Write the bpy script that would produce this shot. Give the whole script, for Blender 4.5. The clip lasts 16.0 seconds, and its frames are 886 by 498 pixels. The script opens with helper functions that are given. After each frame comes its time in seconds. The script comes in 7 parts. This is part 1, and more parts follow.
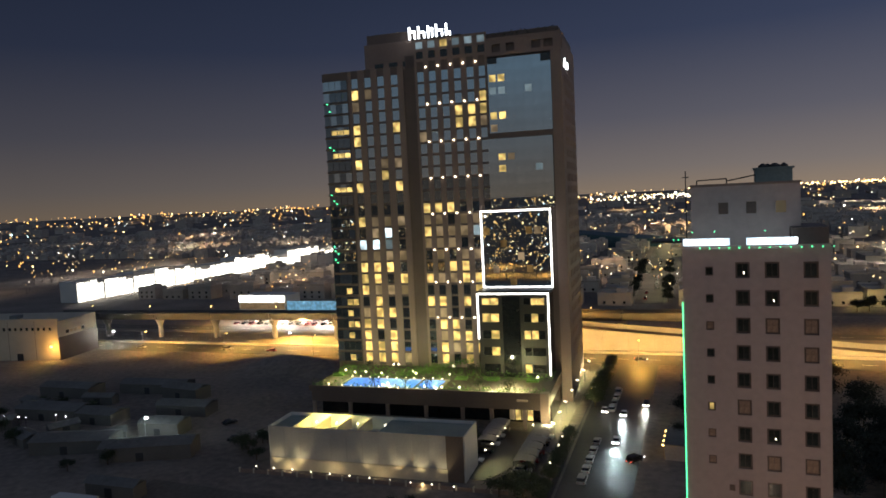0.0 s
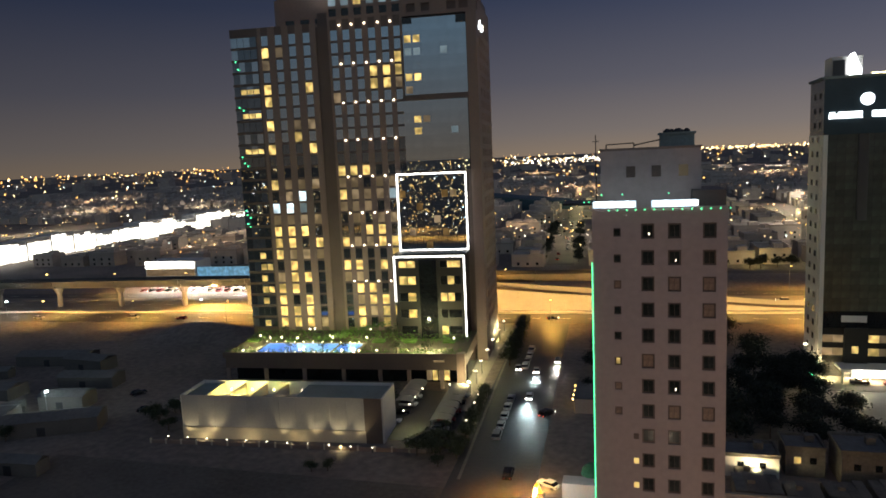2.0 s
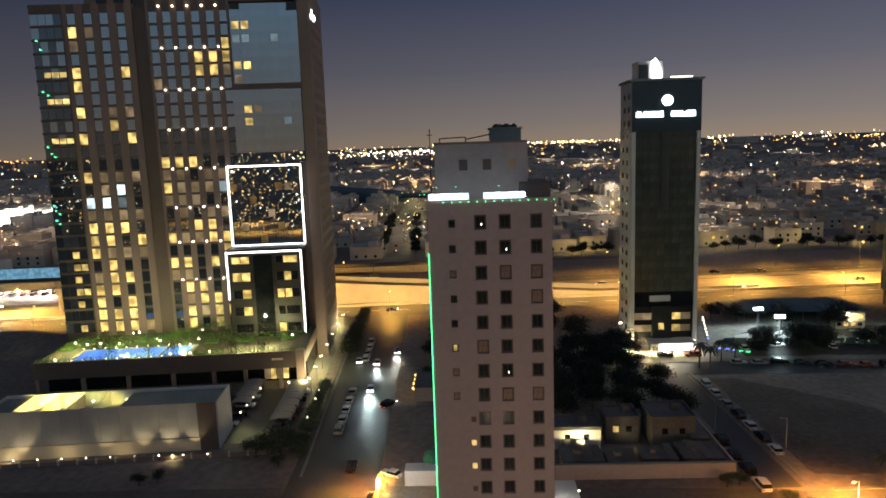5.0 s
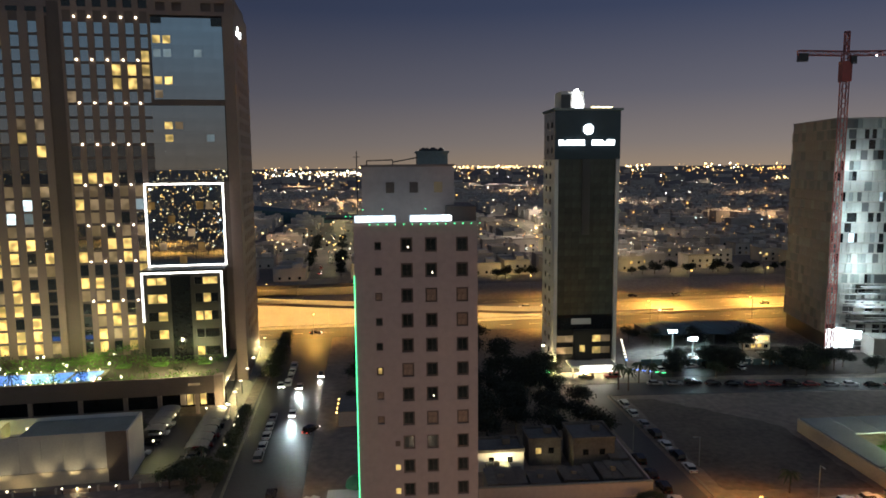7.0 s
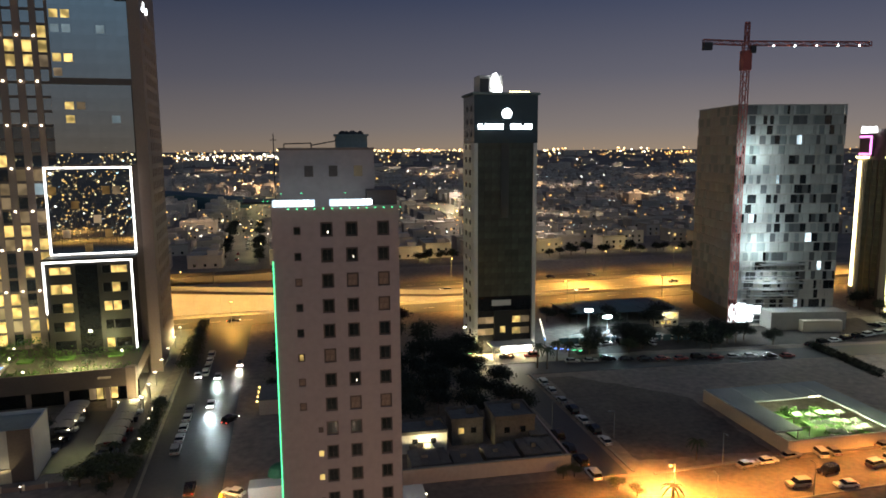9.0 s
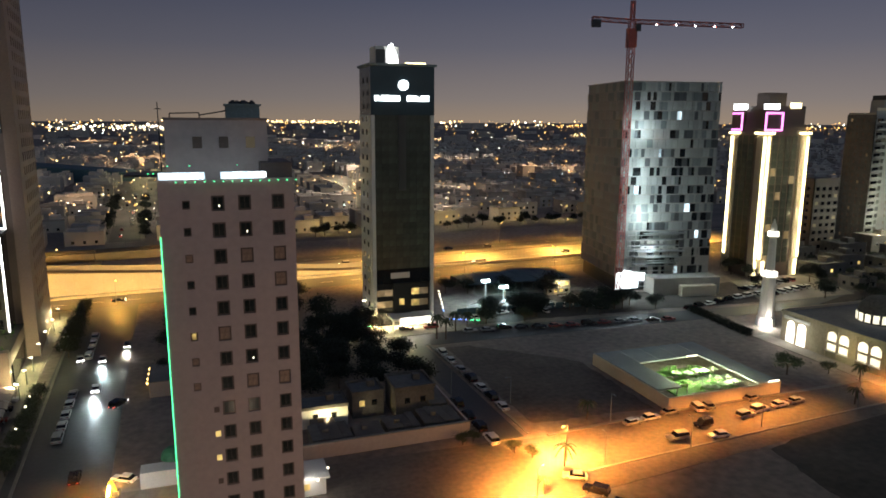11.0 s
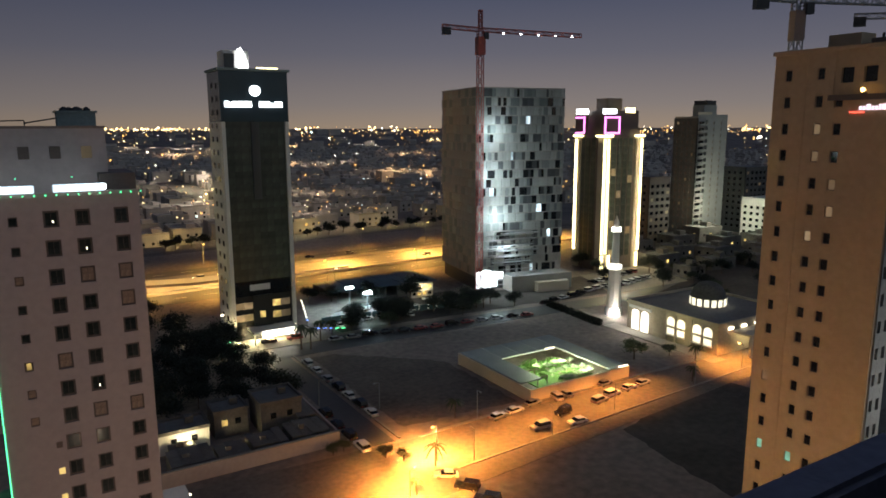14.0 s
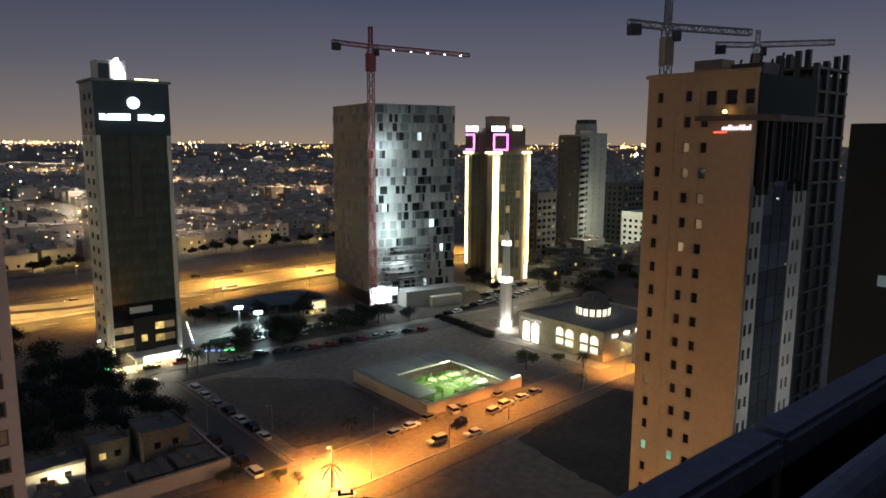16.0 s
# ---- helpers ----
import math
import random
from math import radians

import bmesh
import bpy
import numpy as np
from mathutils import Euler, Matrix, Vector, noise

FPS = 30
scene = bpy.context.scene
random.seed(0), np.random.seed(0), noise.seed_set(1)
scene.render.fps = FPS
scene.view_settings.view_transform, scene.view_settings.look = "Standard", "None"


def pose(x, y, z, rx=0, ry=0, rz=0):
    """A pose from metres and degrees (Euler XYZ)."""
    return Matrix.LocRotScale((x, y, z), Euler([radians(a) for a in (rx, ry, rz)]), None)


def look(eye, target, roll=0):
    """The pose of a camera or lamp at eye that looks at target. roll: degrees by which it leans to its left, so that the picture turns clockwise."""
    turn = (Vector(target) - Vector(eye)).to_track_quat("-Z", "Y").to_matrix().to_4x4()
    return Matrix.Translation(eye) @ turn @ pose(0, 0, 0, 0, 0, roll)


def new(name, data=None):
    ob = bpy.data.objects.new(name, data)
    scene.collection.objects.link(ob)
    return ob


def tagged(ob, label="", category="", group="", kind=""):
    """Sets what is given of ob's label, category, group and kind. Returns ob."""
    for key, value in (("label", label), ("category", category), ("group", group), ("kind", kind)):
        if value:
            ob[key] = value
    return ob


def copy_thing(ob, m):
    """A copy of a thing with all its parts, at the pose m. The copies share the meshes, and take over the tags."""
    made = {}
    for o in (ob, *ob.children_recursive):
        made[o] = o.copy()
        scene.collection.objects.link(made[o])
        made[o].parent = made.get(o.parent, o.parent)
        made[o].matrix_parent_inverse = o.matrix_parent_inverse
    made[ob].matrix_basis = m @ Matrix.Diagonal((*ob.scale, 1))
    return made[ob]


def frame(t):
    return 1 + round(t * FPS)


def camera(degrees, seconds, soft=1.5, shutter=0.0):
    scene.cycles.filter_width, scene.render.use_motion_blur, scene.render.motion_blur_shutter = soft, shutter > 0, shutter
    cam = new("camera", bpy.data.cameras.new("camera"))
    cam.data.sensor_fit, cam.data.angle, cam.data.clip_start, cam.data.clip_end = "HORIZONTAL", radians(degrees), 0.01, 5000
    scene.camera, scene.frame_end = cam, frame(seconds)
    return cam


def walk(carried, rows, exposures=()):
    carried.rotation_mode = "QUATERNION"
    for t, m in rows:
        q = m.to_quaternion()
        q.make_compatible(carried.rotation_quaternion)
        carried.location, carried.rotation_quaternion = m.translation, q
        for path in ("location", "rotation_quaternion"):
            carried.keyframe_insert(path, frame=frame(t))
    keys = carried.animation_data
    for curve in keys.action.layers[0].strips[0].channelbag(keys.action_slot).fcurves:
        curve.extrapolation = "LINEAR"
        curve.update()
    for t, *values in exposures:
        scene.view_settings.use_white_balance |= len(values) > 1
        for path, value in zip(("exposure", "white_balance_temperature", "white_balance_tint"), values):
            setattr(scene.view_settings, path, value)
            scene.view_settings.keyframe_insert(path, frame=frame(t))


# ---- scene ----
cam = camera(65.59, 16.0, soft=1.7)
EYE = 65.0
# seconds, yaw, pitch, roll of a hand-held pan from a high balcony
ROWS = [
    (0.0, 22.28, -4.16, 2.78),
    (0.5, 20.79, -5.05, 2.63),
    (1.0, 18.78, -5.74, 2.46),
    (1.5, 17.44, -6.46, 2.69),
    (2.0, 15.44, -7.55, 2.54),
    (2.5, 13.09, -8.38, 2.44),
    (3.0, 11.37, -9.18, 2.33),
    (3.5, 8.90, -10.82, 2.21),
    (4.0, 6.15, -10.90, 1.90),
    (4.5, 4.57, -10.27, 2.18),
    (4.7, 3.45, -9.59, 2.12),
    (6.8, -3.67, -6.91, 0.58),
    (7.0, -4.34, -6.92, 0.52),
    (7.5, -5.41, -6.83, 0.38),
    (8.0, -6.52, -7.26, 0.31),
    (8.5, -9.07, -8.01, 0.53),
    (9.0, -10.94, -8.32, 0.37),
    (9.2, -11.83, -8.53, 0.33),
    (11.3, -20.40, -10.70, -0.10),
    (11.5, -21.00, -10.60, 0.08),
    (12.0, -23.27, -10.40, -0.10),
    (12.5, -24.69, -10.61, -0.23),
    (13.0, -26.94, -10.24, -0.22),
    (13.5, -28.96, -10.08, 0.01),
    (14.0, -31.13, -10.13, 0.21),
    (14.5, -33.58, -9.79, 0.18),
    (15.0, -35.91, -9.31, -0.27),
    (15.5, -37.67, -8.71, -0.38),
    (16.0, -40.09, -8.82, -0.28),
]
ARM = 0.06


def held(yaw, pitch, roll):
    a = radians(yaw)
    return pose(-ARM * math.sin(a), ARM * math.cos(a) - ARM, EYE, 90 + pitch, 0, yaw) @ pose(0, 0, 0, 0, 0, -roll)


walk(cam, [(t, held(yaw, pitch, roll)) for t, yaw, pitch, roll in ROWS])


# ---- sky and exposure ----
world = bpy.data.worlds.new("dusk_sky")
scene.world = world
world.use_nodes = True
wt = world.node_tree
wt.nodes.clear()
w_out = wt.nodes.new("ShaderNodeOutputWorld")
w_bg = wt.nodes.new("ShaderNodeBackground")
w_tc = wt.nodes.new("ShaderNodeTexCoord")
w_sep = wt.nodes.new("ShaderNodeSeparateXYZ")
w_ramp = wt.nodes.new("ShaderNodeValToRGB")
w_back = wt.nodes.new("ShaderNodeValToRGB")
w_side = wt.nodes.new("ShaderNodeMapRange")
w_mix = wt.nodes.new("ShaderNodeMixRGB")
wt.links.new(w_tc.outputs["Generated"], w_sep.inputs[0])
for ramp in (w_ramp, w_back):
    wt.links.new(w_sep.outputs["Z"], ramp.inputs[0])


def stops(ramp, rows):
    els = ramp.color_ramp.elements
    while len(els) < len(rows):
        els.new(0.5)
    for e, (p, c) in zip(els, rows):
        e.position, e.color = p, (*c, 1)


stops(w_ramp, [(0.0, (0.278, 0.212, 0.158)), (0.03, (0.206, 0.176, 0.164)), (0.10, (0.114, 0.112, 0.140)), (0.21, (0.042, 0.054, 0.100)), (0.36, (0.019, 0.030, 0.066)), (1.0, (0.055, 0.064, 0.10))])
stops(w_back, [(0.0, (0.26, 0.19, 0.14)), (0.06, (0.22, 0.20, 0.19)), (0.18, (0.20, 0.265, 0.325)), (0.45, (0.12, 0.18, 0.26)), (1.0, (0.055, 0.064, 0.10))])
w_side.inputs["From Min"].default_value, w_side.inputs["From Max"].default_value = 0.15, -0.75
wt.links.new(w_sep.outputs["Y"], w_side.inputs["Value"])
wt.links.new(w_side.outputs[0], w_mix.inputs[0])
wt.links.new(w_ramp.outputs[0], w_mix.inputs[1])
wt.links.new(w_back.outputs[0], w_mix.inputs[2])
w_dim = wt.nodes.new("ShaderNodeMapRange")
w_dim.inputs["From Min"].default_value, w_dim.inputs["From Max"].default_value = -0.8, 0.5
w_dim.inputs["To Min"].default_value, w_dim.inputs["To Max"].default_value = 0.50, 1.12
wt.links.new(w_sep.outputs["X"], w_dim.inputs["Value"])
wt.links.new(w_dim.outputs[0], w_bg.inputs[1])
wt.links.new(w_mix.outputs[0], w_bg.inputs[0])
wt.links.new(w_bg.outputs[0], w_out.inputs[0])

SODIUM, WARM, WHITE, COOL = (1.0, 0.52, 0.10), (1.0, 0.83, 0.45), (1.0, 0.95, 0.85), (0.75, 0.95, 1.0)


def lamp(x, y, z, watts, colour, size=0.4, kind="POINT", aim=None, spread=100):
    d = bpy.data.lights.new("lamp_light", kind)
    d.energy, d.color, d.shadow_soft_size = watts, colour, size
    o = new("lamp_light", d)
    if kind == "SPOT":
        d.spot_size, d.spot_blend = radians(spread), 0.6
        o.matrix_world = look((x, y, z), aim)
    else:
        o.location = (x, y, z)
    return o


# ---- lamps ----
def shielded(x, y, z, watts, colour, spread=135):
    return lamp(x, y, z, watts, colour, kind="SPOT", aim=(x, y + 0.01, 0), spread=spread)


for lx, ly, lz, lw in ((64.0, 110.2, 6.3, 105000), (53.1, 98.0, 6.3, 80000), (-17.5, 117, 5.0, 110000)):
    shielded(lx, ly, lz, lw * 1.15, (1.0, 0.36, 0.06), 160)
    lamp(lx, ly, lz, lw * 0.03, SODIUM)
for k in range(-7, 6):
    x = 42 * k + 26
    shielded(x, x * 0.07 + 324.0, 10.6, 8000, SODIUM, 160)
for k in range(-7, 6):
    x = 45 * k + 15
    shielded(x, x * 0.07 + 263.4, 8.6, 17000, SODIUM, 170)
    on_ramp = -70 < x + 20 < 60
    shielded(x + 20, x * 0.07 + 294, 19.5 if on_ramp else 10.5, 11000 if on_ramp else 85000, SODIUM, 163)
# extra spots at the service-road poles, added to brighten the viaduct piers
for x in (-300, -255, -210, -165, -120):
    lamp(x, x * 0.07 + 263.4, 8.7, 30000, (1.0, 0.62, 0.2), kind="SPOT", aim=(x, x * 0.105 + 302, 4.0), spread=120)
# spots added to brighten the ramp wall; every second one has no pole
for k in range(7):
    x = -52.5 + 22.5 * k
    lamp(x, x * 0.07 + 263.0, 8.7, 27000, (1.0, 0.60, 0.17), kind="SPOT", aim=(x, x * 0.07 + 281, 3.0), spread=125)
for lx, ly, lw in ((78, 109.5, 15000), (91, 111.5, 13000), (103, 114.0, 8000), (115, 113.5, 15000), (128, 115.0, 7000), (161.5, 113.5, 26000)):
    shielded(lx, ly, 6.6, lw * 0.85, (1.0, 0.36, 0.06), 142)
lamp(59, 201.5, 2.6, 13000, WARM)
lamp(49.0, 204.6, 2.0, 6000, WARM)
lamp(69.8, 205.0, 2.0, 700, WHITE)
shielded(96.0, 222.6, 8.6, 15000, (0.62, 0.9, 1.0), 165)
shielded(98.4, 212.0, 8.6, 13000, (0.62, 0.9, 1.0), 165)
lamp(126.0, 223.2, 4.2, 1500, WARM)
for x in (-248, -224, -200):
    shielded(x, 318, 9, 70000, WHITE, 155)
# lamps without fixtures, added to brighten the unfinished tower's near corner
lamp(155.0, 216.4, 45, 5200, COOL)
lamp(155.0, 216.4, 62, 4800, COOL)
lamp(153.0, 218.6, 6.0, 3000, COOL)
lamp(161.0, 214.6, 17.0, 5200, COOL)
lamp(158.0, 215.6, 29.0, 6500, COOL)
lamp(168.6, 165.0, 1.5, 3600, WHITE)
lamp(160.5, 149.5, 4.0, 1000, WHITE)
lamp(160.5, 131.0, 5.0, 500, WARM)
lamp(176.0, 117.5, 5.2, 900, WARM)
lamp(111.0, 136.0, 4.4, 4500, (0.85, 1.0, 0.6))
lamp(118.5, 135.0, 4.4, 5500, (0.9, 1.0, 0.6))
lamp(120.5, 127.5, 4.2, 3800, (0.9, 1.0, 0.6))
lamp(23.0, 136.6, 2.6, 4600, WARM)
lamp(15.0, 110.0, 4.5, 700, WHITE)
lamp(-14.5, 118.5, 5.0, 1600, WHITE)
lamp(212, 204, 8, 2500, WHITE)
lamp(-153.7, 143.5, 6.6, 1500, COOL)
lamp(-283, 216, 6, 2600, SODIUM)
lamp(-186, 262.6, 6.6, 6000, WARM)
lamp(-283.4, 252, 6.6, 5000, WHITE)
for u, w in ((-95.5, 7000), (-89.5, 7000), (-83.5, 7000), (-77.5, 6000)):
    lamp(u, 146.6 + 0.087 * (u + 95), 9.6, w * 0.6, (1.0, 0.86, 0.25))
for x, y in ((-112, 184), (-98, 188), (-82, 189), (-88, 178), (-62, 184), (-56, 186)):
    lamp(x, y, 12.6, 4300, (1.0, 0.92, 0.42))
for k in range(7):
    lamp(-44.4 - 0.4 * k, 177 + 11 * k, 3.6, 2000, (1.0, 0.88, 0.42))
for x, y in ((-100, 136.4), (-88, 136.6), (-76, 137), (-64, 137.2)):
    lamp(x, y, 0.9, 160, WARM)
for x, w in ((-104, 700), (-97.5, 900), (-80, 500), (-72, 800), (-66.5, 1000), (-61, 700)):
    lamp(x, 135.9 + 0.08 * (x + 105), 0.4, w, WARM, size=0.3, kind="SPOT", aim=(x + 0.8, 139.2 + 0.08 * (x + 105), 8), spread=64)
lamp(-26.7, 173.8, 1.0, 11000, COOL, kind="SPOT", aim=(-26.0, 150, 0), spread=56)
lamp(-27.7, 196.3, 1.0, 6500, COOL, kind="SPOT", aim=(-27.0, 172, 0), spread=56)
lamp(-22.5, 207.4, 1.0, 5000, WHITE, kind="SPOT", aim=(-22, 195, 0), spread=60)
lamp(80, 47, 69.5, 60, SODIUM)
# unseen lamps assumed in the street below, added to light the near towers
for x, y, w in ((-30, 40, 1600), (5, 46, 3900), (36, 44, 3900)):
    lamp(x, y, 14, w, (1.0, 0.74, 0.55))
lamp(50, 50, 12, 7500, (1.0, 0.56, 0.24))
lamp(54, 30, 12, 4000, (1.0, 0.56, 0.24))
lamp(88, 27, 34, 2400, (0.95, 0.95, 0.9))
for x in (-1.9, 4.9):
    lamp(x, 86.4, 58.9, 60, COOL)
for lz in (12, 26, 40, 54):
    lamp(219.6, 220.8, lz, 2600, WARM)
    lamp(240.6, 221.0, lz, 1800, WARM)
# two lamps without posts, added to brighten the pale residential tower
lamp(352, 230, 7, 3000, (0.9, 1.0, 0.8))
lamp(328, 244, 20, 20000, (0.95, 1.0, 0.75))
lamp(322, 250, 9, 5000, WARM)
for x, y in ((-70, -132), (-110, -140), (-150, -150), (-185, -165), (-120, -205), (-190, -240)):
    shielded(x, y, 12, 70000, SODIUM, 160)
rl = random.Random(19)
DISTRICT = [(rl.uniform(-1, 1), 410 + 1750 * rl.random() ** 1.3) for _ in range(66)]
DISTRICT = [(a * (340 + 0.55 * (y - 400)), y) for a, y in DISTRICT]
DISTRICT += [(-y * rl.uniform(0.55, 1.45), y) for y in (430, 520, 560, 640, 700, 760, 850, 900, 980, 1060, 1150, 1250, 1350, 1500)]
# random lights added 30 m up, above any lantern, to brighten the district
for x, y in DISTRICT:
    shielded(x, y + 0.06 * x, 30, 21000 * (1 + (y - 410) / 190), rl.choice(((1.0, 0.7, 0.4), (1.0, 0.85, 0.62), (1.0, 0.9, 0.75))), 168)
for k in range(9):
    lamp(-36 - 3.4 * k, 430 + 58 * k, 9, 2600 + 900 * k, (1.0, 0.90, 0.42))
for k in range(6):
    lamp(121 + 4 * k, 500 + 52 * k, 9, 5000 + 1500 * k, (1.0, 0.84, 0.45))
lamp(147, 705, 12, 30000, WHITE)
for k in range(10):
    lamp(-16 + 27 * k, 389 + 1.6 * k, 5.2, 1500, (1.0, 0.78, 0.30))


# ---- materials ----
def mat(name, col, rough=0.8, metal=0.0, var=0.25, coarse=0.15, fine=3.0, bump=0.15, island=0.0, ior=1.5):
    m = bpy.data.materials.new(name)
    m.use_nodes = True
    nt = m.node_tree
    b = nt.nodes["Principled BSDF"]
    tc = nt.nodes.new("ShaderNodeTexCoord")
    n1, n2 = nt.nodes.new("ShaderNodeTexNoise"), nt.nodes.new("ShaderNodeTexNoise")
    n1.inputs["Scale"].default_value, n2.inputs["Scale"].default_value = coarse, fine
    n1.inputs["Detail"].default_value, n2.inputs["Detail"].default_value = 5, 4
    add = nt.nodes.new("ShaderNodeMath")
    add.operation = "ADD"
    val = nt.nodes.new("ShaderNodeMapRange")
    val.inputs["From Min"].default_value, val.inputs["From Max"].default_value = 0.6, 1.4
    val.inputs["To Min"].default_value, val.inputs["To Max"].default_value = 1 - var, 1 + var
    hsv = nt.nodes.new("ShaderNodeHueSaturation")
    hsv.inputs["Color"].default_value = (*col, 1)
    for n in (n1, n2):
        nt.links.new(tc.outputs["Object"], n.inputs["Vector"])
    nt.links.new(n1.outputs["Fac"], add.inputs[0])
    nt.links.new(n2.outputs["Fac"], add.inputs[1])
    nt.links.new(add.outputs[0], val.inputs["Value"])
    src = val.outputs[0]
    if island:
        g = nt.nodes.new("ShaderNodeNewGeometry")
        oi = nt.nodes.new("ShaderNodeObjectInfo")
        s1 = nt.nodes.new("ShaderNodeMath")
        s1.operation = "ADD"
        nt.links.new(g.outputs["Random Per Island"], s1.inputs[0])
        nt.links.new(oi.outputs["Random"], s1.inputs[1])
        mr = nt.nodes.new("ShaderNodeMapRange")
        mr.inputs["From Max"].default_value = 2.0
        mr.inputs["To Min"].default_value, mr.inputs["To Max"].default_value = 1 - island, 1 + island
        nt.links.new(s1.outputs[0], mr.inputs["Value"])
        mu = nt.nodes.new("ShaderNodeMath")
        mu.operation = "MULTIPLY"
        nt.links.new(src, mu.inputs[0])
        nt.links.new(mr.outputs[0], mu.inputs[1])
        src = mu.outputs[0]
    nt.links.new(src, hsv.inputs["Value"])
    nt.links.new(hsv.outputs[0], b.inputs["Base Color"])
    b.inputs["Roughness"].default_value, b.inputs["Metallic"].default_value, b.inputs["IOR"].default_value = rough, metal, ior
    if bump:
        bp = nt.nodes.new("ShaderNodeBump")
        bp.inputs["Strength"].default_value = bump
        bp.inputs["Distance"].default_value = 0.05
        nt.links.new(n2.outputs["Fac"], bp.inputs["Height"])
        nt.links.new(bp.outputs[0], b.inputs["Normal"])
    return m


def glow(name, col, strength, vary=0.0, cloth=0.0):
    """A light source; vary: spread from piece to piece, cloth: folds and furniture behind a lit pane."""
    m = bpy.data.materials.new(name)
    m.use_nodes = True
    nt = m.node_tree
    b = nt.nodes["Principled BSDF"]
    b.inputs["Base Color"].default_value = (*[c * 0.3 for c in col], 1)
    b.inputs["Emission Color"].default_value = (*col, 1)
    b.inputs["Emission Strength"].default_value = strength
    b.inputs["Roughness"].default_value = 0.3
    src = None
    if vary:
        oi, mr = nt.nodes.new("ShaderNodeObjectInfo"), nt.nodes.new("ShaderNodeMapRange")
        mr.inputs["To Min"].default_value, mr.inputs["To Max"].default_value = strength * (1 - vary), strength * (1 + vary)
        nt.links.new(oi.outputs["Random"], mr.inputs["Value"])
        src = mr.outputs[0]
    if cloth:
        tc, n, mr = nt.nodes.new("ShaderNodeTexCoord"), nt.nodes.new("ShaderNodeTexNoise"), nt.nodes.new("ShaderNodeMapRange")
        oi2, av = nt.nodes.new("ShaderNodeObjectInfo"), nt.nodes.new("ShaderNodeVectorMath")
        nt.links.new(tc.outputs["Object"], av.inputs[0])
        nt.links.new(oi2.outputs["Location"], av.inputs[1])
        nt.links.new(av.outputs[0], n.inputs["Vector"])
        n.inputs["Scale"].default_value, n.inputs["Detail"].default_value = 0.5, 0.0
        mr.inputs["From Min"].default_value, mr.inputs["From Max"].default_value = 0.35, 0.65
        mr.inputs["To Min"].default_value, mr.inputs["To Max"].default_value = 1 - cloth, 1 + cloth * 0.4
        nt.links.new(n.outputs["Fac"], mr.inputs["Value"])
        mu = nt.nodes.new("ShaderNodeMath")
        mu.operation = "MULTIPLY"
        nt.links.new(mr.outputs[0], mu.inputs[0])
        if src:
            nt.links.new(src, mu.inputs[1])
        else:
            mu.inputs[1].default_value = strength
        src = mu.outputs[0]
    if src:
        nt.links.new(src, b.inputs["Emission Strength"])
    return m


M_DIRT = mat("packed_dirt", (0.225, 0.185, 0.16), 0.95, var=0.45, coarse=0.03, fine=0.5, bump=0.3)
M_SOIL = mat("dark_soil", (0.07, 0.058, 0.05), 0.95, var=0.5, coarse=0.08, fine=0.6, bump=0.3)
M_SOILB = mat("brown_trodden_soil", (0.13, 0.105, 0.088), 0.95, var=0.5, coarse=0.06, fine=0.7, bump=0.3)
M_DUST = mat("dusty_worn_asphalt", (0.15, 0.125, 0.105), 0.8, var=0.4, coarse=0.07, fine=0.9, bump=0.2)
M_RUST = mat("brown_ramp_surface", (0.12, 0.085, 0.06), 0.85, var=0.25)
M_PALEP = mat("pale_cement_panel", (0.30, 0.305, 0.29), 0.7, var=0.25, island=0.3)
M_ASPHALT = mat("asphalt", (0.055, 0.054, 0.055), 0.5, var=0.3, coarse=0.06, fine=1.2)
M_PAVE = mat("paving", (0.28, 0.25, 0.21), 0.85, var=0.25, coarse=0.1, fine=2)
M_KERB = mat("kerb_concrete", (0.24, 0.225, 0.205), 0.85)
M_LINE = mat("road_paint", (0.7, 0.68, 0.6), 0.7, var=0.3)
M_CONC = mat("raw_concrete", (0.30, 0.28, 0.26), 0.9, var=0.25)
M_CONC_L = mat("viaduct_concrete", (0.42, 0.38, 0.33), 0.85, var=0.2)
# dark concrete for the viaduct deck: its dimness beside lit piers is painted in
M_CONC_D = mat("dim_concrete", (0.13, 0.12, 0.11), 0.9, var=0.25)
M_HWAY = mat("worn_highway_asphalt", (0.11, 0.10, 0.09), 0.75, var=0.25, coarse=0.05, fine=1.0)
# paler than the other carriageways, so the sodium-lit band reads bright
M_HWAYL = mat("pale_highway_concrete", (0.25, 0.22, 0.185), 0.75, var=0.25, coarse=0.05, fine=1.0)
M_HALL = mat("hall_cladding", (0.40, 0.38, 0.36), 0.6, var=0.12, island=0.1)
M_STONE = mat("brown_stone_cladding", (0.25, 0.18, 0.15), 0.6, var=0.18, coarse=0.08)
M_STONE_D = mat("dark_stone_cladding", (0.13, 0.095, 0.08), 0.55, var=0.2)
M_PINK = mat("pinkish_render", (0.46, 0.37, 0.34), 0.85, var=0.12, coarse=0.06, fine=1.2)
M_ORANGE = mat("ochre_render", (0.46, 0.335, 0.22), 0.85, var=0.12, coarse=0.08, fine=1.5)
M_CREAM = mat("cream_render", (0.58, 0.50, 0.38), 0.85, var=0.15)
# cream darkened in the colour for the mosque's weakly lit walls
M_CREAMD = mat("dim_mosque_stone", (0.36, 0.315, 0.235), 0.85, var=0.25, coarse=0.2, fine=1.6)
M_WHITE = mat("white_cladding", (0.62, 0.60, 0.57), 0.6, var=0.12)
M_GREY = mat("grey_panel", (0.16, 0.175, 0.175), 0.5, var=0.2, island=0.35)
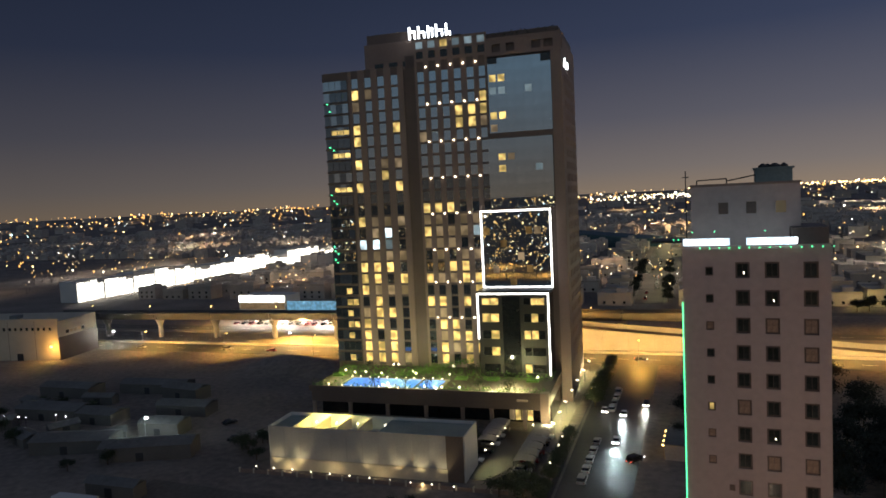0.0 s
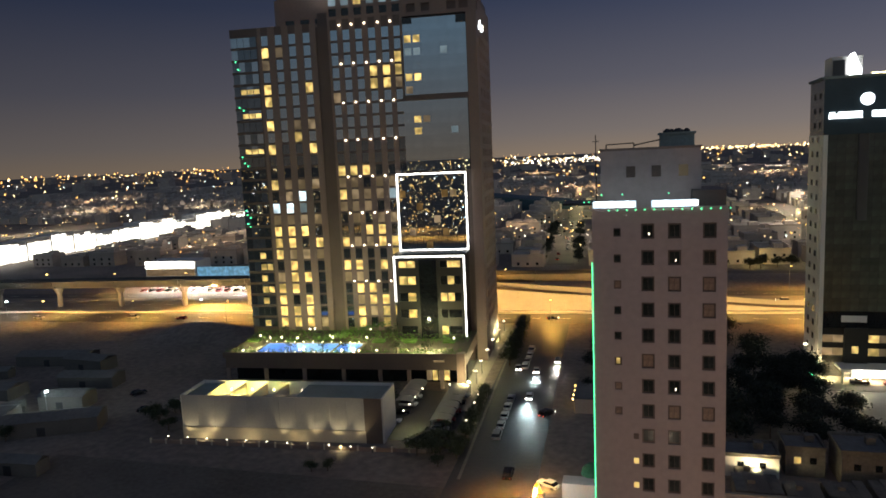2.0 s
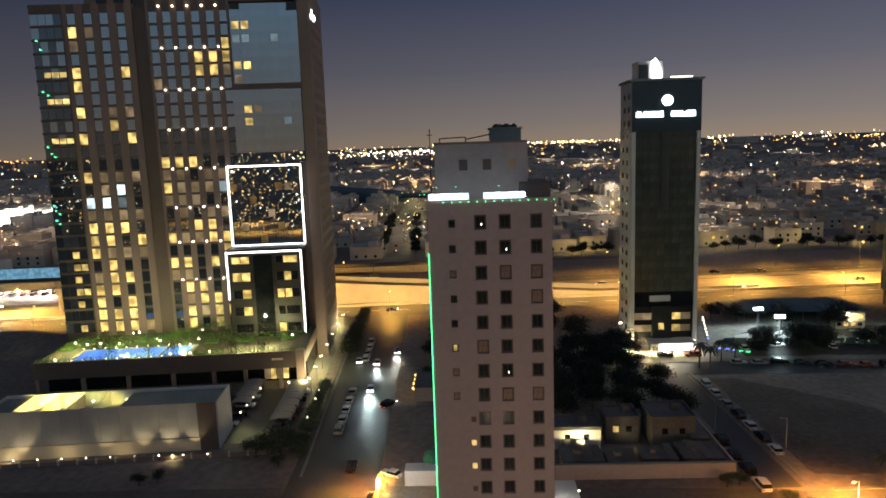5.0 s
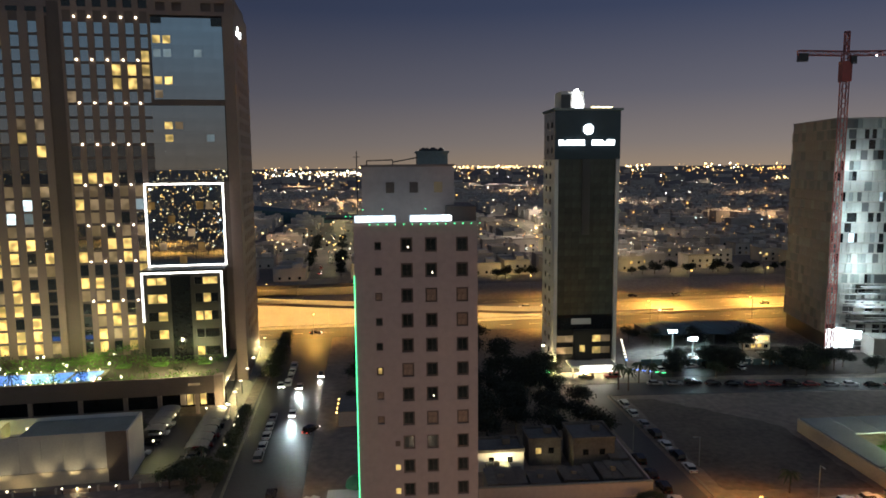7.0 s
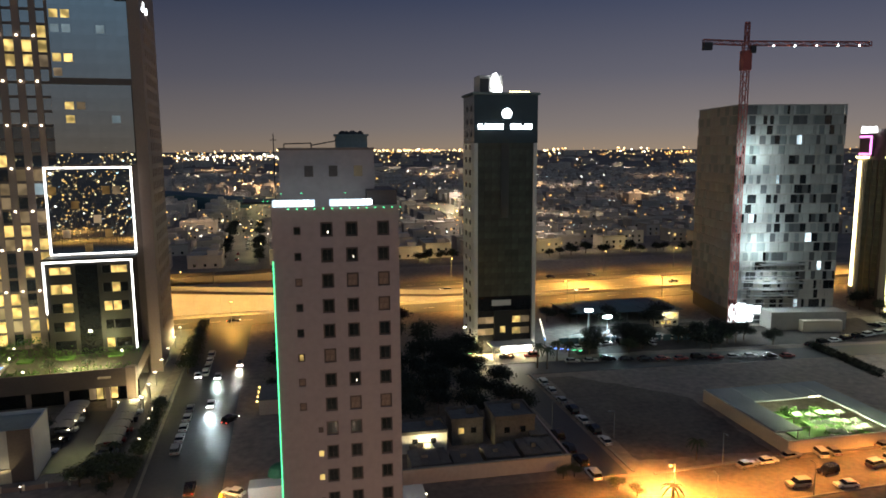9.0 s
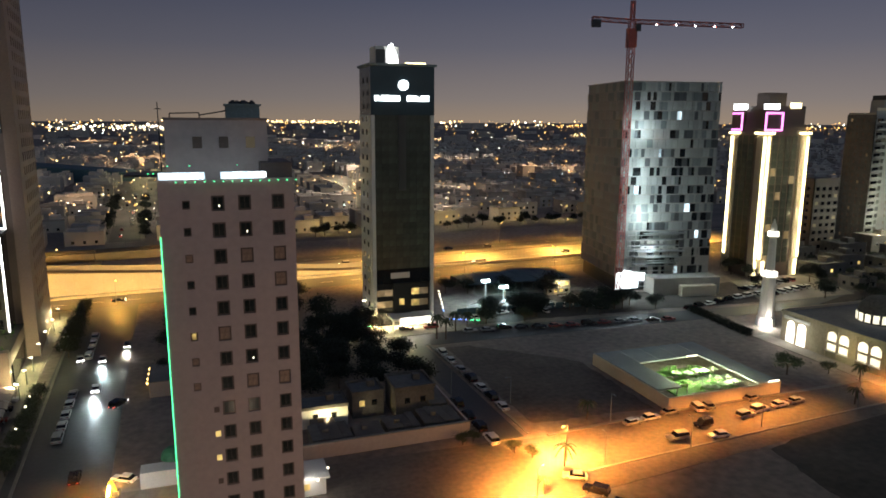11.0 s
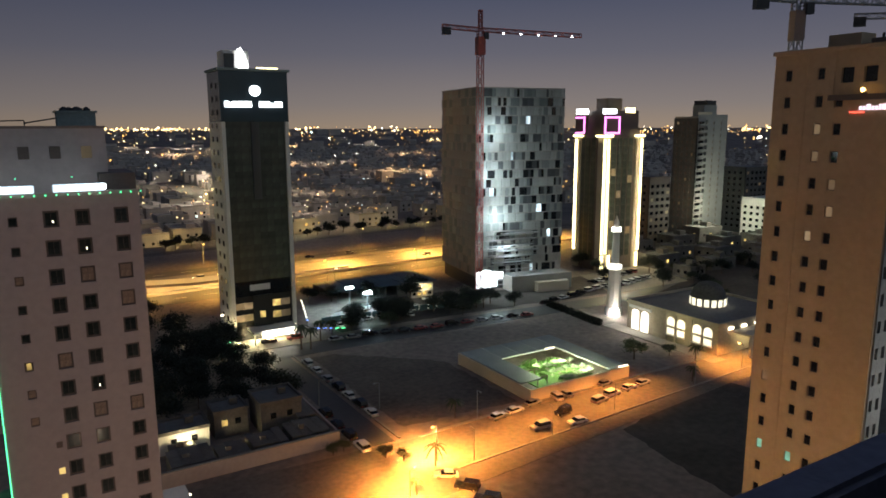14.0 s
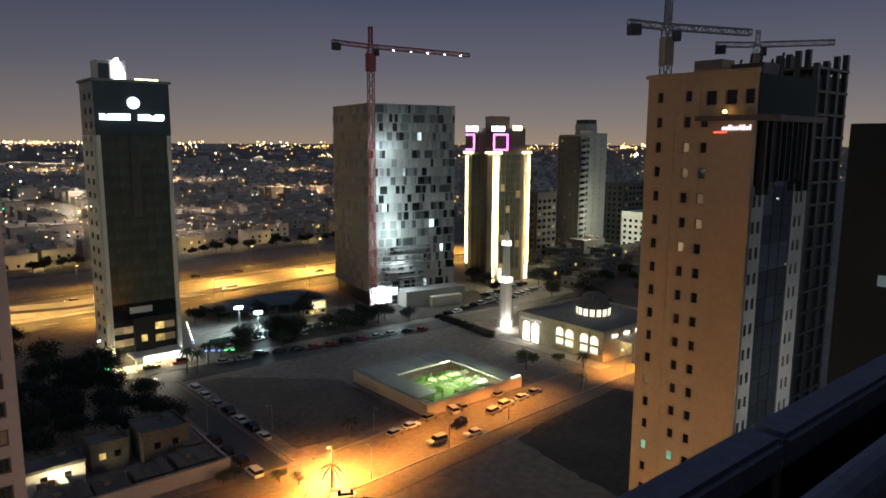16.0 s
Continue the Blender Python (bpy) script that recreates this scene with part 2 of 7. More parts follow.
M_GREYD = mat("dark_grey_panel", (0.06, 0.063, 0.066), 0.45, var=0.2, island=0.4)
M_ROOF = mat("roof_screed", (0.15, 0.145, 0.14), 0.9, var=0.3, coarse=0.1, fine=1)
M_ROOFT = mat("green_grey_roof", (0.22, 0.26, 0.25), 0.8, var=0.25)
M_HOUSE = mat("house_render", (0.45, 0.39, 0.34), 0.9, var=0.25, island=0.35)
M_ROOFL = mat("pale_roof_sheet", (0.19, 0.20, 0.225), 0.7, var=0.2)
M_METAL = mat("painted_steel", (0.25, 0.25, 0.25), 0.5, metal=0.4, var=0.2)
M_RED = mat("red_crane_steel", (0.34, 0.07, 0.06), 0.5, var=0.3)
M_DARKST = mat("dark_steel", (0.05, 0.05, 0.055), 0.5, metal=0.5, var=0.2)
M_GLASS = mat("coated_dark_glass", (0.17, 0.20, 0.23), 0.015, metal=0.85, var=0.15, fine=0.4, bump=0.0, island=0.2)
M_GLASSB = mat("blue_mirror_glass", (0.42, 0.50, 0.56), 0.008, metal=0.95, var=0.08, fine=0.3, bump=0.0, island=0.06)
M_GLASSK = mat("black_glass", (0.012, 0.014, 0.016), 0.06, var=0.2, bump=0.0)
M_GLASSG = mat("smoked_green_glass", (0.10, 0.115, 0.10), 0.24, metal=0.5, var=0.3, fine=0.5, bump=0.0, island=0.3)
M_PANE = mat("dusk_window_pane", (0.055, 0.062, 0.056), 0.08, metal=0.35, var=0.4, coarse=0.8, fine=3, bump=0.0, island=0.5)
M_FRAME = mat("brown_window_frame", (0.13, 0.09, 0.072), 0.5, var=0.2)
M_LEAF = mat("leaves", (0.045, 0.06, 0.03), 0.8, var=0.4, bump=0.0, island=0.4)
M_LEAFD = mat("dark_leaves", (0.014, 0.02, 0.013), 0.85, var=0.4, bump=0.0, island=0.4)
M_LAWN = mat("lawn", (0.10, 0.20, 0.04), 0.9, var=0.4, coarse=0.4, fine=4)
M_BARK = mat("bark", (0.12, 0.085, 0.06), 0.95, var=0.3)
M_SLATE = mat("black_slate_cladding", (0.022, 0.020, 0.019), 0.4, var=0.3)
M_DECK = mat("dark_timber_decking", (0.085, 0.075, 0.05), 0.8, var=0.35, coarse=0.3)
M_VILLA = mat("weathered_villa_render", (0.125, 0.115, 0.105), 0.9, var=0.4, coarse=0.25, fine=1.5)
M_NIGHT = mat("unlit_tower_render", (0.026, 0.031, 0.031), 0.8, var=0.3, coarse=0.1)
M_SIDE = mat("pale_grey_column_render", (0.33, 0.33, 0.32), 0.85, var=0.2)
M_TYRE = mat("tyre", (0.02, 0.02, 0.02), 0.9)
M_RIM = mat("rim", (0.4, 0.4, 0.42), 0.35, metal=0.8)
M_BLUEPAINT = mat("blue_grey_parapet_paint", (0.27, 0.30, 0.38), 0.7, var=0.25, coarse=2, fine=30, bump=0.1)
M_BLACKP = mat("dark_panel", (0.012, 0.012, 0.012), 0.7, var=0.3)
M_CLOTH = mat("green_parasol_cloth", (0.20, 0.25, 0.16), 0.85, var=0.35, island=0.3)
M_TENT = mat("shade_cloth", (0.35, 0.31, 0.27), 0.85, var=0.2)
M_WATER = mat("pool_water", (0.02, 0.10, 0.35), 0.05, var=0.1, bump=0.1)
M_HOARD = mat("hoarding", (0.05, 0.10, 0.12), 0.6, var=0.3)
CARS = [mat("car_paint_white", (0.7, 0.7, 0.68), 0.3, var=0.05, bump=0), mat("car_paint_silver", (0.4, 0.4, 0.41), 0.3, metal=0.5, var=0.05, bump=0),
        mat("car_paint_black", (0.015, 0.015, 0.017), 0.25, var=0.1, bump=0), mat("car_paint_red", (0.25, 0.03, 0.03), 0.3, var=0.05, bump=0),
        mat("car_paint_sand", (0.42, 0.34, 0.22), 0.35, var=0.05, bump=0)]
E_ROOM = glow("lit_room_warm", (1.0, 0.70, 0.22), 1.0, vary=0.5, cloth=0.65)
E_ROOMD = glow("dim_room", (1.0, 0.72, 0.42), 0.16, vary=0.6, cloth=0.6)
E_GOLDREF = glow("dim_gold_reflection", (1.0, 0.60, 0.20), 0.10, vary=0.7, cloth=0.9)
E_PANEC = glow("lit_cool_pane", (0.75, 0.92, 1.0), 1.6, vary=0.5, cloth=0.5)
E_SITE = glow("floodlit_bay_glow", (0.86, 0.97, 1.0), 4.5, cloth=0.55)
E_COOLD = glow("dim_cool_pane", (0.6, 0.8, 0.9), 0.22, vary=0.5, cloth=0.3)
E_ROOMG = glow("lit_room_green", (0.30, 0.75, 0.55), 0.6, cloth=0.3)
E_NEON = glow("white_neon", (1.0, 0.97, 0.92), 5.0)
E_SIGNB = glow("sign_ground", (0.70, 0.86, 1.0), 1.3)
E_PINKW = glow("pinkish_white_sign", (1.0, 0.82, 1.0), 1.5)
E_SIGN = glow("white_sign", (0.92, 0.97, 1.0), 6.0)
E_GREEN = glow("green_neon", (0.10, 1.0, 0.40), 2.6)
E_YEL = glow("yellow_neon", (1.0, 0.86, 0.45), 4.5)
E_PINK = glow("magenta_neon", (1.0, 0.25, 0.85), 3.0)
E_BULB = glow("warm_bulb", (1.0, 0.88, 0.66), 6.0)
E_SOD = glow("sodium_bulb", (1.0, 0.62, 0.18), 8.0)
E_COOLB = glow("cool_flood", (0.85, 0.97, 1.0), 26.0)
E_RED = glow("red_light", (1.0, 0.10, 0.06), 3.0)
E_BLUE = glow("blue_light", (0.15, 0.30, 1.0), 3.0)
E_POOL = glow("pool_glow", (0.05, 0.26, 1.0), 0.95, cloth=0.3)
E_HEAD = glow("head_lamp", (1.0, 0.97, 0.9), 14.0)
E_SHOP = glow("shop_front", (1.0, 0.95, 0.82), 4.5, vary=0.4, cloth=0.5)
E_HOARDLIT = glow("lit_hoarding_blue", (0.25, 0.6, 0.9), 0.5, cloth=0.4)
E_ARCH = glow("arch_glow", (1.0, 0.93, 0.70), 1.5, cloth=0.2)


# ---- building helpers ----
def box(bm, x0, x1, y0, y1, z0, z1, mi=0, m=None):
    vs = [bm.verts.new((x, y, z)) for z in (z0, z1) for y in (y0, y1) for x in (x0, x1)]
    if m is not None:
        for v in vs:
            v.co = m @ v.co
    for q in ((0, 2, 3, 1), (4, 5, 7, 6), (0, 1, 5, 4), (2, 6, 7, 3), (0, 4, 6, 2), (1, 3, 7, 5)):
        bm.faces.new([vs[i] for i in q]).material_index = mi
    return vs


def prism(bm, x, y, z0, z1, r0, r1, n=8, mi=0):
    a = [bm.verts.new((x + r0 * math.cos(6.2832 * i / n), y + r0 * math.sin(6.2832 * i / n), z0)) for i in range(n)]
    b = [bm.verts.new((x + r1 * math.cos(6.2832 * i / n), y + r1 * math.sin(6.2832 * i / n), z1)) for i in range(n)]
    for i in range(n):
        bm.faces.new((a[i], a[(i + 1) % n], b[(i + 1) % n], b[i])).material_index = mi
    bm.faces.new(a[::-1]).material_index = mi
    bm.faces.new(b).material_index = mi


def bar(bm, p, q, r, mi=0):
    """A square bar from p to q."""
    p, q = Vector(p), Vector(q)
    m = Matrix.Translation(p) @ (q - p).to_track_quat("Z", "Y").to_matrix().to_4x4()
    box(bm, -r, r, -r, r, 0, (q - p).length, mi, m)


def mesh_of(name, bm, *mats):
    me = bpy.data.meshes.new(name)
    bm.to_mesh(me)
    bm.free()
    for m in mats:
        me.materials.append(m)
    return me


def part(name, bm, material, parent, label=""):
    me = mesh_of(name, bm, *(material if isinstance(material, (list, tuple)) else [material]))
    o = new(name, me)
    o.parent = parent
    if label:
        o["label"] = label
    return o


def boxpart(name, dims, material, parent, label="", m=None):
    bm = bmesh.new()
    box(bm, *dims, m=m)
    return part(name, bm, material, parent, label)


def thing(name, label, category, x=0, y=0, z=0, rz=0, group="", kind=""):
    e = new(name)
    e.empty_display_size = 0.5
    e.matrix_world = pose(x, y, z, 0, 0, rz)
    return tagged(e, label, category, group, kind)


def solid(name, bm, mats, label, category="", kind="structure", group=""):
    o = new(name, mesh_of(name, bm, *(mats if isinstance(mats, (list, tuple)) else [mats])))
    return tagged(o, label, category, group, kind)


PANES = {}


def pane(parent, w, h, material, m, name="window", depth=0.08, label=""):
    key = (round(w, 3), round(h, 3), material.name, depth)
    if key not in PANES:
        bm = bmesh.new()
        box(bm, -w / 2, w / 2, 0, depth, -h / 2, h / 2)
        PANES[key] = mesh_of(name, bm, material)
    o = new(name, PANES[key])
    o.parent, o.matrix_basis = parent, m
    if label:
        o["label"] = label
    return o


def grid_wall(bm, m, u0, u1, z0, z1, cols, rows, th, mi=0, mi2=None):
    """A wall with real openings: cols are (centre, width) along it, rows (centre, height)."""
    cur = u0
    edges = sorted((c - w / 2, c + w / 2) for c, w in cols)
    for a, b in edges + [(u1, u1)]:
        if a > cur + 1e-4:
            box(bm, cur, a, 0, th, z0, z1, mi, m)
        cur = b
    for a, b in edges:
        zc = z0
        for c, d in sorted((r - h / 2, r + h / 2) for r, h in rows) + [(z1, z1)]:
            if c > zc + 1e-4:
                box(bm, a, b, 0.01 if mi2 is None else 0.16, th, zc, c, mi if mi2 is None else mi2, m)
            zc = d


def facade(parent, m, u0, u1, z0, z1, cols, rows, pick, th=0.45, wall=None, label="", setback=0.28):
    bm = bmesh.new()
    grid_wall(bm, m, u0, u1, z0, z1, cols, rows, th, 0, 1 if isinstance(wall, list) else None)
    w = part("wall", bm, wall, parent, label)
    for j, (zc, h) in enumerate(rows):
        for i, (uc, wd) in enumerate(cols):
            k = pick(i, j)
            if k is not None:
                pane(parent, wd, h, k, m @ Matrix.Translation((uc, setback, zc)))
    return w


FRONT = Matrix.Identity(4)


def right_face(w):
    return Matrix.Translation((w, 0, 0)) @ Matrix.Rotation(radians(90), 4, "Z")


def left_face(d):
    return Matrix.Translation((0, d, 0)) @ Matrix.Rotation(radians(-90), 4, "Z")


def bulb_mesh(r, material):
    bm = bmesh.new()
    bmesh.ops.create_icosphere(bm, subdivisions=1, radius=r)
    return mesh_of("bulb", bm, material)

# ---- ground, roads ----
def rise(r):
    t = min(1, max(0, (r - 1500) / 3200))
    return 50 * t * t * (3 - 2 * t)


bm = bmesh.new()
rings = [0, 60, 120, 200, 300, 450, 700, 1000, 1500, 1900, 2300, 2700, 3100, 3500, 3900, 4300, 4700]
prev = None
for r in rings[1:]:
    row = [bm.verts.new((r * math.cos(k * math.pi / 32), r * math.sin(k * math.pi / 32), rise(r))) for k in range(64)]
    if prev is None:
        bm.faces.new(row)
    else:
        for k in range(64):
            bm.faces.new((prev[k], row[k], row[(k + 1) % 64], prev[(k + 1) % 64]))
    prev = row
solid("ground", bm, M_DIRT, "dark sandy dirt ground of a city at night", "ground")


def slab(name, pts, z0, z1, material, label, category):
    bm = bmesh.new()
    a, b = [bm.verts.new((x, y, z0)) for x, y in pts], [bm.verts.new((x, y, z1)) for x, y in pts]
    bm.faces.new(b)
    bm.faces.new(a[::-1])
    n = len(pts)
    for i in range(n):
        bm.faces.new((a[i], a[(i + 1) % n], b[(i + 1) % n], b[i]))
    return solid(name, bm, material, label, category)


S = 0.07  # the northern roads run four degrees askew


def hy(x, y0):
    return y0 + S * x


slab("road", [(-900, hy(-900, 262)), (900, hy(900, 262)), (900, hy(900, 278)), (-900, hy(-900, 278))], -0.3, 0.08, M_HWAY, "asphalt service road beside the highway under sodium light", "road")
slab("road", [(-900, hy(-900, 281)), (900, hy(900, 281)), (900, hy(900, 305)), (-900, hy(-900, 305))], -0.3, 0.08, M_HWAYL, "wide highway in a pale tone, lit orange by sodium lamps", "road")
slab("road", [(-900, hy(-900, 312)), (900, hy(900, 312)), (900, hy(900, 324)), (-900, hy(-900, 324))], -0.3, 0.08, M_HWAY, "second dusty carriageway of the highway", "road")
slab("pavement", [(-900, hy(-900, 305.3)), (900, hy(900, 305.3)), (900, hy(900, 311.7)), (-900, hy(-900, 311.7))], -0.3, 0.25, M_PAVE, "raised highway median with pale kerb", "pavement")
slab("pavement", [(-900, hy(-900, 278.2)), (900, hy(900, 278.2)), (900, hy(900, 280.8)), (-900, hy(-900, 280.8))], -0.3, 0.9, M_CONC_L, "low concrete barrier strip along the highway", "pavement")
slab("road", [(-34, 60), (-16, 60), (-23, 261), (-41, 261)], -0.3, 0.05, M_ASPHALT, "dark asphalt street with parked cars", "road")
slab("road", [(54.5, 121), (61, 121), (59.5, 197), (53, 197)], -0.3, 0.05, M_ASPHALT, "dark asphalt side street lined with parked cars", "road")
slab("road", [(-130, 100), (-16, 108), (54, 96), (190, 109), (190, 121), (62, 119.5), (54, 120.5), (-16, 124), (-130, 124)], -0.3, 0.045, M_DUST, "dusty asphalt street lit by an orange sodium lamp", "road")
slab("road", [(53, 184), (200, 179), (260, 200), (260, 208), (200, 188), (53, 197.5)], -0.3, 0.055, M_ASPHALT, "asphalt street with a row of parked cars", "road")
slab("pavement", [(46, 194), (78, 194), (78, 206), (46, 206)], -0.3, 0.17, M_PAVE, "pale paved forecourt of an office tower", "pavement")
slab("pavement", [(-45, 165), (-40.5, 165), (-44, 258), (-50, 258)], -0.3, 0.17, M_PAVE, "pale paved strip beside the hotel with lamps", "pavement")
slab("pavement", [(96, 232), (140, 234), (140, 258), (96, 257)], -0.3, 0.1, M_PAVE, "floodlit construction yard surface", "pavement")
slab("pavement", [(158, 117), (163.5, 117), (163.5, 160), (158, 160)], -0.3, 0.17, M_PAVE, "pale paved walkway along the mosque wall", "pavement")
slab("pavement", [(66, 103.6), (190, 111.6), (190, 112.2), (66, 104.2)], -0.3, 0.17, M_KERB, "pale kerb along the dusty street", "pavement")
slab("pavement", [(66, 119.3), (96, 121.2), (190, 120.4), (190, 121.6), (96, 122.1), (66, 120.2)], -0.3, 0.17, M_KERB, "pale kerb along the walled court", "pavement")
slab("pavement", [(62.2, 121.5), (62.9, 121.5), (61.4, 184), (60.7, 184)], -0.3, 0.17, M_KERB, "pale kerb along the side street", "pavement")
slab("pavement", [(-34.6, 128), (-34.0, 128), (-41.0, 258), (-41.6, 258)], -0.3, 0.17, M_KERB, "pale kerb along the hotel street", "pavement")
slab("pavement", [(192, 190), (236, 190), (246, 222), (205, 222)], -0.3, 0.09, M_PAVE, "pale paved car park before the neon tower", "pavement")



def ragged(corners, seed):
    """An outline whose edges wander a little, as trodden soil does."""
    out = []
    for i, (x0, y0) in enumerate(corners):
        x1, y1 = corners[(i + 1) % len(corners)]
        n = max(2, int(math.hypot(x1 - x0, y1 - y0) / 2.2))
        for k in range(n):
            u = k / n
            x, y = x0 + (x1 - x0) * u, y0 + (y1 - y0) * u
            out.append((x + 1.3 * noise.noise((x * 0.3, y * 0.3, seed)), y + 1.0 * noise.noise((x * 0.3, y * 0.3, seed + 9))))
    return out


slab("ground_plot", ragged([(95, 98), (112, 103.5), (130, 105.4), (150, 106.4), (152, 66), (94, 72)], 3), -0.3, 0.02, M_DIRT, "brown trodden edge of a bare plot", "ground")
slab("ground_plot", ragged([(106, 99.5), (121, 103.5), (150, 105.5), (152, 66), (102, 70), (103, 84)], 1), -0.3, 0.04, M_SOIL, "dark bare plot of soil beside the street", "ground")
slab("ground_plot", ragged([(66, 126), (96, 124.5), (96, 158), (72, 180), (64.5, 180)], 5), -0.3, 0.02, M_SOILB, "brown trodden plot between the streets", "ground")
slab("road", [(-32, 400), (-48, 400), (-84, 990), (-68, 990)], -0.3, 0.06, M_DUST, "lit avenue running away through the district", "road")
slab("road", [(108, 440), (124, 440), (154, 850), (138, 850)], -0.3, 0.06, M_DUST, "bright avenue between district houses", "road")
slab("road", [(-60, 366), (420, 395), (420, 403), (-60, 374)], -0.3, 0.05, M_DUST, "pale frontage road before the district houses", "road")
slab("ground_plot", ragged([(203, 150), (300, 160), (345, 236), (250, 236), (209, 187)], 7), -0.3, 0.02, M_SOIL, "dark planted plot behind the mosque", "ground")
# dark slab put down to cancel the lamps' spill on the site ground
slab("ground_plot", ragged([(82, 199), (150, 195.5), (200, 191), (204, 221), (142, 218), (140, 229), (97, 230), (82, 214)], 11), -0.3, 0.03, M_SOIL, "ground of the building site, darkened against lamp spill", "ground")
slab("pavement", [(-64, 146), (-38.5, 143), (-41.2, 178), (-62, 180)], -0.3, 0.06, M_ASPHALT, "dark asphalt car park between hall and street", "pavement")
# retaining wall of the ramp beside the highway, falling to the east
for k in range(19):
    x0, x1 = -66 + 10 * k, -56 + 10 * k
    h0, h1 = (max(1.6, 10.0 - 0.072 * (x + 60)) for x in (x0, x1))
    bm = bmesh.new()
    a = [bm.verts.new(c) for c in ((x0 + 0.03, hy(x0, 281.0), 0), (x1 - 0.03, hy(x1, 281.0), 0), (x1 - 0.03, hy(x1, 281.0), h1), (x0 + 0.03, hy(x0, 281.0), h0))]
    b = [bm.verts.new(v.co + Vector((0, 0.7, 0))) for v in a]
    bm.faces.new(a)
    bm.faces.new(b[::-1])
    for i in range(4):
        bm.faces.new((a[(i + 1) % 4], a[i], b[i], b[(i + 1) % 4]))
    RAMP = RAMP if k else thing("ramp_wall", "pale concrete retaining wall under sodium light by the highway", "wall")
    part("wall_panel", bm, M_CONC_L, RAMP)

# the ramp's carriageway and its barriers
for k in range(16):
    x0, x1 = -66 + 10 * k, -56 + 10 * k
    bm = bmesh.new()
    for y0, y1, up0, up1 in ((281.8, 292.0, -0.6, 0.0), (288.4, 288.8, 0.0, 2.0), (292.0, 292.4, -0.6, 1.0)):
        c = [(x, hy(x, y), max(1.6, 10.0 - 0.072 * (x + 60)) - 0.4 + up) for up in (up0, up1) for x, y in ((x0 + 0.02, y0), (x1 - 0.02, y0), (x1 - 0.02, y1), (x0 + 0.02, y1))]
        v = [bm.verts.new(p) for p in c]
        for q in ((3, 2, 1, 0), (4, 5, 6, 7), (0, 1, 5, 4), (1, 2, 6, 5), (2, 3, 7, 6), (3, 0, 4, 7)):
            bm.faces.new([v[i] for i in q]).material_index = 0 if y1 - y0 > 1 else 1
    part("ramp_slab", bm, [M_RUST, M_CONC_L], RAMP)

# lane lines
bm = bmesh.new()
for x in range(-400, 500, 12):
    for y0 in (270, 289, 297, 318):
        box(bm, x, x + 5, hy(x, y0) - 0.12, hy(x, y0) + 0.12, 0.075, 0.09)
solid("road_line", bm, M_LINE, "worn white lane dashes on asphalt", "road line", "stuff")


# ---- the balcony ----
def balcony():
    t = thing("own_tower", "dark high apartment tower with an open balcony", "building", 0, -1.6, 0)
    boxpart("wall", (-18, 14, -22, -0.2, 0, 78), M_GREYD, t)
    boxpart("balcony_slab", (-4, 9, -0.2, 2.28, 63.0, 63.3), M_CONC, t)
    boxpart("balcony_door", (-2.2, 0.2, -0.2, -0.1, 63.3, 65.5), M_GLASSK, t)
    p = thing("parapet", "blue-grey painted balcony parapet with a jointed coping", "parapet", 0, 0, 63.3)
    x = -4.0
    for k, n in enumerate((2.2, 1.9, 1.34, 1.9, 1.9, 2.2)):
        bm = bmesh.new()
        box(bm, x + 0.006, x + n - 0.006, 0.55, 0.64, 1.03, 1.105)
        bmesh.ops.bevel(bm, geom=list(bm.edges), offset=0.012, segments=2, affect="EDGES")
        part("coping", bm, M_BLUEPAINT, p)
        boxpart("panel", (x + 0.02, x + n - 0.02, 0.565, 0.6, 0.0, 1.03), M_BLACKP, p)
        x += n
    r = thing("handrail", "dark blue round metal handrail on brackets", "handrail", 0, 0, 63.3)
    bm = bmesh.new()
    bmesh.ops.create_cone(bm, cap_ends=True, segments=14, radius1=0.045, radius2=0.045, depth=7.0, matrix=Matrix.Translation((4.55, 0.40, 1.07)) @ Matrix.Rotation(radians(90), 4, "Y"))
    part("rail", bm, M_BLUEPAINT, r)
    for x in (1.9, 3.4, 4.9, 6.4):
        boxpart("bracket", (x - 0.015, x + 0.015, 0.385, 0.415, 0.0, 1.05), M_DARKST, r)


balcony()


# ---- tall hotel with neon frames ----
def sign_bars(parent, x0, y, z, height, material):
    """A row of plain glowing bars in place of a name."""
    x = x0
    for w, k in ((2.5, 0.62), (2.6, 0.5), (2.1, 0.7), (2.7, 0.5), (1.9, 0.25)):
        bm = bmesh.new()
        box(bm, x, x + 0.5, y - 0.25, y + 0.25, z, z + height)
        box(bm, x + 0.5, x + w - 0.3, y - 0.25, y + 0.25, z + height * k - 0.25, z + height * k + 0.25)
        box(bm, x + w - 0.75, x + w - 0.3, y - 0.25, y + 0.25, z, z + height * k - 0.25)
        part("sign_bar", bm, material, parent)
        x += w + 0.6


LIT_L = {23: (0,), 20: (0, 3), 19: (0,), 17: (0,), 16: (2,), 15: (0, 3), 12: (0,), 8: (0, 1, 2), 7: (0, 1, 3), 6: (0,), 5: (1,), 4: (1, 2), 3: (0, 1), 2: (0, 2), 1: (0, 1, 2), 0: (0, 1, 2)}
DIM_L = {23: (1,), 22: (0,), 17: (2, 3), 6: (1, 2, 3), 12: (2, 3), 9: (1, 2), 4: (0,), 0: (3,)}
LIT_M = {22: (5,), 21: (3, 4, 5), 20: (3, 4), 13: (0, 1, 2), 11: (0,), 8: (2, 3), 7: (0, 3, 4), 6: (4,), 5: (0, 1, 3, 4), 4: (5,), 3: (1, 2), 2: (2, 3), 1: (1, 3, 4), 0: (1, 3)}
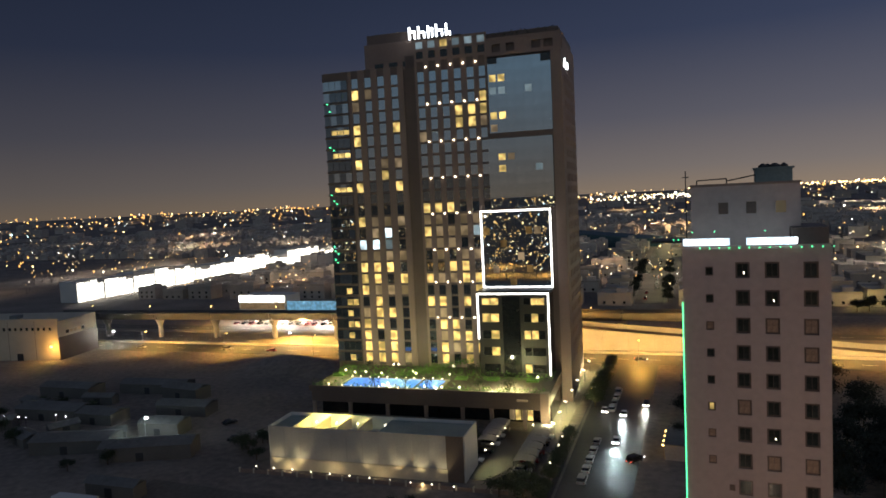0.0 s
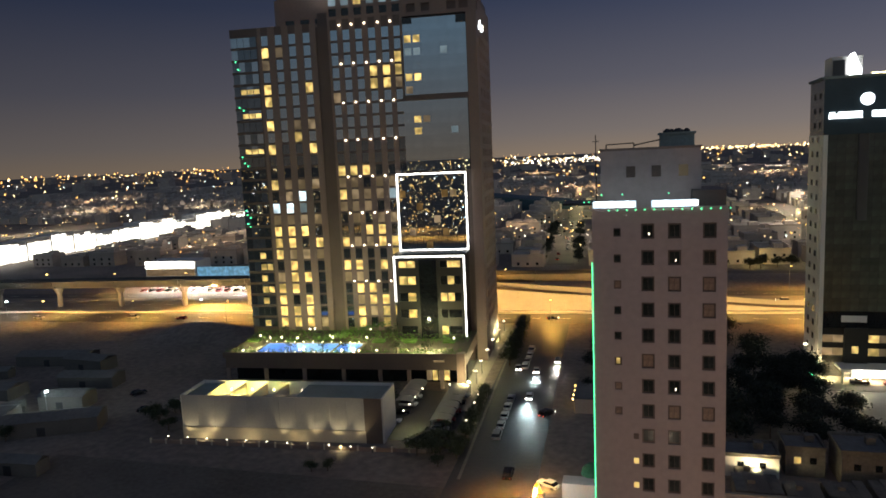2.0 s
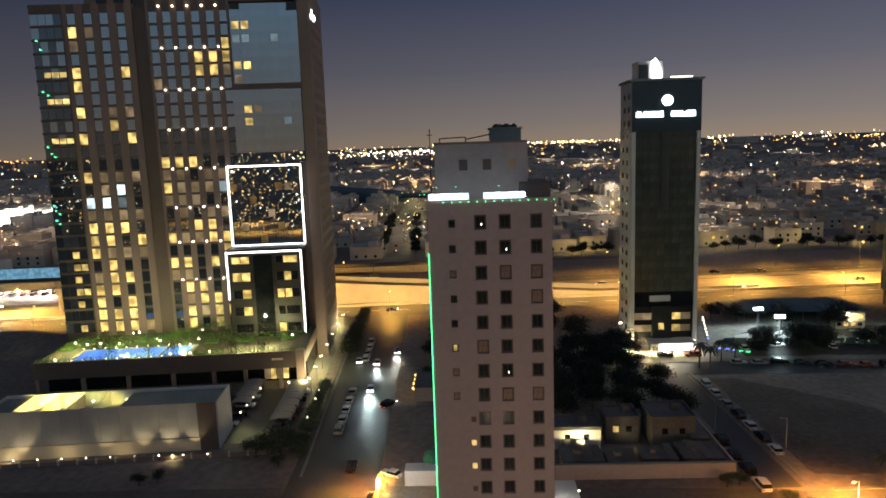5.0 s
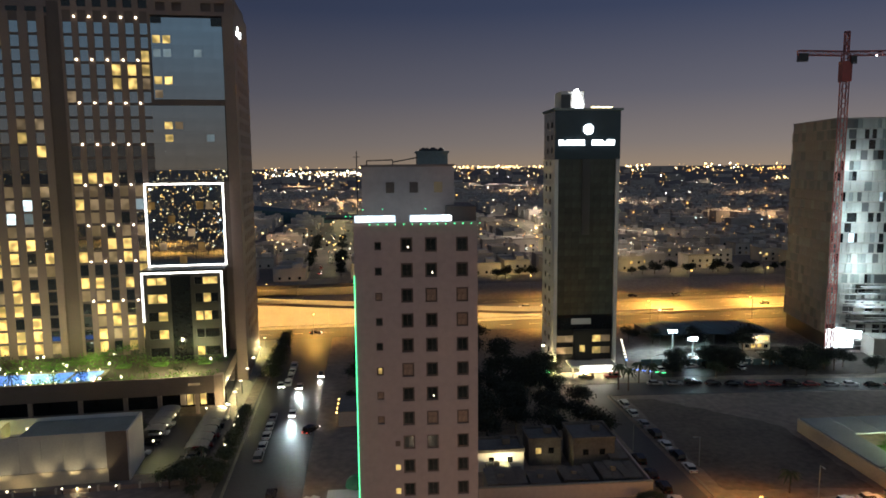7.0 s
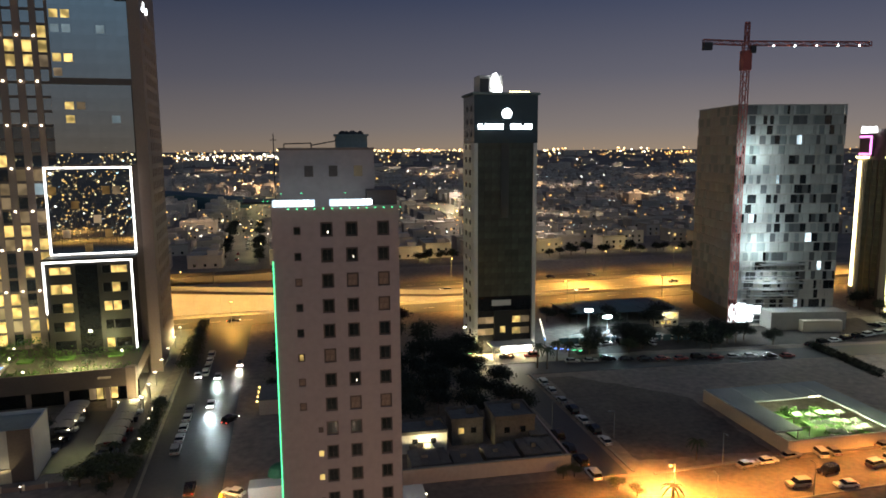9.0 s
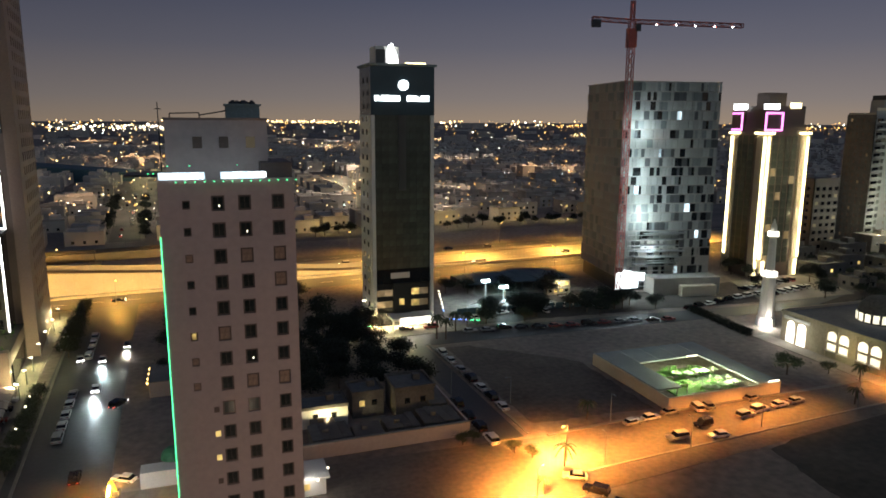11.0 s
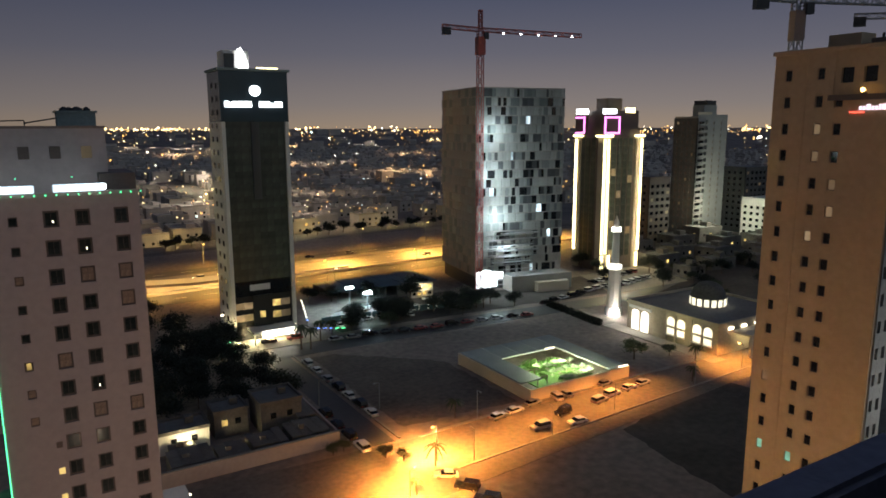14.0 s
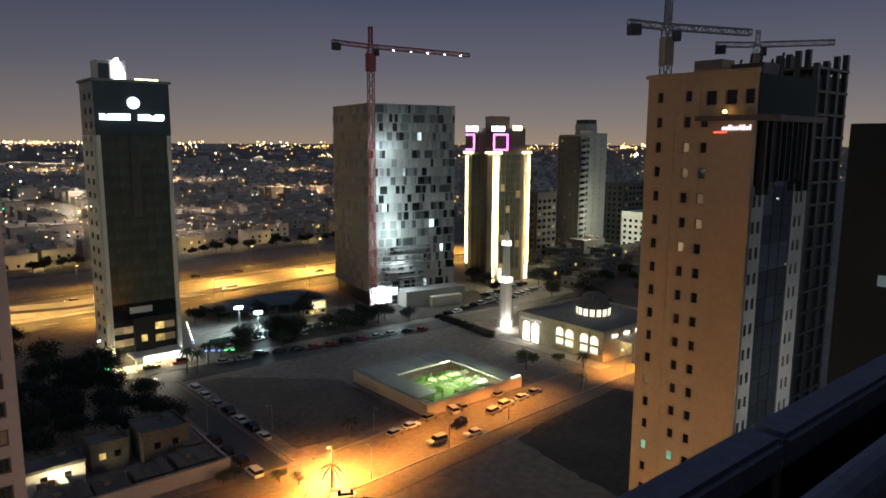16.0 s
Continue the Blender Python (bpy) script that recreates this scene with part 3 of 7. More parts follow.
DIM_M = {20: (5,), 19: (0,), 12: (1, 3), 11: (1, 2, 3), 10: (0, 2), 7: (1, 2), 4: (0, 1), 2: (1,), 1: (2,)}
HOTEL = (-124.2, 203.0, 5.0)
ROWZ = [12.5 + 3.83 * k for k in range(25)]


def hotel():
    rnd = random.Random(4)
    h = thing("hotel_tower", "tall brown stone hotel tower with neon-framed glass bays at night", "hotel", HOTEL[0], HOTEL[1], 0, HOTEL[2])
    boxpart("core", (0.6, 79.2, 0.7, 34, 0, 107.5), M_STONE_D, h)
    rows = [(z, 3.1) for z in ROWZ]

    def pick(zone):
        def f(i, j):
            z = ROWZ[j]
            lit, dim = (LIT_L, DIM_L) if zone == "left" else (LIT_M, DIM_M)
            if i in lit.get(j, ()):
                return E_ROOM
            if i in dim.get(j, ()):
                return E_ROOMD
            # glowing panes stand for pale reflections in the glass of these storeys
            if j in (10, 11) and rnd.random() < 0.45:
                return rnd.choice((E_PANEC, E_COOLD, E_ROOMD))
            if j in (9, 12) and rnd.random() < 0.3:
                return E_ROOMD
            return M_GLASSB if z > 70 else M_GLASS
        return f

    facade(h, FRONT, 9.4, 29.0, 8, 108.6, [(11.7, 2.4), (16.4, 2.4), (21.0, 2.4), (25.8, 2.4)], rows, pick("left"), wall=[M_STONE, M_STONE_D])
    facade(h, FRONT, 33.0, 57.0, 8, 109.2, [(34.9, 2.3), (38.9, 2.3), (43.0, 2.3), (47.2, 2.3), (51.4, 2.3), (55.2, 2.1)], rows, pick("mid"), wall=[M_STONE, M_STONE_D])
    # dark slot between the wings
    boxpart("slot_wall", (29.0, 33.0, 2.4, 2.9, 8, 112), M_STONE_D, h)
    # glazed west corner
    bm = bmesh.new()
    for z in ROWZ:
        box(bm, 0.0, 9.4, 0.05, 0.5, z + 1.5, z + 2.2)
    box(bm, 9.0, 9.4, -0.02, 0.5, 8, 108.6)
    box(bm, 0.0, 9.0, 0.02, 0.5, 106.3, 108.6)
    part("corner_band", bm, M_STONE_D, h)
    for j, z in enumerate(ROWZ):
        for i, u in enumerate((1.2, 3.4, 5.6, 7.8)):
            lit = (i >= 2 and z < 46 and rnd.random() < 0.4) or (z in (ROWZ[15], ROWZ[18], ROWZ[20]) and i > 0)
            g = pane(h, 2.1, 3.1, M_GLASS if rnd.random() < 0.7 else M_GLASSB, Matrix.Translation((u, 0.2, z)))
            if lit:
                pane(g, 1.9, 1.5 if z > 60 else 2.0, E_ROOM, Matrix.Translation((0, -0.03, -0.3)), "lit_room", 0.03)
    # tall shafts of the crown
    bm = bmesh.new()
    cols = [(34.9 + 4.06 * i, 2.4) for i in range(6)]
    grid_wall(bm, Matrix.Translation((0, 0.02, 0)), 33.0, 57.0, 109.2, 116.2, cols, [(111.3, 2.3), (114.4, 2.2)], 0.5)
    part("crown_wall", bm, M_STONE, h)
    for i, (u, w) in enumerate(cols):
        pane(h, 2.4, 2.3, M_GLASSK, Matrix.Translation((u, 0.3, 111.3)))
        pane(h, 2.4, 2.2, E_ROOM if i == 2 else E_COOLD, Matrix.Translation((u, 0.3, 114.4)))
    boxpart("crown_block", (33.2, 79.2, 0.8, 33.5, 107.5, 115.6), M_STONE_D, h)
    boxpart("west_block", (14.5, 33, 3.5, 34, 107.5, 117.2), M_STONE, h)
    boxpart("west_block_cap", (15.2, 33, 4.5, 33, 117.2, 120.4), M_STONE_D, h)
    bm = bmesh.new()
    for u in (19.5, 24.5, 29.5):
        box(bm, u - 1.5, u + 1.5, 3.42, 3.6, 109.0, 110.6)
    part("vent_opening", bm, M_GLASSK, h)
    # parapet with planters on the east crown
    bm = bmesh.new()
    grid_wall(bm, Matrix.Translation((0, -0.1, 0)), 57.0, 80.0, 108.4, 113.4, [(60.0, 2.6), (64.5, 2.6), (72.5, 2.8), (76.2, 2.8)], [(110.8, 2.4)], 0.6)
    box(bm, 57.0, 80.0, -0.2, 0.7, 113.4, 114.0)
    part("east_parapet", bm, M_STONE, h)
    bm = bmesh.new()
    r2 = random.Random(8)
    for k in range(260):
        x, y, z = r2.uniform(58, 79), r2.uniform(0.2, 1.8), 114.0 + r2.random() * 1.8
        s = r2.uniform(0.2, 0.5)
        bm.faces.new([bm.verts.new((x + r2.uniform(-s, s), y + r2.uniform(-s, s), z + r2.uniform(-s, s))) for _ in range(3)])
    part("planter_leaves", bm, M_LEAF, h)
    # glass bays: upper, middle, and the two framed boxes
    def bay(u0, u1, z0, z1, p, du, dz, material, lits, extra=None):
        nu, nz = round((u1 - u0) / du), round((z1 - z0) / dz)
        w, hh = (u1 - u0) / nu, (z1 - z0) / nz
        for a in range(nu):
            for b in range(nz):
                g = pane(h, w - 0.02, hh - 0.02, material, Matrix.Translation((u0 + w * (a + 0.5), -p, z0 + hh * (b + 0.5))), "glass_panel")
                if (a, b) in lits:
                    pane(g, w * 0.74, hh * 0.56, lits[(a, b)], Matrix.Translation((0, -0.03, -0.3)), "lit_room", 0.03)
        boxpart("bay_back", (u0, u1, -p + 0.12, 0.75, z0, z1), M_GLASSK, h)

    bay(57.2, 76.8, 84.6, 107.6, 0.6, 2.8, 3.83, M_GLASSB, {(0, 4): E_ROOM, (1, 4): E_ROOM, (0, 3): E_COOLD, (1, 3): E_COOLD, (0, 1): E_ROOM, (1, 1): E_ROOM, (0, 0): E_ROOMD, (4, 3): E_COOLD})
    boxpart("ledge", (56.6, 77.0, -1.6, 0.2, 83.0, 84.6), M_STONE_D, h)
    bay(56.4, 76.6, 61.2, 83.0, 0.6, 2.9, 3.7, M_GLASSB, {(1, 4): E_ROOM, (1, 3): E_ROOM, (2, 4): E_ROOMD, (5, 3): E_COOLD})
    # gold panes glow in place of city lights reflected in this bay
    bay(53.6, 75.2, 36.4, 60.4, 2.0, 2.7, 4.0, M_GLASSB, {(1, 1): E_ROOMD, (4, 2): E_ROOMD, (6, 4): E_ROOMD, (2, 3): E_GOLDREF, (5, 4): E_GOLDREF, (3, 0): E_GOLDREF, (0, 4): E_GOLDREF, (5, 1): E_GOLDREF})
    boxpart("terrace", (53.0, 75.6, -10.4, -1.9, 35.6, 36.3), M_SLATE, h)
    boxpart("bay_notch", (57.3, 60.2, -0.8, -0.55, 106.0, 107.7), M_GLASSK, h)
    boxpart("bay_notch", (73.8, 76.8, -0.8, -0.55, 105.4, 107.7), M_GLASSK, h)
    rows2 = [(12.4, 2.6), (17.6, 2.6), (22.8, 2.6), (28.0, 2.6), (33.0, 2.0)]
    bm = bmesh.new()
    grid_wall(bm, Matrix.Translation((0, -10, 0)), 53.2, 75.0, 9.5, 35.6, [(57.0, 5.2), (68.3, 2.0), (71.6, 4.0)], rows2, 0.4)
    part("lower_wall", bm, M_SLATE, h)
    boxpart("lower_core", (53.4, 74.8, -9.4, 0.7, 9.5, 35.5), M_GLASSK, h)
    for j, (z, hh) in enumerate(rows2):
        for i, (u, w) in enumerate(((55.7, 2.5), (58.3, 2.5), (68.3, 2.0), (70.6, 2.0), (72.6, 2.0))):
            k = E_ROOM if (i, j) in {(0, 3), (1, 3), (1, 2), (1, 1), (2, 2), (3, 2), (2, 0), (3, 3), (0, 4), (1, 4), (3, 4), (4, 4)} else M_GLASSK
            pane(h, w - 0.06, hh, k, Matrix.Translation((u, -9.75, z)))
    boxpart("dark_shaft", (60.8, 66.2, -10.15, -9.9, 9.5, 34.6), M_GLASSK, h)
    # neon frames
    for u0, u1, z0, z1, p in ((53.2, 75.4, 36.2, 60.6, 2.3), (53.0, 75.1, 10.5, 35.7, 10.5)):
        box0 = [("neon_tube", (u0, u1, -p, -p + 0.2, z1 - 0.45, z1)), ("neon_tube", (u1 - 0.42, u1, -p, -p + 0.2, z0, z1 - 0.46)),
                ("neon_tube", (u0, u0 + 0.42, -p, -p + 0.2, z0 if p < 5 else 21.5, z1 - 0.46))]
        if p < 5:
            box0.append(("neon_tube", (u0 + 0.43, u1 - 0.43, -p, -p + 0.2, z0, z0 + 0.4)))
        for nm, dims in box0:
            boxpart(nm, dims, E_NEON, h, "bright white neon tube")
    # east pillar and side
    boxpart("pillar", (76.9, 80.0, -0.9, 3.5, 0, 109), M_STONE, h)
    rnd2 = random.Random(9)
    facade(h, right_face(80.0), 3.5, 34, 0, 112.5, [(7.0 + 4.2 * i, 1.8) for i in range(7)], [(z, 2.4) for z in ROWZ], lambda i, j: E_ROOMD if rnd2.random() < 0.05 else M_GLASS, wall=M_STONE)
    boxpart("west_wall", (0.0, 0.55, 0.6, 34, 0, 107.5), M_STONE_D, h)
    # rows of bulbs between the windows
    bm_ = bulb_mesh(0.33, E_BULB)
    for z in (107.4, 95.6, 83.6, 71.9, 60.3, 48.6, 38.0, 26.3):
        for u in (36.9, 40.95, 45.1, 49.3, 53.3):
            o = new("bulb", bm_)
            o.parent, o.location = h, (u, -0.25, z)
    # glowing dots stand for green reflections in the corner glass
    gm = bulb_mesh(0.28, E_GREEN)
    for z, u in ((98.5, 1.5), (96, 2.2), (84, 1.6), (83, 3), (68, 1.2), (66, 2), (65, 3), (49, 1.4), (48, 2.4), (46, 1.2), (45, 2.1), (50.5, 1.0)):
        o = new("green_dot", gm)
        o.parent, o.location = h, (u, -0.2, z)
    sign_bars(h, 31.9, -0.6, 116.4, 3.7, E_SIGN)
    boxpart("sign_rail", (31.4, 49.0, -0.35, 0.5, 116.15, 116.4), M_DARKST, h)
    # lit emblem on the east side, drawn as plain strokes
    bm = bmesh.new()
    for y, z, a, b in ((5.5, 104.6, 0.6, 1.3), (8, 105.9, 0.5, 2.2), (11.5, 104.8, 0.9, 1.0), (14.5, 105.6, 0.5, 1.8)):
        box(bm, 80.0, 80.25, y - a, y + a, z - b / 2, z + b / 2)
    part("emblem", bm, E_SIGN, h)
    return h


hotel()


def podium():
    p = thing("hotel_podium", "stone hotel podium with a lit pool terrace and planting", "podium", HOTEL[0], HOTEL[1], 0, HOTEL[2])
    boxpart("body", (4.5, 76.5, -28.6, 0.6, 5.6, 9.4), M_STONE_D, p)
    boxpart("base", (4.5, 76.5, -22, 0.6, 0, 5.6), M_GLASSK, p)
    boxpart("deck", (4.0, 76.8, -29.0, -0.1, 9.4, 9.75), M_DECK, p)
    for u in (5, 17, 29, 41, 52, 60.5, 70, 75.8):
        boxpart("column", (u - 0.5, u + 0.5, -28.5, -27.7, 0, 5.6), M_STONE, p)
    boxpart("edge_wall", (4.0, 76.8, -29.2, -28.75, 8.8, 10.5), M_STONE_D, p)
    boxpart("corner_pier", (74.6, 76.9, -29.4, -27, 0, 10.6), M_STONE, p)
    for q in range(4):
        boxpart("lobby_window", (64.4 + 1.75 * q, 65.9 + 1.75 * q, -22.3, -22.05, 0.6, 4.4), E_ROOM if q % 2 else E_ROOMD, p, "lit lobby window")
    boxpart("lobby_strip", (68, 71, -28.95, -28.7, 8.0, 8.5), E_ROOMD, p)
    pool = boxpart("pool", (13.5, 44, -26.5, -17.0, 9.78, 9.9), E_POOL, p, "blue lit swimming pool")
    bm = bmesh.new()
    for a in ((12.6, 44.9, -27.4, -26.5), (12.6, 44.9, -17.0, -16.2), (12.6, 13.5, -26.5, -17.0), (44, 44.9, -26.5, -17), (36.5, 37.2, -26.5, -17)):
        box(bm, *a, 9.76, 10.05)
    part("pool_rim", bm, M_PAVE, p)
    b = bulb_mesh(0.16, E_BULB)
    for k in range(22):
        o = new("pool_light", b)
        o.parent, o.location = p, (12.6 + 1.5 * k, -27.2 if k % 2 else -16.5, 10.3)
    rnd = random.Random(3)
    big = bulb_mesh(0.34, E_BULB)
    for k in range(20):
        o = new("garden_lamp", big)
        u = rnd.uniform(6, 72)
        o.parent, o.location = p, (u, rnd.choice((-27.8, -14, -11.5, -3.0)) + rnd.uniform(-1, 1), 10.9)
        bm = bmesh.new()
        box(bm, -0.06, 0.06, -0.06, 0.06, -1.2, -0.2)
        q = part("post", bm, M_DARKST, o)
    for k in range(9):
        u = (7, 11, 20, 30, 48, 52, 58, 63, 70)[k]
        boxpart("lawn", (u - 1.8, u + 1.8, -28.3 if k % 2 else -15.4, -26.9 if k % 2 else -12.2, 9.76, 10.2), M_LAWN, p)
    bm = bmesh.new()
    for k in range(5200):
        u = rnd.uniform(4.5, 76)
        v = rnd.choice((-28.0, -28.0, -14.0, -10, -6)) + rnd.gauss(0, 0.9)
        if v < -28.6:
            continue
        z = 9.9 + abs(rnd.gauss(0, 0.9))
        s = 0.34
        bm.faces.new([bm.verts.new((u + rnd.uniform(-s, s), v + rnd.uniform(-s, s), z + rnd.uniform(-s, s))) for _ in range(3)])
    part("planting", bm, M_LAWN, p)
    # ramped planting beside the tower
    bm = bmesh.new()
    for k in range(1500):
        f = rnd.random()
        c = Vector((28 + 20 * f + rnd.gauss(0, 1.6), -15 + 13 * f + rnd.gauss(0, 1.0), 9.9 + 2.5 * f + abs(rnd.gauss(0, 0.8))))
        bm.faces.new([bm.verts.new(c + Vector((rnd.uniform(-0.3, 0.3), rnd.uniform(-0.3, 0.3), rnd.uniform(-0.3, 0.3)))) for _ in range(3)])
    part("slope_planting", bm, M_LAWN, p)
    for k in range(9):
        u, v = rnd.uniform(8, 70), rnd.choice((-27.6, -14.5, -9))
        bm = bmesh.new()
        prism(bm, u, v, 9.75, 12.2, 0.1, 0.07, 6)
        tr = part("small_tree", bm, M_BARK, p)
        bm = bmesh.new()
        for _ in range(160):
            c = Vector((u + rnd.gauss(0, 0.8), v + rnd.gauss(0, 0.8), 12.6 + rnd.gauss(0, 0.6)))
            bm.faces.new([bm.verts.new(c + Vector((rnd.uniform(-0.3, 0.3), rnd.uniform(-0.3, 0.3), rnd.uniform(-0.3, 0.3)))) for _ in range(3)])
        part("crown", bm, M_LEAF, tr)["kind"] = "stuff"


podium()


def box_hall():
    t = thing("event_hall", "white clad flat-roofed hall with floodlit roof courts", "hall", -105.7, 138.1, 0, 5)
    W, D, Z = 50.2, 11, 10.8
    bm = bmesh.new()
    for k in range(12):
        a = W * k / 12
        box(bm, a + 0.02, a + W / 12 - 0.02, -0.12, 0.2, 3.0, Z)
    part("cladding", bm, M_HALL, t)
    boxpart("plinth", (-0.2, W - 4, -0.3, 0.1, 0, 2.9), M_CREAM, t)
    boxpart("brown_pier", (W - 4.2, W - 0.1, -0.25, 0.1, 0, Z), M_STONE_D, t)
    boxpart("core", (0.1, W - 0.1, 0.2, D, 0, 7.5), M_WHITE, t)
    boxpart("east_wall", (W - 0.1, W + 0.25, 0, D, 0, Z), M_WHITE, t)
    boxpart("west_wall", (-0.25, 0.1, 0, D, 0, Z), M_WHITE, t)
    boxpart("north_wall", (-0.2, W + 0.2, D, D + 0.3, 0, Z), M_WHITE, t)
    boxpart("roof", (28.5, W - 0.2, 0.3, D - 0.1, 7.6, 10.1), M_ROOFT, t)
    boxpart("roof", (0.2, 5.5, 0.3, D - 0.1, 7.6, 10.1), M_ROOFT, t)
    for k in range(4):
        u = 5.6 + k * 5.75
        boxpart("court_wall", (u, u + 0.35, 0.4, D - 0.2, 7.5, 10.4), M_CREAM, t)
        boxpart("air_unit", (u + 1.6, u + 4.2, 2.5, 5.5, 7.5, 9.0), M_GREY, t)
    b = bulb_mesh(0.3, E_BULB)
    for u in (8.5, 14.2, 20, 27.5):
        o = new("court_lamp", b)
        o.parent, o.location = t, (u, D - 2.2, 9.3)
    return t


box_hall()


def hall_fence():
    t = thing("low_fence", "low rendered fence with lamp-lit bays before the hall", "fence", -112, 133.6, 0, 4.5)
    for k in range(17):
        boxpart("bay", (4.0 * k + 0.2, 4.0 * k + 3.8, 0, 0.2, 0, 0.9), M_STONE, t)
        boxpart("pier", (4.0 * k - 0.2, 4.0 * k + 0.2, -0.1, 0.3, 0, 1.25), M_CREAM, t)


hall_fence()


# ---- pinkish tower close by ----
def pink_tower():
    W, D, Z = 15.4, 20, 57.6
    t = thing("apartment_tower", "pinkish rendered apartment tower with green light strips and roof signs", "building", -4.6, 85, 0)
    cols = [(2.95, 0.85), (6.5, 1.5), (9.55, 1.5), (13.45, 1.5)]
    rows = [(55.25 - 3.2 * k, 1.85) for k in range(17)]
    rnd = random.Random(11)
    bm = bmesh.new()
    small = [(z - 0.1, 1.05) for z, _ in rows]
    grid_wall(bm, FRONT, 1.8, 4.2, 0, Z, [(2.95, 0.85)], small[:8], 0.4)
    grid_wall(bm, Matrix.Translation((0, 0, 0)), 4.2, W, 0, Z, cols[1:], rows, 0.4)
    box(bm, 0, 1.8, 0, 0.4, 0, Z)
    box(bm, 0.0, W, -0.05, 0.4, Z, Z + 0.5)
    part("wall", bm, M_PINK, t)
    boxpart("core", (0.2, W - 0.2, 0.45, D, 0, Z - 0.2), M_STONE_D, t)
    boxpart("side_wall", (W - 0.35, W, 0.4, D, 0, Z), M_PINK, t)
    boxpart("side_wall", (0, 0.35, 0.4, D, 0, Z), M_PINK, t)
    boxpart("roof", (0.3, W - 0.3, 0.4, D, Z - 0.2, Z), M_ROOF, t)
    dim = mat("curtained_pane", (0.30, 0.20, 0.14), 0.5, var=0.4, coarse=1.5, fine=6, bump=0)
    lit = {(0, 5): E_ROOM}
    for j, (z, hh) in enumerate(rows):
        for i, (u, w) in enumerate(cols):
            if i == 0:
                if j >= 8:
                    u, z2 = 5.05, z - 0.1
                    k = {9: E_ROOM, 10: E_ROOM}.get(j, M_FRAME)
                    pane(t, 0.62, 0.72, k, Matrix.Translation((u - 0.02, -0.03, z2)), "small_window")
                    continue
                k = E_ROOM if j == 5 else (dim if j in (2, 6, 7) else M_PANE)
                f = pane(t, 0.85, 1.05, M_FRAME, Matrix.Translation((u, 0.2, z - 0.1)), "window")
                pane(f, 0.45 if k is E_ROOM else 0.66, 0.75, k, Matrix.Translation((0, -0.04, 0)), "pane", 0.04)
                continue
            k = M_PANE
            if (i, j) in ((2, 2), (3, 3), (2, 7), (3, 7), (1, 5), (3, 2)):
                k = dim
            f = pane(t, w, hh, M_FRAME, Matrix.Translation((u, 0.2, z)), "window")
            pane(f, w * 0.36, hh * 0.76, k, Matrix.Translation((-w * 0.19, -0.05, 0)), "pane", 0.05)
            pane(f, w * 0.36, hh * 0.76, k, Matrix.Translation((w * 0.19, -0.05, 0)), "pane", 0.05)
            # glowing chip stands in for a lamp's glint on the pane
            if (i, j) in ((1, 0), (2, 1), (2, 6)):
                pane(f, 0.1, 0.26, E_BULB, Matrix.Translation((0.15, -0.09, -0.3)), "lamp_glint", 0.03)
    # thin joints in the render
    bm = bmesh.new()
    for k in range(17):
        box(bm, 0.4, W, -0.008, 0.0, 53.56 - 3.2 * k, 53.59 - 3.2 * k)
    part("joint", bm, M_PINK, t)
    # penthouse and plant
    boxpart("penthouse", (0.9, 13.0, 5.5, 17, Z, 64.9), M_PINK, t)
    for u in (4.6, 7.7, 10.9):
        f = pane(t, 1.1, 1.4, M_FRAME if u < 10 else E_ROOMD, Matrix.Translation((u, 5.42, 62.2)), "window")
    boxpart("plant_room", (8.3, 12.4, 8, 12, 64.9, 66.7), M_ROOFT, t)
    boxpart("plant_lid", (8.1, 12.6, 7.8, 12.2, 66.7, 66.95), M_ROOFT, t)
    for k, (x, y, r) in enumerate(((9.2, 9.4, 0.55), (10.5, 9.0, 0.7), (11.6, 9.8, 0.45), (9.8, 11.0, 0.5))):
        bm = bmesh.new()
        prism(bm, x, y, 66.95, 67.25, r, r * 0.95, 10)
        prism(bm, x, y, 67.25, 67.45, r * 0.7, r * 0.3, 10)
        part("vent", bm, M_DARKST, t)
    boxpart("parapet", (0.8, 13.1, 5.4, 5.6, 64.9, 65.2), M_STONE, t)
    bm = bmesh.new()
    bar(bm, (0.3, 6, Z), (0.3, 6, 67.0), 0.06)
    bar(bm, (-0.1, 6, 66.2), (0.7, 6, 66.2), 0.05)
    part("antenna", bm, M_DARKST, t)
    bm = bmesh.new()
    for a, b in (((1.6, 6, 65.7), (5, 6, 65.8)), ((1.6, 6, 64.9), (1.6, 6, 65.7)), ((5, 6, 64.9), (5, 6, 65.8)), ((5, 6, 65.5), (8.3, 8.5, 66.1))):
        bar(bm, a, b, 0.07)
    part("roof_pipe", bm, M_DARKST, t)
    # roof canopy wings
    boxpart("canopy", (-4.2, 0.0, 8, 14, 57.9, 58.2), M_DARKST, t)
    boxpart("canopy", (11.8, 15.6, 3.0, 12, Z + 0.3, 59.8), M_STONE_D, t)
    # two glowing sign boards, writing too bright to read: plain bars
    for u0, u1 in ((0.15, 5.2), (6.95, 12.0)):
        s = boxpart("sign_board", (u0, u1, -0.1, 0.1, 58.12, 58.95), E_SIGNB, t, "glowing white sign board")
        x = u0 + 0.25
        while x < u1 - 0.5:
            w = rnd.choice((0.35, 0.5, 0.7))
            boxpart("sign_bar", (x, x + w, -0.2, -0.1, 58.25, 58.25 + rnd.choice((0.45, 0.55, 0.62))), E_SIGN, s)
            x += w + 0.13
        for x in (u0 + 0.4, u1 - 0.5):
            boxpart("sign_post", (x, x + 0.1, 0.1, 0.2, 58.0, 58.9), M_DARKST, t)
    gb = bulb_mesh(0.09, E_GREEN)
    for k in range(14):
        o = new("green_dot", gb)
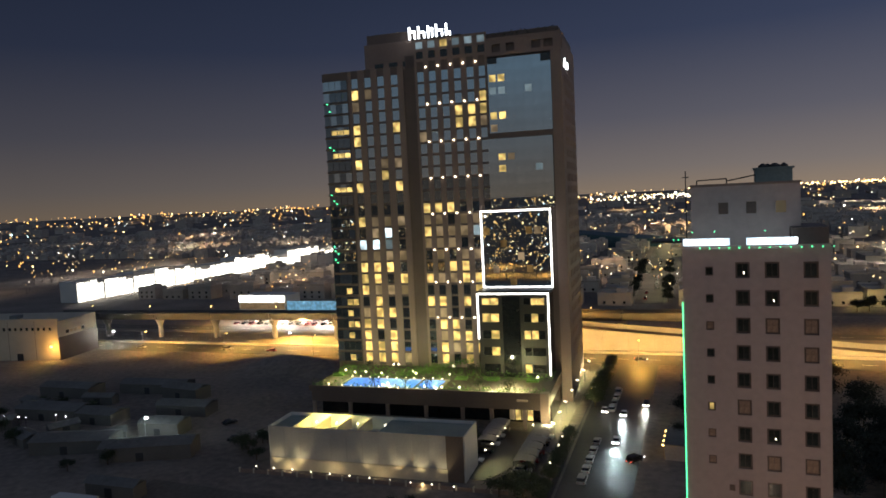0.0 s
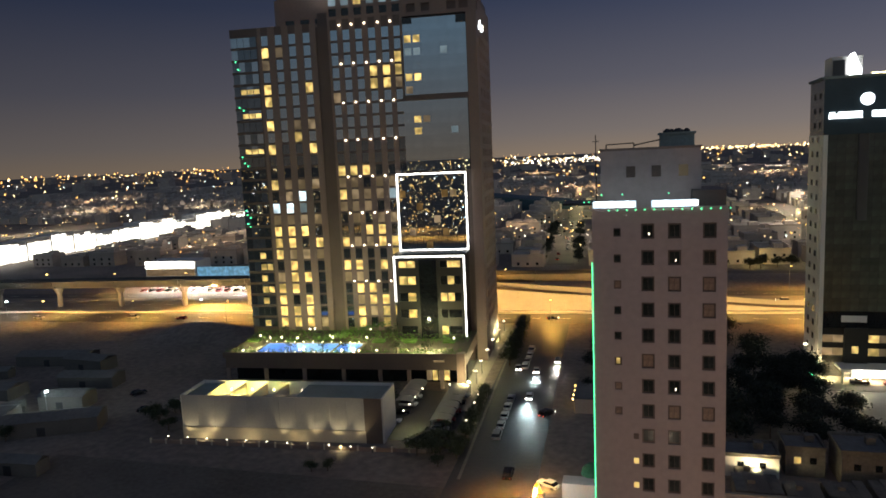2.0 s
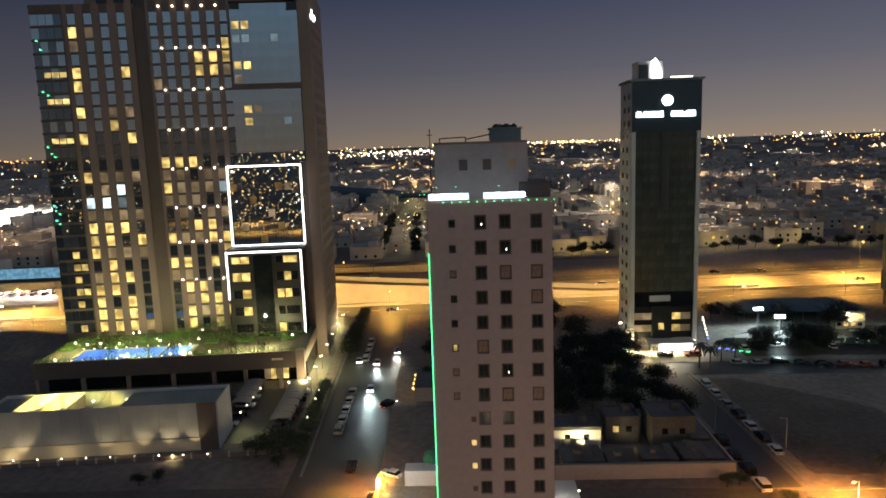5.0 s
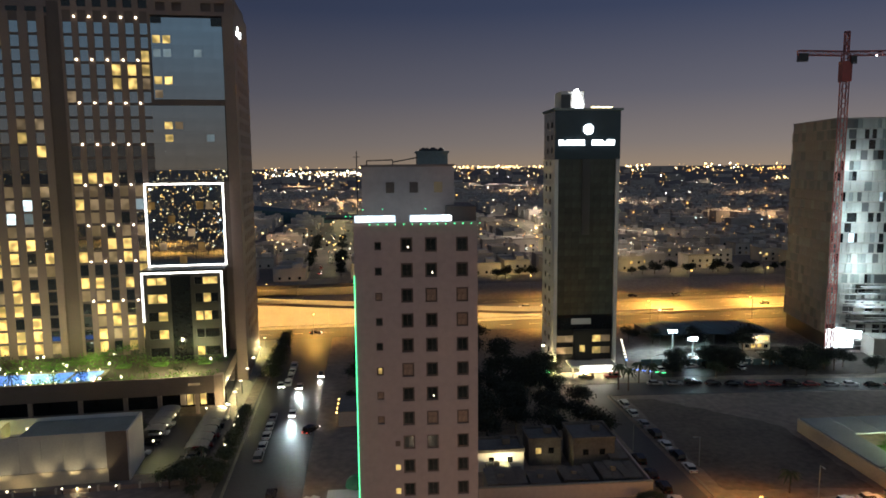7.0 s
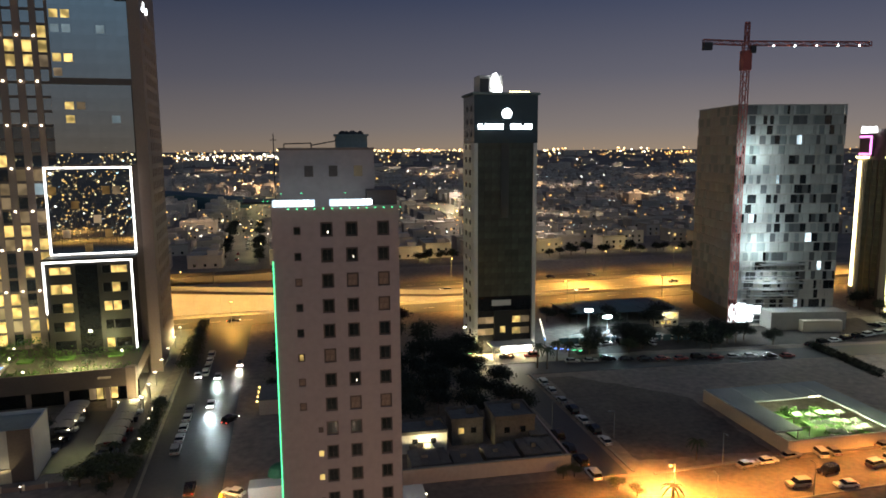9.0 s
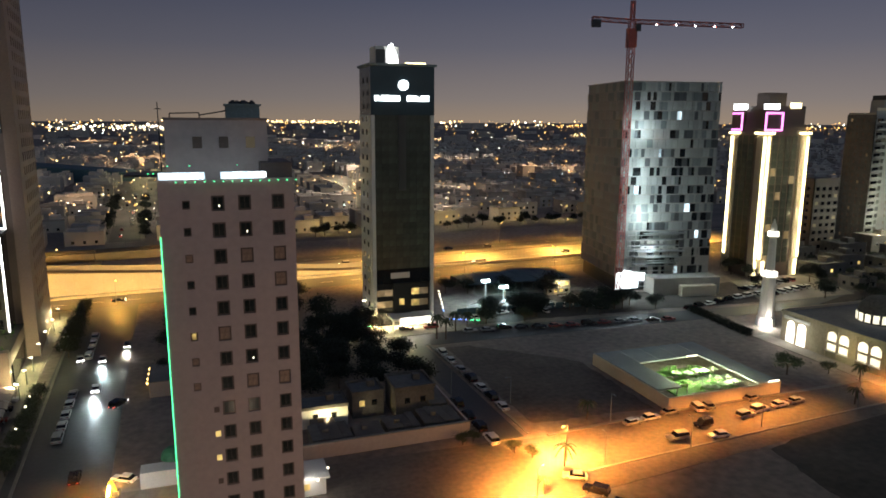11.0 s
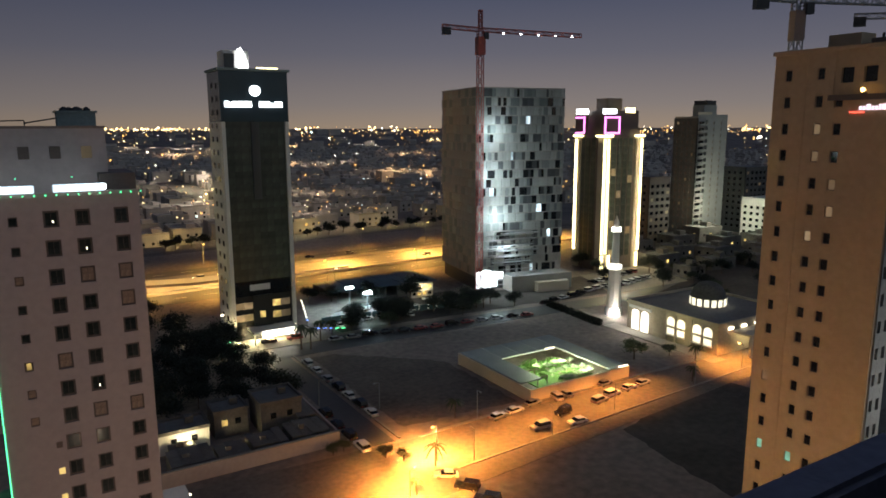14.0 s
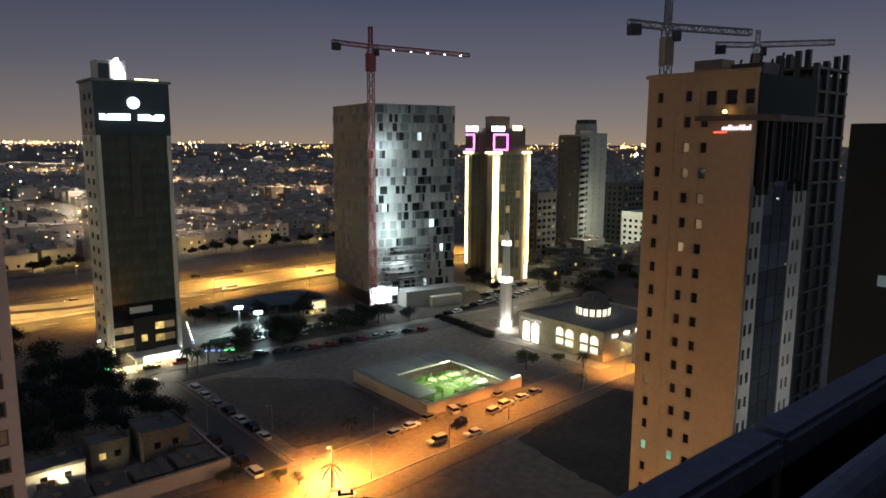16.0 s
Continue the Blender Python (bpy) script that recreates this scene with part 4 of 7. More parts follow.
        o.parent, o.location = t, (2.0 + k * 1.05, -0.2, 57.85)
    # dots hung above the sign and canopy stand for green reflections
    for u in (-1.4, -0.8, 1.2, 3.6, 8.9):
        o = new("green_dot", gb)
        o.parent, o.location = t, (u, 0.2 if u > 0 else 8, 59.7 if u > 0 else 58.3)
    boxpart("green_strip", (-0.09, 0.02, -0.09, 0.02, 9, 51.5), E_GREEN, t, "green light strip")
    return t


pink_tower()


# ---- dark glass office tower ----
M_CROWN = mat("blue_black_crown_glass", (0.035, 0.06, 0.075), 0.25, metal=0.3, var=0.2, bump=0.0)


def office_tower():
    W, D, Z = 19.4, 14.0, 81.0
    t = thing("office_tower", "dark glass office tower with pale edge piers and lit roof signs", "building", 50, 206, 0)
    boxpart("core", (0.3, W - 0.3, 0.4, D, 0, Z), M_BLACKP, t)
    for u0, u1 in ((-0.4, 0.7), (W - 0.9, W + 0.2)):
        boxpart("pier", (u0, u1, -0.6, 0.8, 0, 66.5), M_WHITE, t)
    boxpart("crown", (-0.45, W + 0.25, -0.66, D, 66.5, Z), M_CROWN, t)
    boxpart("crown_rim", (-1.0, W + 0.9, -1.1, D + 0.3, Z, Z + 0.7), M_ROOFT, t)
    boxpart("left_face", (-0.6, 0.28, 0.8, D, 0, 66.5), M_WHITE, t)
    for k in range(19):
        boxpart("slit_window", (-0.7, -0.55, 3.2, 5.0, 6 + 3.9 * k, 7.6 + 3.9 * k), M_GLASSK, t)
        boxpart("slit_window", (-0.7, -0.55, 8.6, 10.4, 6 + 3.9 * k, 7.6 + 3.9 * k), M_GLASSK, t)
    rnd = random.Random(5)
    for k in range(13):
        z = 18.6 + 3.7 * k
        for i in range(8):
            u = 0.75 + (W - 1.7) / 8 * (i + 0.5)
            pane(t, (W - 1.7) / 8 - 0.06, 3.6, M_GLASSG, Matrix.Translation((u, 0.0, z + 1.8)), "glass_panel")
    boxpart("mid_fin", (8.2, 10.6, -0.35, 0.1, 43.5, 66.5), M_GREYD, t)
    boxpart("band", (0.7, W - 0.9, -0.1, 0.3, 13.9, 18.5), M_GLASSK, t)
    boxpart("name_board", (5.4, 11.6, -0.3, -0.1, 15.6, 17.4), M_WHITE, t)
    for z in (10.9, 7.2):
        for i, (a, b) in enumerate(((0.9, 3.4), (3.5, 6.0), (12.2, 14.8), (14.9, 17.8))):
            boxpart("lobby_window", (a, b, -0.05, 0.2, z - 1.0, z + 1.0), E_ROOMD if (i + int(z)) % 3 else E_ROOM, t)
    boxpart("portal", (6.2, 12.0, -0.8, 0.2, 0, 14), M_BLACKP, t)
    boxpart("portal_light", (8.0, 9.6, -0.95, -0.8, 7, 9), E_ROOM, t)
    c = boxpart("canopy", (4.0, 18.0, -7.0, 0, 3.6, 4.2), M_WHITE, t)
    # glowing strip added for the glare from the light beneath the canopy
    boxpart("canopy_fascia", (6.5, 16.5, -7.2, -7.02, 2.3, 4.3), E_SHOP, t, "glowing white strip for the glare under the canopy")
    boxpart("canopy_light", (6.0, 17.0, -6.8, -0.5, 3.4, 3.58), E_ARCH, t, "bright canopy light panel")
    for u in (4.4, 17.6):
        boxpart("canopy_post", (u - 0.2, u + 0.2, -6.8, -6.4, 0, 3.6), M_WHITE, t)
    bm = bmesh.new()
    prism(bm, 9.7, 0, 0, 0.35, 1.55, 1.55, 24)
    for v in bm.verts:
        v.co = Vector((v.co.x, -1.05 + v.co.z, 75.4 + v.co.y))
    part("round_sign", bm, E_SIGN, t, "round glowing white sign")
    for u0, u1 in ((0.8, 8.8), (10.9, 18.4)):
        x = u0
        rr = random.Random(int(u0))
        while x < u1 - 0.6:
            w = rr.uniform(0.7, 1.3)
            boxpart("sign_bar", (x, min(x + w, u1), -1.0, -0.72, 70.7, 72.3 - rr.choice((0, 0, 0.5))), E_SIGN, t, "glowing white sign bar")
            x += w + 0.12
    boxpart("roof_room", (2.0, 9.4, 3, 10, Z + 0.7, 87.0), M_WHITE, t)
    boxpart("roof_room", (2.2, 5.0, 2.4, 5, Z + 0.7, 86), M_GREYD, t)
    bm = bmesh.new()
    q = [(6.0, 87.2), (7.2, 87.8), (8.9, 83.2), (8.9, 81.8), (6.0, 81.8)]
    a, b = [bm.verts.new((x, 2.2, z)) for x, z in q], [bm.verts.new((x, 2.5, z)) for x, z in q]
    bm.faces.new(a)
    bm.faces.new(b[::-1])
    for i in range(5):
        bm.faces.new((a[i], a[(i + 1) % 5], b[(i + 1) % 5], b[i]))
    part("lit_sail", bm, E_SIGN, t, "glowing white roof sail")
    boxpart("roof_strip", (10.5, 16.8, -1.0, -0.6, Z + 0.72, Z + 1.1), E_YEL, t)
    return t


office_tower()


# ---- tower under construction with patchwork panels ----
def lattice(parent, name, p, q, half, step, material, label=""):
    """Four chords and their lacing from p to q."""
    p, q = Vector(p), Vector(q)
    n = (q - p).length
    m = Matrix.Translation(p) @ (q - p).to_track_quat("Z", "Y").to_matrix().to_4x4()
    bm = bmesh.new()
    cs = [(-half, -half), (half, -half), (half, half), (-half, half)]
    for x, y in cs:
        bar(bm, m @ Vector((x, y, 0)), m @ Vector((x, y, n)), 0.13)
    k, z = 0, 0.0
    while z < n - 0.1:
        z2 = min(n, z + step)
        for i in range(4):
            a, b = cs[i], cs[(i + 1) % 4]
            if k % 2:
                a, b = b, a
            bar(bm, m @ Vector((*a, z)), m @ Vector((*b, z2)), 0.08)
            bar(bm, m @ Vector((*cs[i], z2)), m @ Vector((*cs[(i + 1) % 4], z2)), 0.07)
        z, k = z2, k + 1
    return part(name, bm, material, parent, label)


def tower_crane(name, label, x, y, rz, zt, back, jib, apex, material, lights, half=1.5):
    t = thing(name, label, "crane", x, y, 0, rz)
    lattice(t, "mast", (0, 0, 0), (0, 0, zt), 1.0, 2.4, material)
    lattice(t, "jib", (0.8, 0, zt), (jib, 0, zt - 0.4), 0.7, 2.0, material)
    lattice(t, "counter_jib", (-0.8, 0, zt), (-back, 0, zt + 0.6), 0.7, 2.0, material)
    lattice(t, "apex", (0, 0, zt), (0, 0, zt + apex), 0.6, 1.6, material)
    boxpart("counterweight", (-back, -back + 3, -0.9, 0.9, zt - 2.2, zt + 0.3), M_DARKST, t)
    boxpart("cab", (0.9, 2.6, -2.0, -0.4, zt - 3.4, zt - 1.0), M_DARKST, t)
    boxpart("slew_ring", (-half, half, -half, half, zt - 9, zt - 2.5), M_STONE if half < 1.5 else material, t)
    if lights:
        b = bulb_mesh(0.3, E_COOLB)
        for k in range(5):
            o = new("jib_lamp", b)
            o.parent, o.location = t, (9 + k * 7.4, -0.9, zt - 1.0)
    return t


def patchwork_tower():
    t = thing("unfinished_tower", "unfinished concrete tower clad in patchwork grey panels, floodlit at its foot", "building", 149.6, 223, 0, -10)
    W, D, Z = 39, 36, 80
    boxpart("core", (0.8, W - 0.8, 0.8, D - 0.8, 0, Z - 1), M_GREYD, t)
    rnd = random.Random(21)
    nz = 21
    for k in range(nz + 1):
        z = 6 + 3.5 * k
        boxpart("floor_slab", (-0.15, W + 0.1, -0.15, D, z - 0.18, z + 0.18), M_CONC, t)
    mats3 = [M_PALEP, M_GREYD, M_PALEP, M_GLASSK, M_PALEP, M_GREY, M_PALEP]
    for k in range(nz):
        z = 6 + 3.5 * k
        x = 0.0
        while x < W - 0.5:
            w = rnd.choice((1.0, 1.4, 1.8, 2.2))
            w = min(w, W - x)
            m = rnd.choice(mats3)
            if k < 3 and x > 8:
                m = rnd.choice((M_GLASSK, M_CONC))
            if rnd.random() < 0.02:
                m = E_PANEC
            pane(t, round(w - 0.12, 2), 3.06, m, Matrix.Translation((x + w / 2, -0.1 - rnd.choice((0, 0.12, 0.25)), z + 1.75)), "panel", 0.2)
            x += w
        y = 0.0
        while y < D - 1:
            w = rnd.choice((2.4, 3.2, 4.0))
            w = min(w, D - y)
            pane(t, round(w - 0.15, 2), 3.06, rnd.choice((M_CONC, M_PALEP, M_GREY, M_CONC)), left_face(0) @ Matrix.Translation((-y - w / 2, -0.1, z + 1.75)), "panel", 0.2)
            y += w
    for k in range(9):
        boxpart("scaffold_pole", (3.94 + k * 2.6, 4.06 + k * 2.6, -2.06, -1.94, 0, 22), M_METAL, t)
    for z in range(2, 23, 2):
        boxpart("scaffold_deck", (4, 25, -2.1, -0.9, z - 0.05, z + 0.02), M_METAL, t)
    # panels glow in place of the floodlight on these open bays
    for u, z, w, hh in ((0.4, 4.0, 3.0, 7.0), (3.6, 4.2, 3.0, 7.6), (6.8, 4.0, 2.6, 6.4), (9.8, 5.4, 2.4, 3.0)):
        boxpart("lit_bay", (u, u + w, -0.5, -0.3, z - hh / 2 + 0.4, z + hh / 2), E_SITE, t, "glowing panel in place of a floodlit open bay")
    for k in range(6):
        boxpart("work_platform", (6.5 + 0.8 * k, 24 + 1.6 * (k % 3), -3.4, -0.6, 11.0 + 2.3 * k, 11.25 + 2.3 * k), M_METAL, t)
        boxpart("platform_rail", (6.5 + 0.8 * k, 24 + 1.6 * (k % 3), -3.4, -3.3, 12.1 + 2.3 * k, 12.2 + 2.3 * k), M_METAL, t)
    boxpart("site_wing", (12, 39, -9, -0.6, 0, 6.5), M_CONC, t)
    boxpart("site_wing", (22, 36, -12, -9.1, 0, 4), M_CREAM, t)
    tower_crane("tower_crane", "red lattice tower crane with lamps along its jib", 148.8, 219.0, -10, 100, 15, 43, 7, M_RED, True)


patchwork_tower()


# ---- neon striped tower ----
def neon_tower():
    W, D, Z = 23, 18, 60
    t = thing("neon_tower", "tower with yellow neon corner strips and a magenta crown", "building", 218, 224, 0)
    boxpart("core", (0.5, W - 0.5, 0.5, D, 0, Z + 4), M_STONE_D, t)
    rnd = random.Random(2)
    for k in range(16):
        z = 6 + 3.35 * k
        for i in range(4):
            pane(t, 2.6, 3.2, M_GLASSG if rnd.random() < 0.93 else E_ROOMD, Matrix.Translation((6.5 + 3.4 * i, 0.3, z + 1.6)), "glass_panel")
        for i in range(3):
            pane(t, 2.6, 3.2, M_GLASSG, left_face(D) @ Matrix.Translation((4.2 + 3.4 * i, 0.3, z + 1.6)), "glass_panel")
    for x0, x1, y0, y1 in ((-0.3, 3.8, -0.3, 3.5), (W - 3.2, W + 0.3, -0.3, 3), (-0.3, 3, D - 3.4, D + 0.2)):
        boxpart("corner_pier", (x0, x1, y0, y1, 0, Z), M_CREAM, t)
        boxpart("pier_cap", (x0 - 0.8, x1 + 0.8, y0 - 0.8, y1 + 0.8, Z, Z + 0.9), E_YEL, t, "glowing cap")
    boxpart("neon_strip", (-0.5, 0.5, -0.7, -0.32, 8, Z - 1), E_YEL, t)
    boxpart("neon_strip", (1.9, 2.7, -0.7, -0.32, 8, Z - 1), E_YEL, t)
    boxpart("neon_strip", (W - 0.6, W + 0.4, -0.7, -0.32, 8, Z - 1), E_YEL, t)
    boxpart("neon_strip", (-0.7, -0.32, D - 1.4, D, 8, Z - 1), E_YEL, t)
    for x in (0.2, 4.5, W - 1):
        boxpart("foot_light", (x - 0.6, x + 0.6, -0.9, -0.4, 0.5, 7.0), E_YEL, t)
    boxpart("crown", (1.2, W - 1.2, 1.2, D - 1.2, Z + 0.9, Z + 11.5), M_STONE_D, t)
    boxpart("crown_pier", (-0.4, 7.2, -0.3, 5, Z + 0.9, Z + 10), M_STONE_D, t)
    boxpart("crown_pier", (-0.4, 4, D - 6, D + 0.4, Z + 0.9, Z + 10), M_STONE_D, t)
    for u0, u1 in ((-0.6, 8.6),):
        for dims in ((u0, u1, -0.7, -0.32, Z + 8.2, Z + 8.9), (u0, u1, -0.7, -0.32, Z + 1.4, Z + 2.1), (u0, u0 + 0.7, -0.7, -0.32, Z + 2.1, Z + 8.2), (u1 - 0.7, u1, -0.7, -0.32, Z + 2.1, Z + 8.2)):
            boxpart("magenta_tube", dims, E_PINK, t)
    for dims in ((-0.8, -0.42, D - 6, D, Z + 8.2, Z + 8.9), (-0.8, -0.42, D - 6, D - 5.3, Z + 2.1, Z + 8.2), (-0.8, -0.42, D - 6, D, Z + 1.4, Z + 2.1)):
        boxpart("magenta_tube", dims, E_PINK, t)
    boxpart("top_light", (-0.4, 6.5, -0.3, 1.0, Z + 10.05, Z + 12.2), E_SIGN, t)
    boxpart("top_light", (13.5, 19.0, 0.8, 1.4, Z + 10.6, Z + 12.8), E_YEL, t)
    boxpart("top_light", (-0.4, 1.0, D - 6.5, D, Z + 10.05, Z + 12.4), E_SIGN, t)
    boxpart("plant_room", (7, 16, 6, 13, Z + 11.5, Z + 17), M_STONE_D, t)


neon_tower()


def balcony_tower():
    t = thing("residential_tower", "pale rendered residential tower with stacked balconies", "building", 331, 266, 0)
    rows = [(5 + 3.6 * k, 1.6) for k in range(18)]
    facade(t, FRONT, 0, 26, 0, 71, [(3.4, 4.6), (14.0, 1.1), (20.5, 1.1)], rows, lambda i, j: M_GLASSK if i == 0 else M_STONE, wall=M_SIDE)
    facade(t, left_face(17), 0, 17, 0, 69, [(3 + 3.6 * i, 1.4) for i in range(4)], rows, lambda i, j: E_ROOMD if (i * 5 + j * 3) % 17 == 0 else M_FRAME, wall=M_VILLA)
    boxpart("core", (0.6, 25.5, 0.6, 16.8, 0, 70), M_CREAM, t)
    for z, _ in rows:
        boxpart("balcony", (0.4, 6.6, -1.7, 0, z - 1.7, z - 1.4), M_SIDE, t)
        boxpart("balcony_front", (0.4, 6.6, -1.75, -1.6, z - 1.4, z - 0.4), M_SIDE, t)
        boxpart("balcony_fin", (6.6, 6.9, -1.7, 0, z - 1.7, z + 1.7), M_SIDE, t)
    boxpart("stair_tower", (6, 17, 1, 9, 70, 76.5), M_SIDE, t)
    boxpart("cap", (7.5, 15.5, 0.5, 9.5, 76.5, 79.0), M_DARKST, t)
    boxpart("parapet", (0, 12, 0, 0.4, 71, 72.5), M_CREAM, t)
    for x, y, w, d, z, lab, m in ((372, 262, 26, 18, 40, "grey glass office block with a roof light", M_GREYD), (356, 236, 24, 16, 24, "low white apartment block with lit rooms", M_WHITE), (283, 256, 16, 14, 38, "dark apartment block with pale window bands", M_STONE_D)):
        o = thing("apartment_block", lab, "building", x, y, 0)
        rr = [(4 + 3.6 * k, 1.7) for k in range(int((z - 3) // 3.6))]
        facade(o, FRONT, 0, w, 0, z, [(2.5 + 4 * i, 2.4) for i in range(int(w // 4))], rr, lambda i, j: E_ROOMD if (i * 5 + j * 3) % 9 == 0 else M_GLASSK, wall=m)
        facade(o, left_face(d), 0, d, 0, z, [(2.5 + 4 * i, 2.0) for i in range(int(d // 4))], rr, lambda i, j: M_GLASSK, wall=m)
        boxpart("core", (0.6, w, 0.6, d, 0, z - 0.5), m, o)


balcony_tower()


# ---- ochre tower beside the balcony ----
def ochre_tower():
    t = thing("ochre_tower", "ochre rendered apartment tower with small square windows", "building", 80, 53.3, 0, -90)
    # local x runs south along the visible face, local y to the east
    rows = [(70.8 - 3.16 * k, 1.35) for k in range(22)]
    rnd = random.Random(6)
    bm = bmesh.new()
    grid_wall(bm, FRONT, 0, 4.4, 0, 73.2, [(1.85, 0.85)], rows, 0.35)
    grid_wall(bm, Matrix.Translation((0, -0.35, 0)), 4.4, 7.6, 0, 73.2, [(6.05, 0.9)], rows, 0.7)
    grid_wall(bm, Matrix.Translation((0, -0.35, 0)), 7.6, 9.2, 0, 68.0, [(8.35, 0.95)], rows[1:], 0.7)
    box(bm, 9.2, 14.6, -0.35, 0.35, 0, 68.0)
    grid_wall(bm, Matrix.Translation((0, -0.2, 0)), 7.6, 14.6, 68.0, 73.2, [(9.0, 1.4), (11.5, 1.5), (13.8, 1.1)], [(70.5, 1.7)], 0.5)
    box(bm, -0.1, 14.7, -0.45, 0.3, 73.2, 73.7)
    part("wall", bm, M_ORANGE, t)
    boxpart("ledge", (7.6, 18, -1.3, -0.36, 67.7, 68.3), M_STONE_D, t)
    boxpart("core", (0.3, 14.3, 0.4, 16, 0, 72.8), M_STONE_D, t)
    for j, (z, hh) in enumerate(rows):
        for i, u in enumerate((1.85, 6.05, 8.35)):
            if i == 2 and j == 0:
                continue
            k = M_GLASSK
            if j == 15 and i < 2:
                k = E_ROOMG
            elif (i, j) in ((1, 2), (1, 3), (2, 4), (2, 5), (1, 6), (0, 12)):
                k = E_ROOMD
            off = 0 if i == 0 else -0.35
            f = pane(t, 0.88, hh, M_FRAME, Matrix.Translation((u, 0.22 + off, z)), "window")
            pane(f, 0.7, hh - 0.2, k, Matrix.Translation((0, -0.03, 0)), "pane", 0.03)
    for u in (9.0, 11.5, 13.8):
        pane(t, 1.3, 1.7, M_GLASSK, Matrix.Translation((u, 0.1, 70.5)), "window")
    # roof sign above the blank wall: plain bars
    x = 10.75
    for w in (0.4, 0.4, 0.55, 0.36, 0.42, 0.3, 0.5, 0.42, 0.3):
        boxpart("sign_bar", (x, x + w - 0.14, -0.5, -0.4, 66.6, 67.0 + (0.2 if w in (0.55, 0.5, 0.3) else 0)), E_PINKW, t)
        x += w
    boxpart("sign_underline", (9.7, 11.3, -0.5, -0.4, 66.3, 66.42), E_RED, t)
    b = bulb_mesh(0.28, E_SOD)
    o = new("wall_lamp", b)
    o.parent, o.location = t, (11.3, -1.1, 68.75)
    boxpart("lamp_bracket", (11.25, 11.35, -1.2, -0.3, 68.3, 68.5), M_DARKST, t)
    # glazed south side between two columns
    m = right_face(14.6)
    for a, b2, k in ((0.0, 3.4, M_SIDE), (11.5, 15.5, M_SIDE)):
        bm = bmesh.new()
        grid_wall(bm, m, a, b2, 0, 60, [(a + 1.0, 0.7), (a + 2.4, 0.7)], [(z, 1.4) for z, _ in rows[4:]], 0.3)
        part("side_column", bm, k, t)
    for k in range(19):
        for i in range(3):
            pane(t, 2.5, 3.4, rnd.choice((M_GLASS, M_GLASS, M_GLASS, M_GLASS, M_GLASSB)), m @ Matrix.Translation((4.8 + 2.65 * i, 0.1, 2 + 3.5 * k)), "glass_panel")
    for a in (1.0, 2.6, 11.8, 13.6):
        boxpart("fin", (a, a + 0.5, -0.8, 0.2, 59, 68), M_DARKST, t, m=m)
    boxpart("side_ledge", (-0.5, 17, -1.2, 0.3, 67.7, 68.4), M_STONE_D, t, m=m)
    # dark sheet over the upper south wall keeps it looking unlit
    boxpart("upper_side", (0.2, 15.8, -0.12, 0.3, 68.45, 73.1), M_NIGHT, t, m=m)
    for k in range(6):
        boxpart("louvre", (3.2 + 1.5 * k, 3.35 + 1.5 * k, -0.9, 0.0, 60.5, 67.6), M_GREYD, t, m=m)
    boxpart("corner_return", (4.28, 4.42, -0.42, -0.34, 0, 73.2), M_ORANGE, t)
    for k in range(5):
        bm = bmesh.new()
        bar(bm, (10.0 + k, 4.0 + 0.6 * k, 72.8), (10.2 + k, 4.2 + 0.6 * k, 75.2 + (k % 3) * 0.7), 0.12)
        part("roof_prop", bm, M_DARKST, t)
    boxpart("roof_tank", (4.6, 8.4, 3, 6, 72.8, 75.4), M_ORANGE, t)
    boxpart("roof_room", (9.5, 13.6, 3, 8, 72.8, 74.6), M_STONE_D, t)


ochre_tower()


def frame_tower():
    t = thing("concrete_frame_tower", "dark unfinished concrete frame tower behind the ochre tower", "building", 112, 45.2, 0)
    # dark panel grey stands for unlit concrete, keeping the frame a silhouette
    boxpart("core", (0.7, 11.3, 0.7, 8.8, 0, 75.5), M_GREYD, t)
    for k in range(22):
        boxpart("floor_slab", (0, 12, 0, 9.5, 3.5 * k + 2.8, 3.5 * k + 3.2), M_GREYD, t)
    for x in (0.5, 4, 8, 11.5):
        for y in (0.5, 3.3, 6.2, 9):
            boxpart("column", (x - 0.4, x + 0.4, y - 0.4, y + 0.4, 0, 77.2 + (x * 7 + y * 5) % 3), M_GREYD, t)
    tower_crane("tower_crane", "grey lattice tower crane above the ochre roof", 151.8, 96.7, -26.5, 92.7, 10.3, 23, 9, M_METAL, False, 1.25)
    tower_crane("tower_crane", "dark distant tower crane with a level jib", 206.5, 101.2, -64, 94, 11.6, 20, 4, M_METAL, False, 1.25)
    d = thing("dark_block", "dark unlit tower block with one lit window", "building", 56, -22, 0)
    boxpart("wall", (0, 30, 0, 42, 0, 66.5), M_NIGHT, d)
    for k in range(18):
        for i in range(6):
            boxpart("window", (-0.06, 0.02, 3 + 6.4 * i, 5 + 6.4 * i, 4 + 3.4 * k, 5.6 + 3.4 * k), M_GLASSK, d)
    boxpart("lit_window", (-0.12, -0.05, 38.2, 39.2, 54.8, 55.6), E_COOLD, d)


frame_tower()


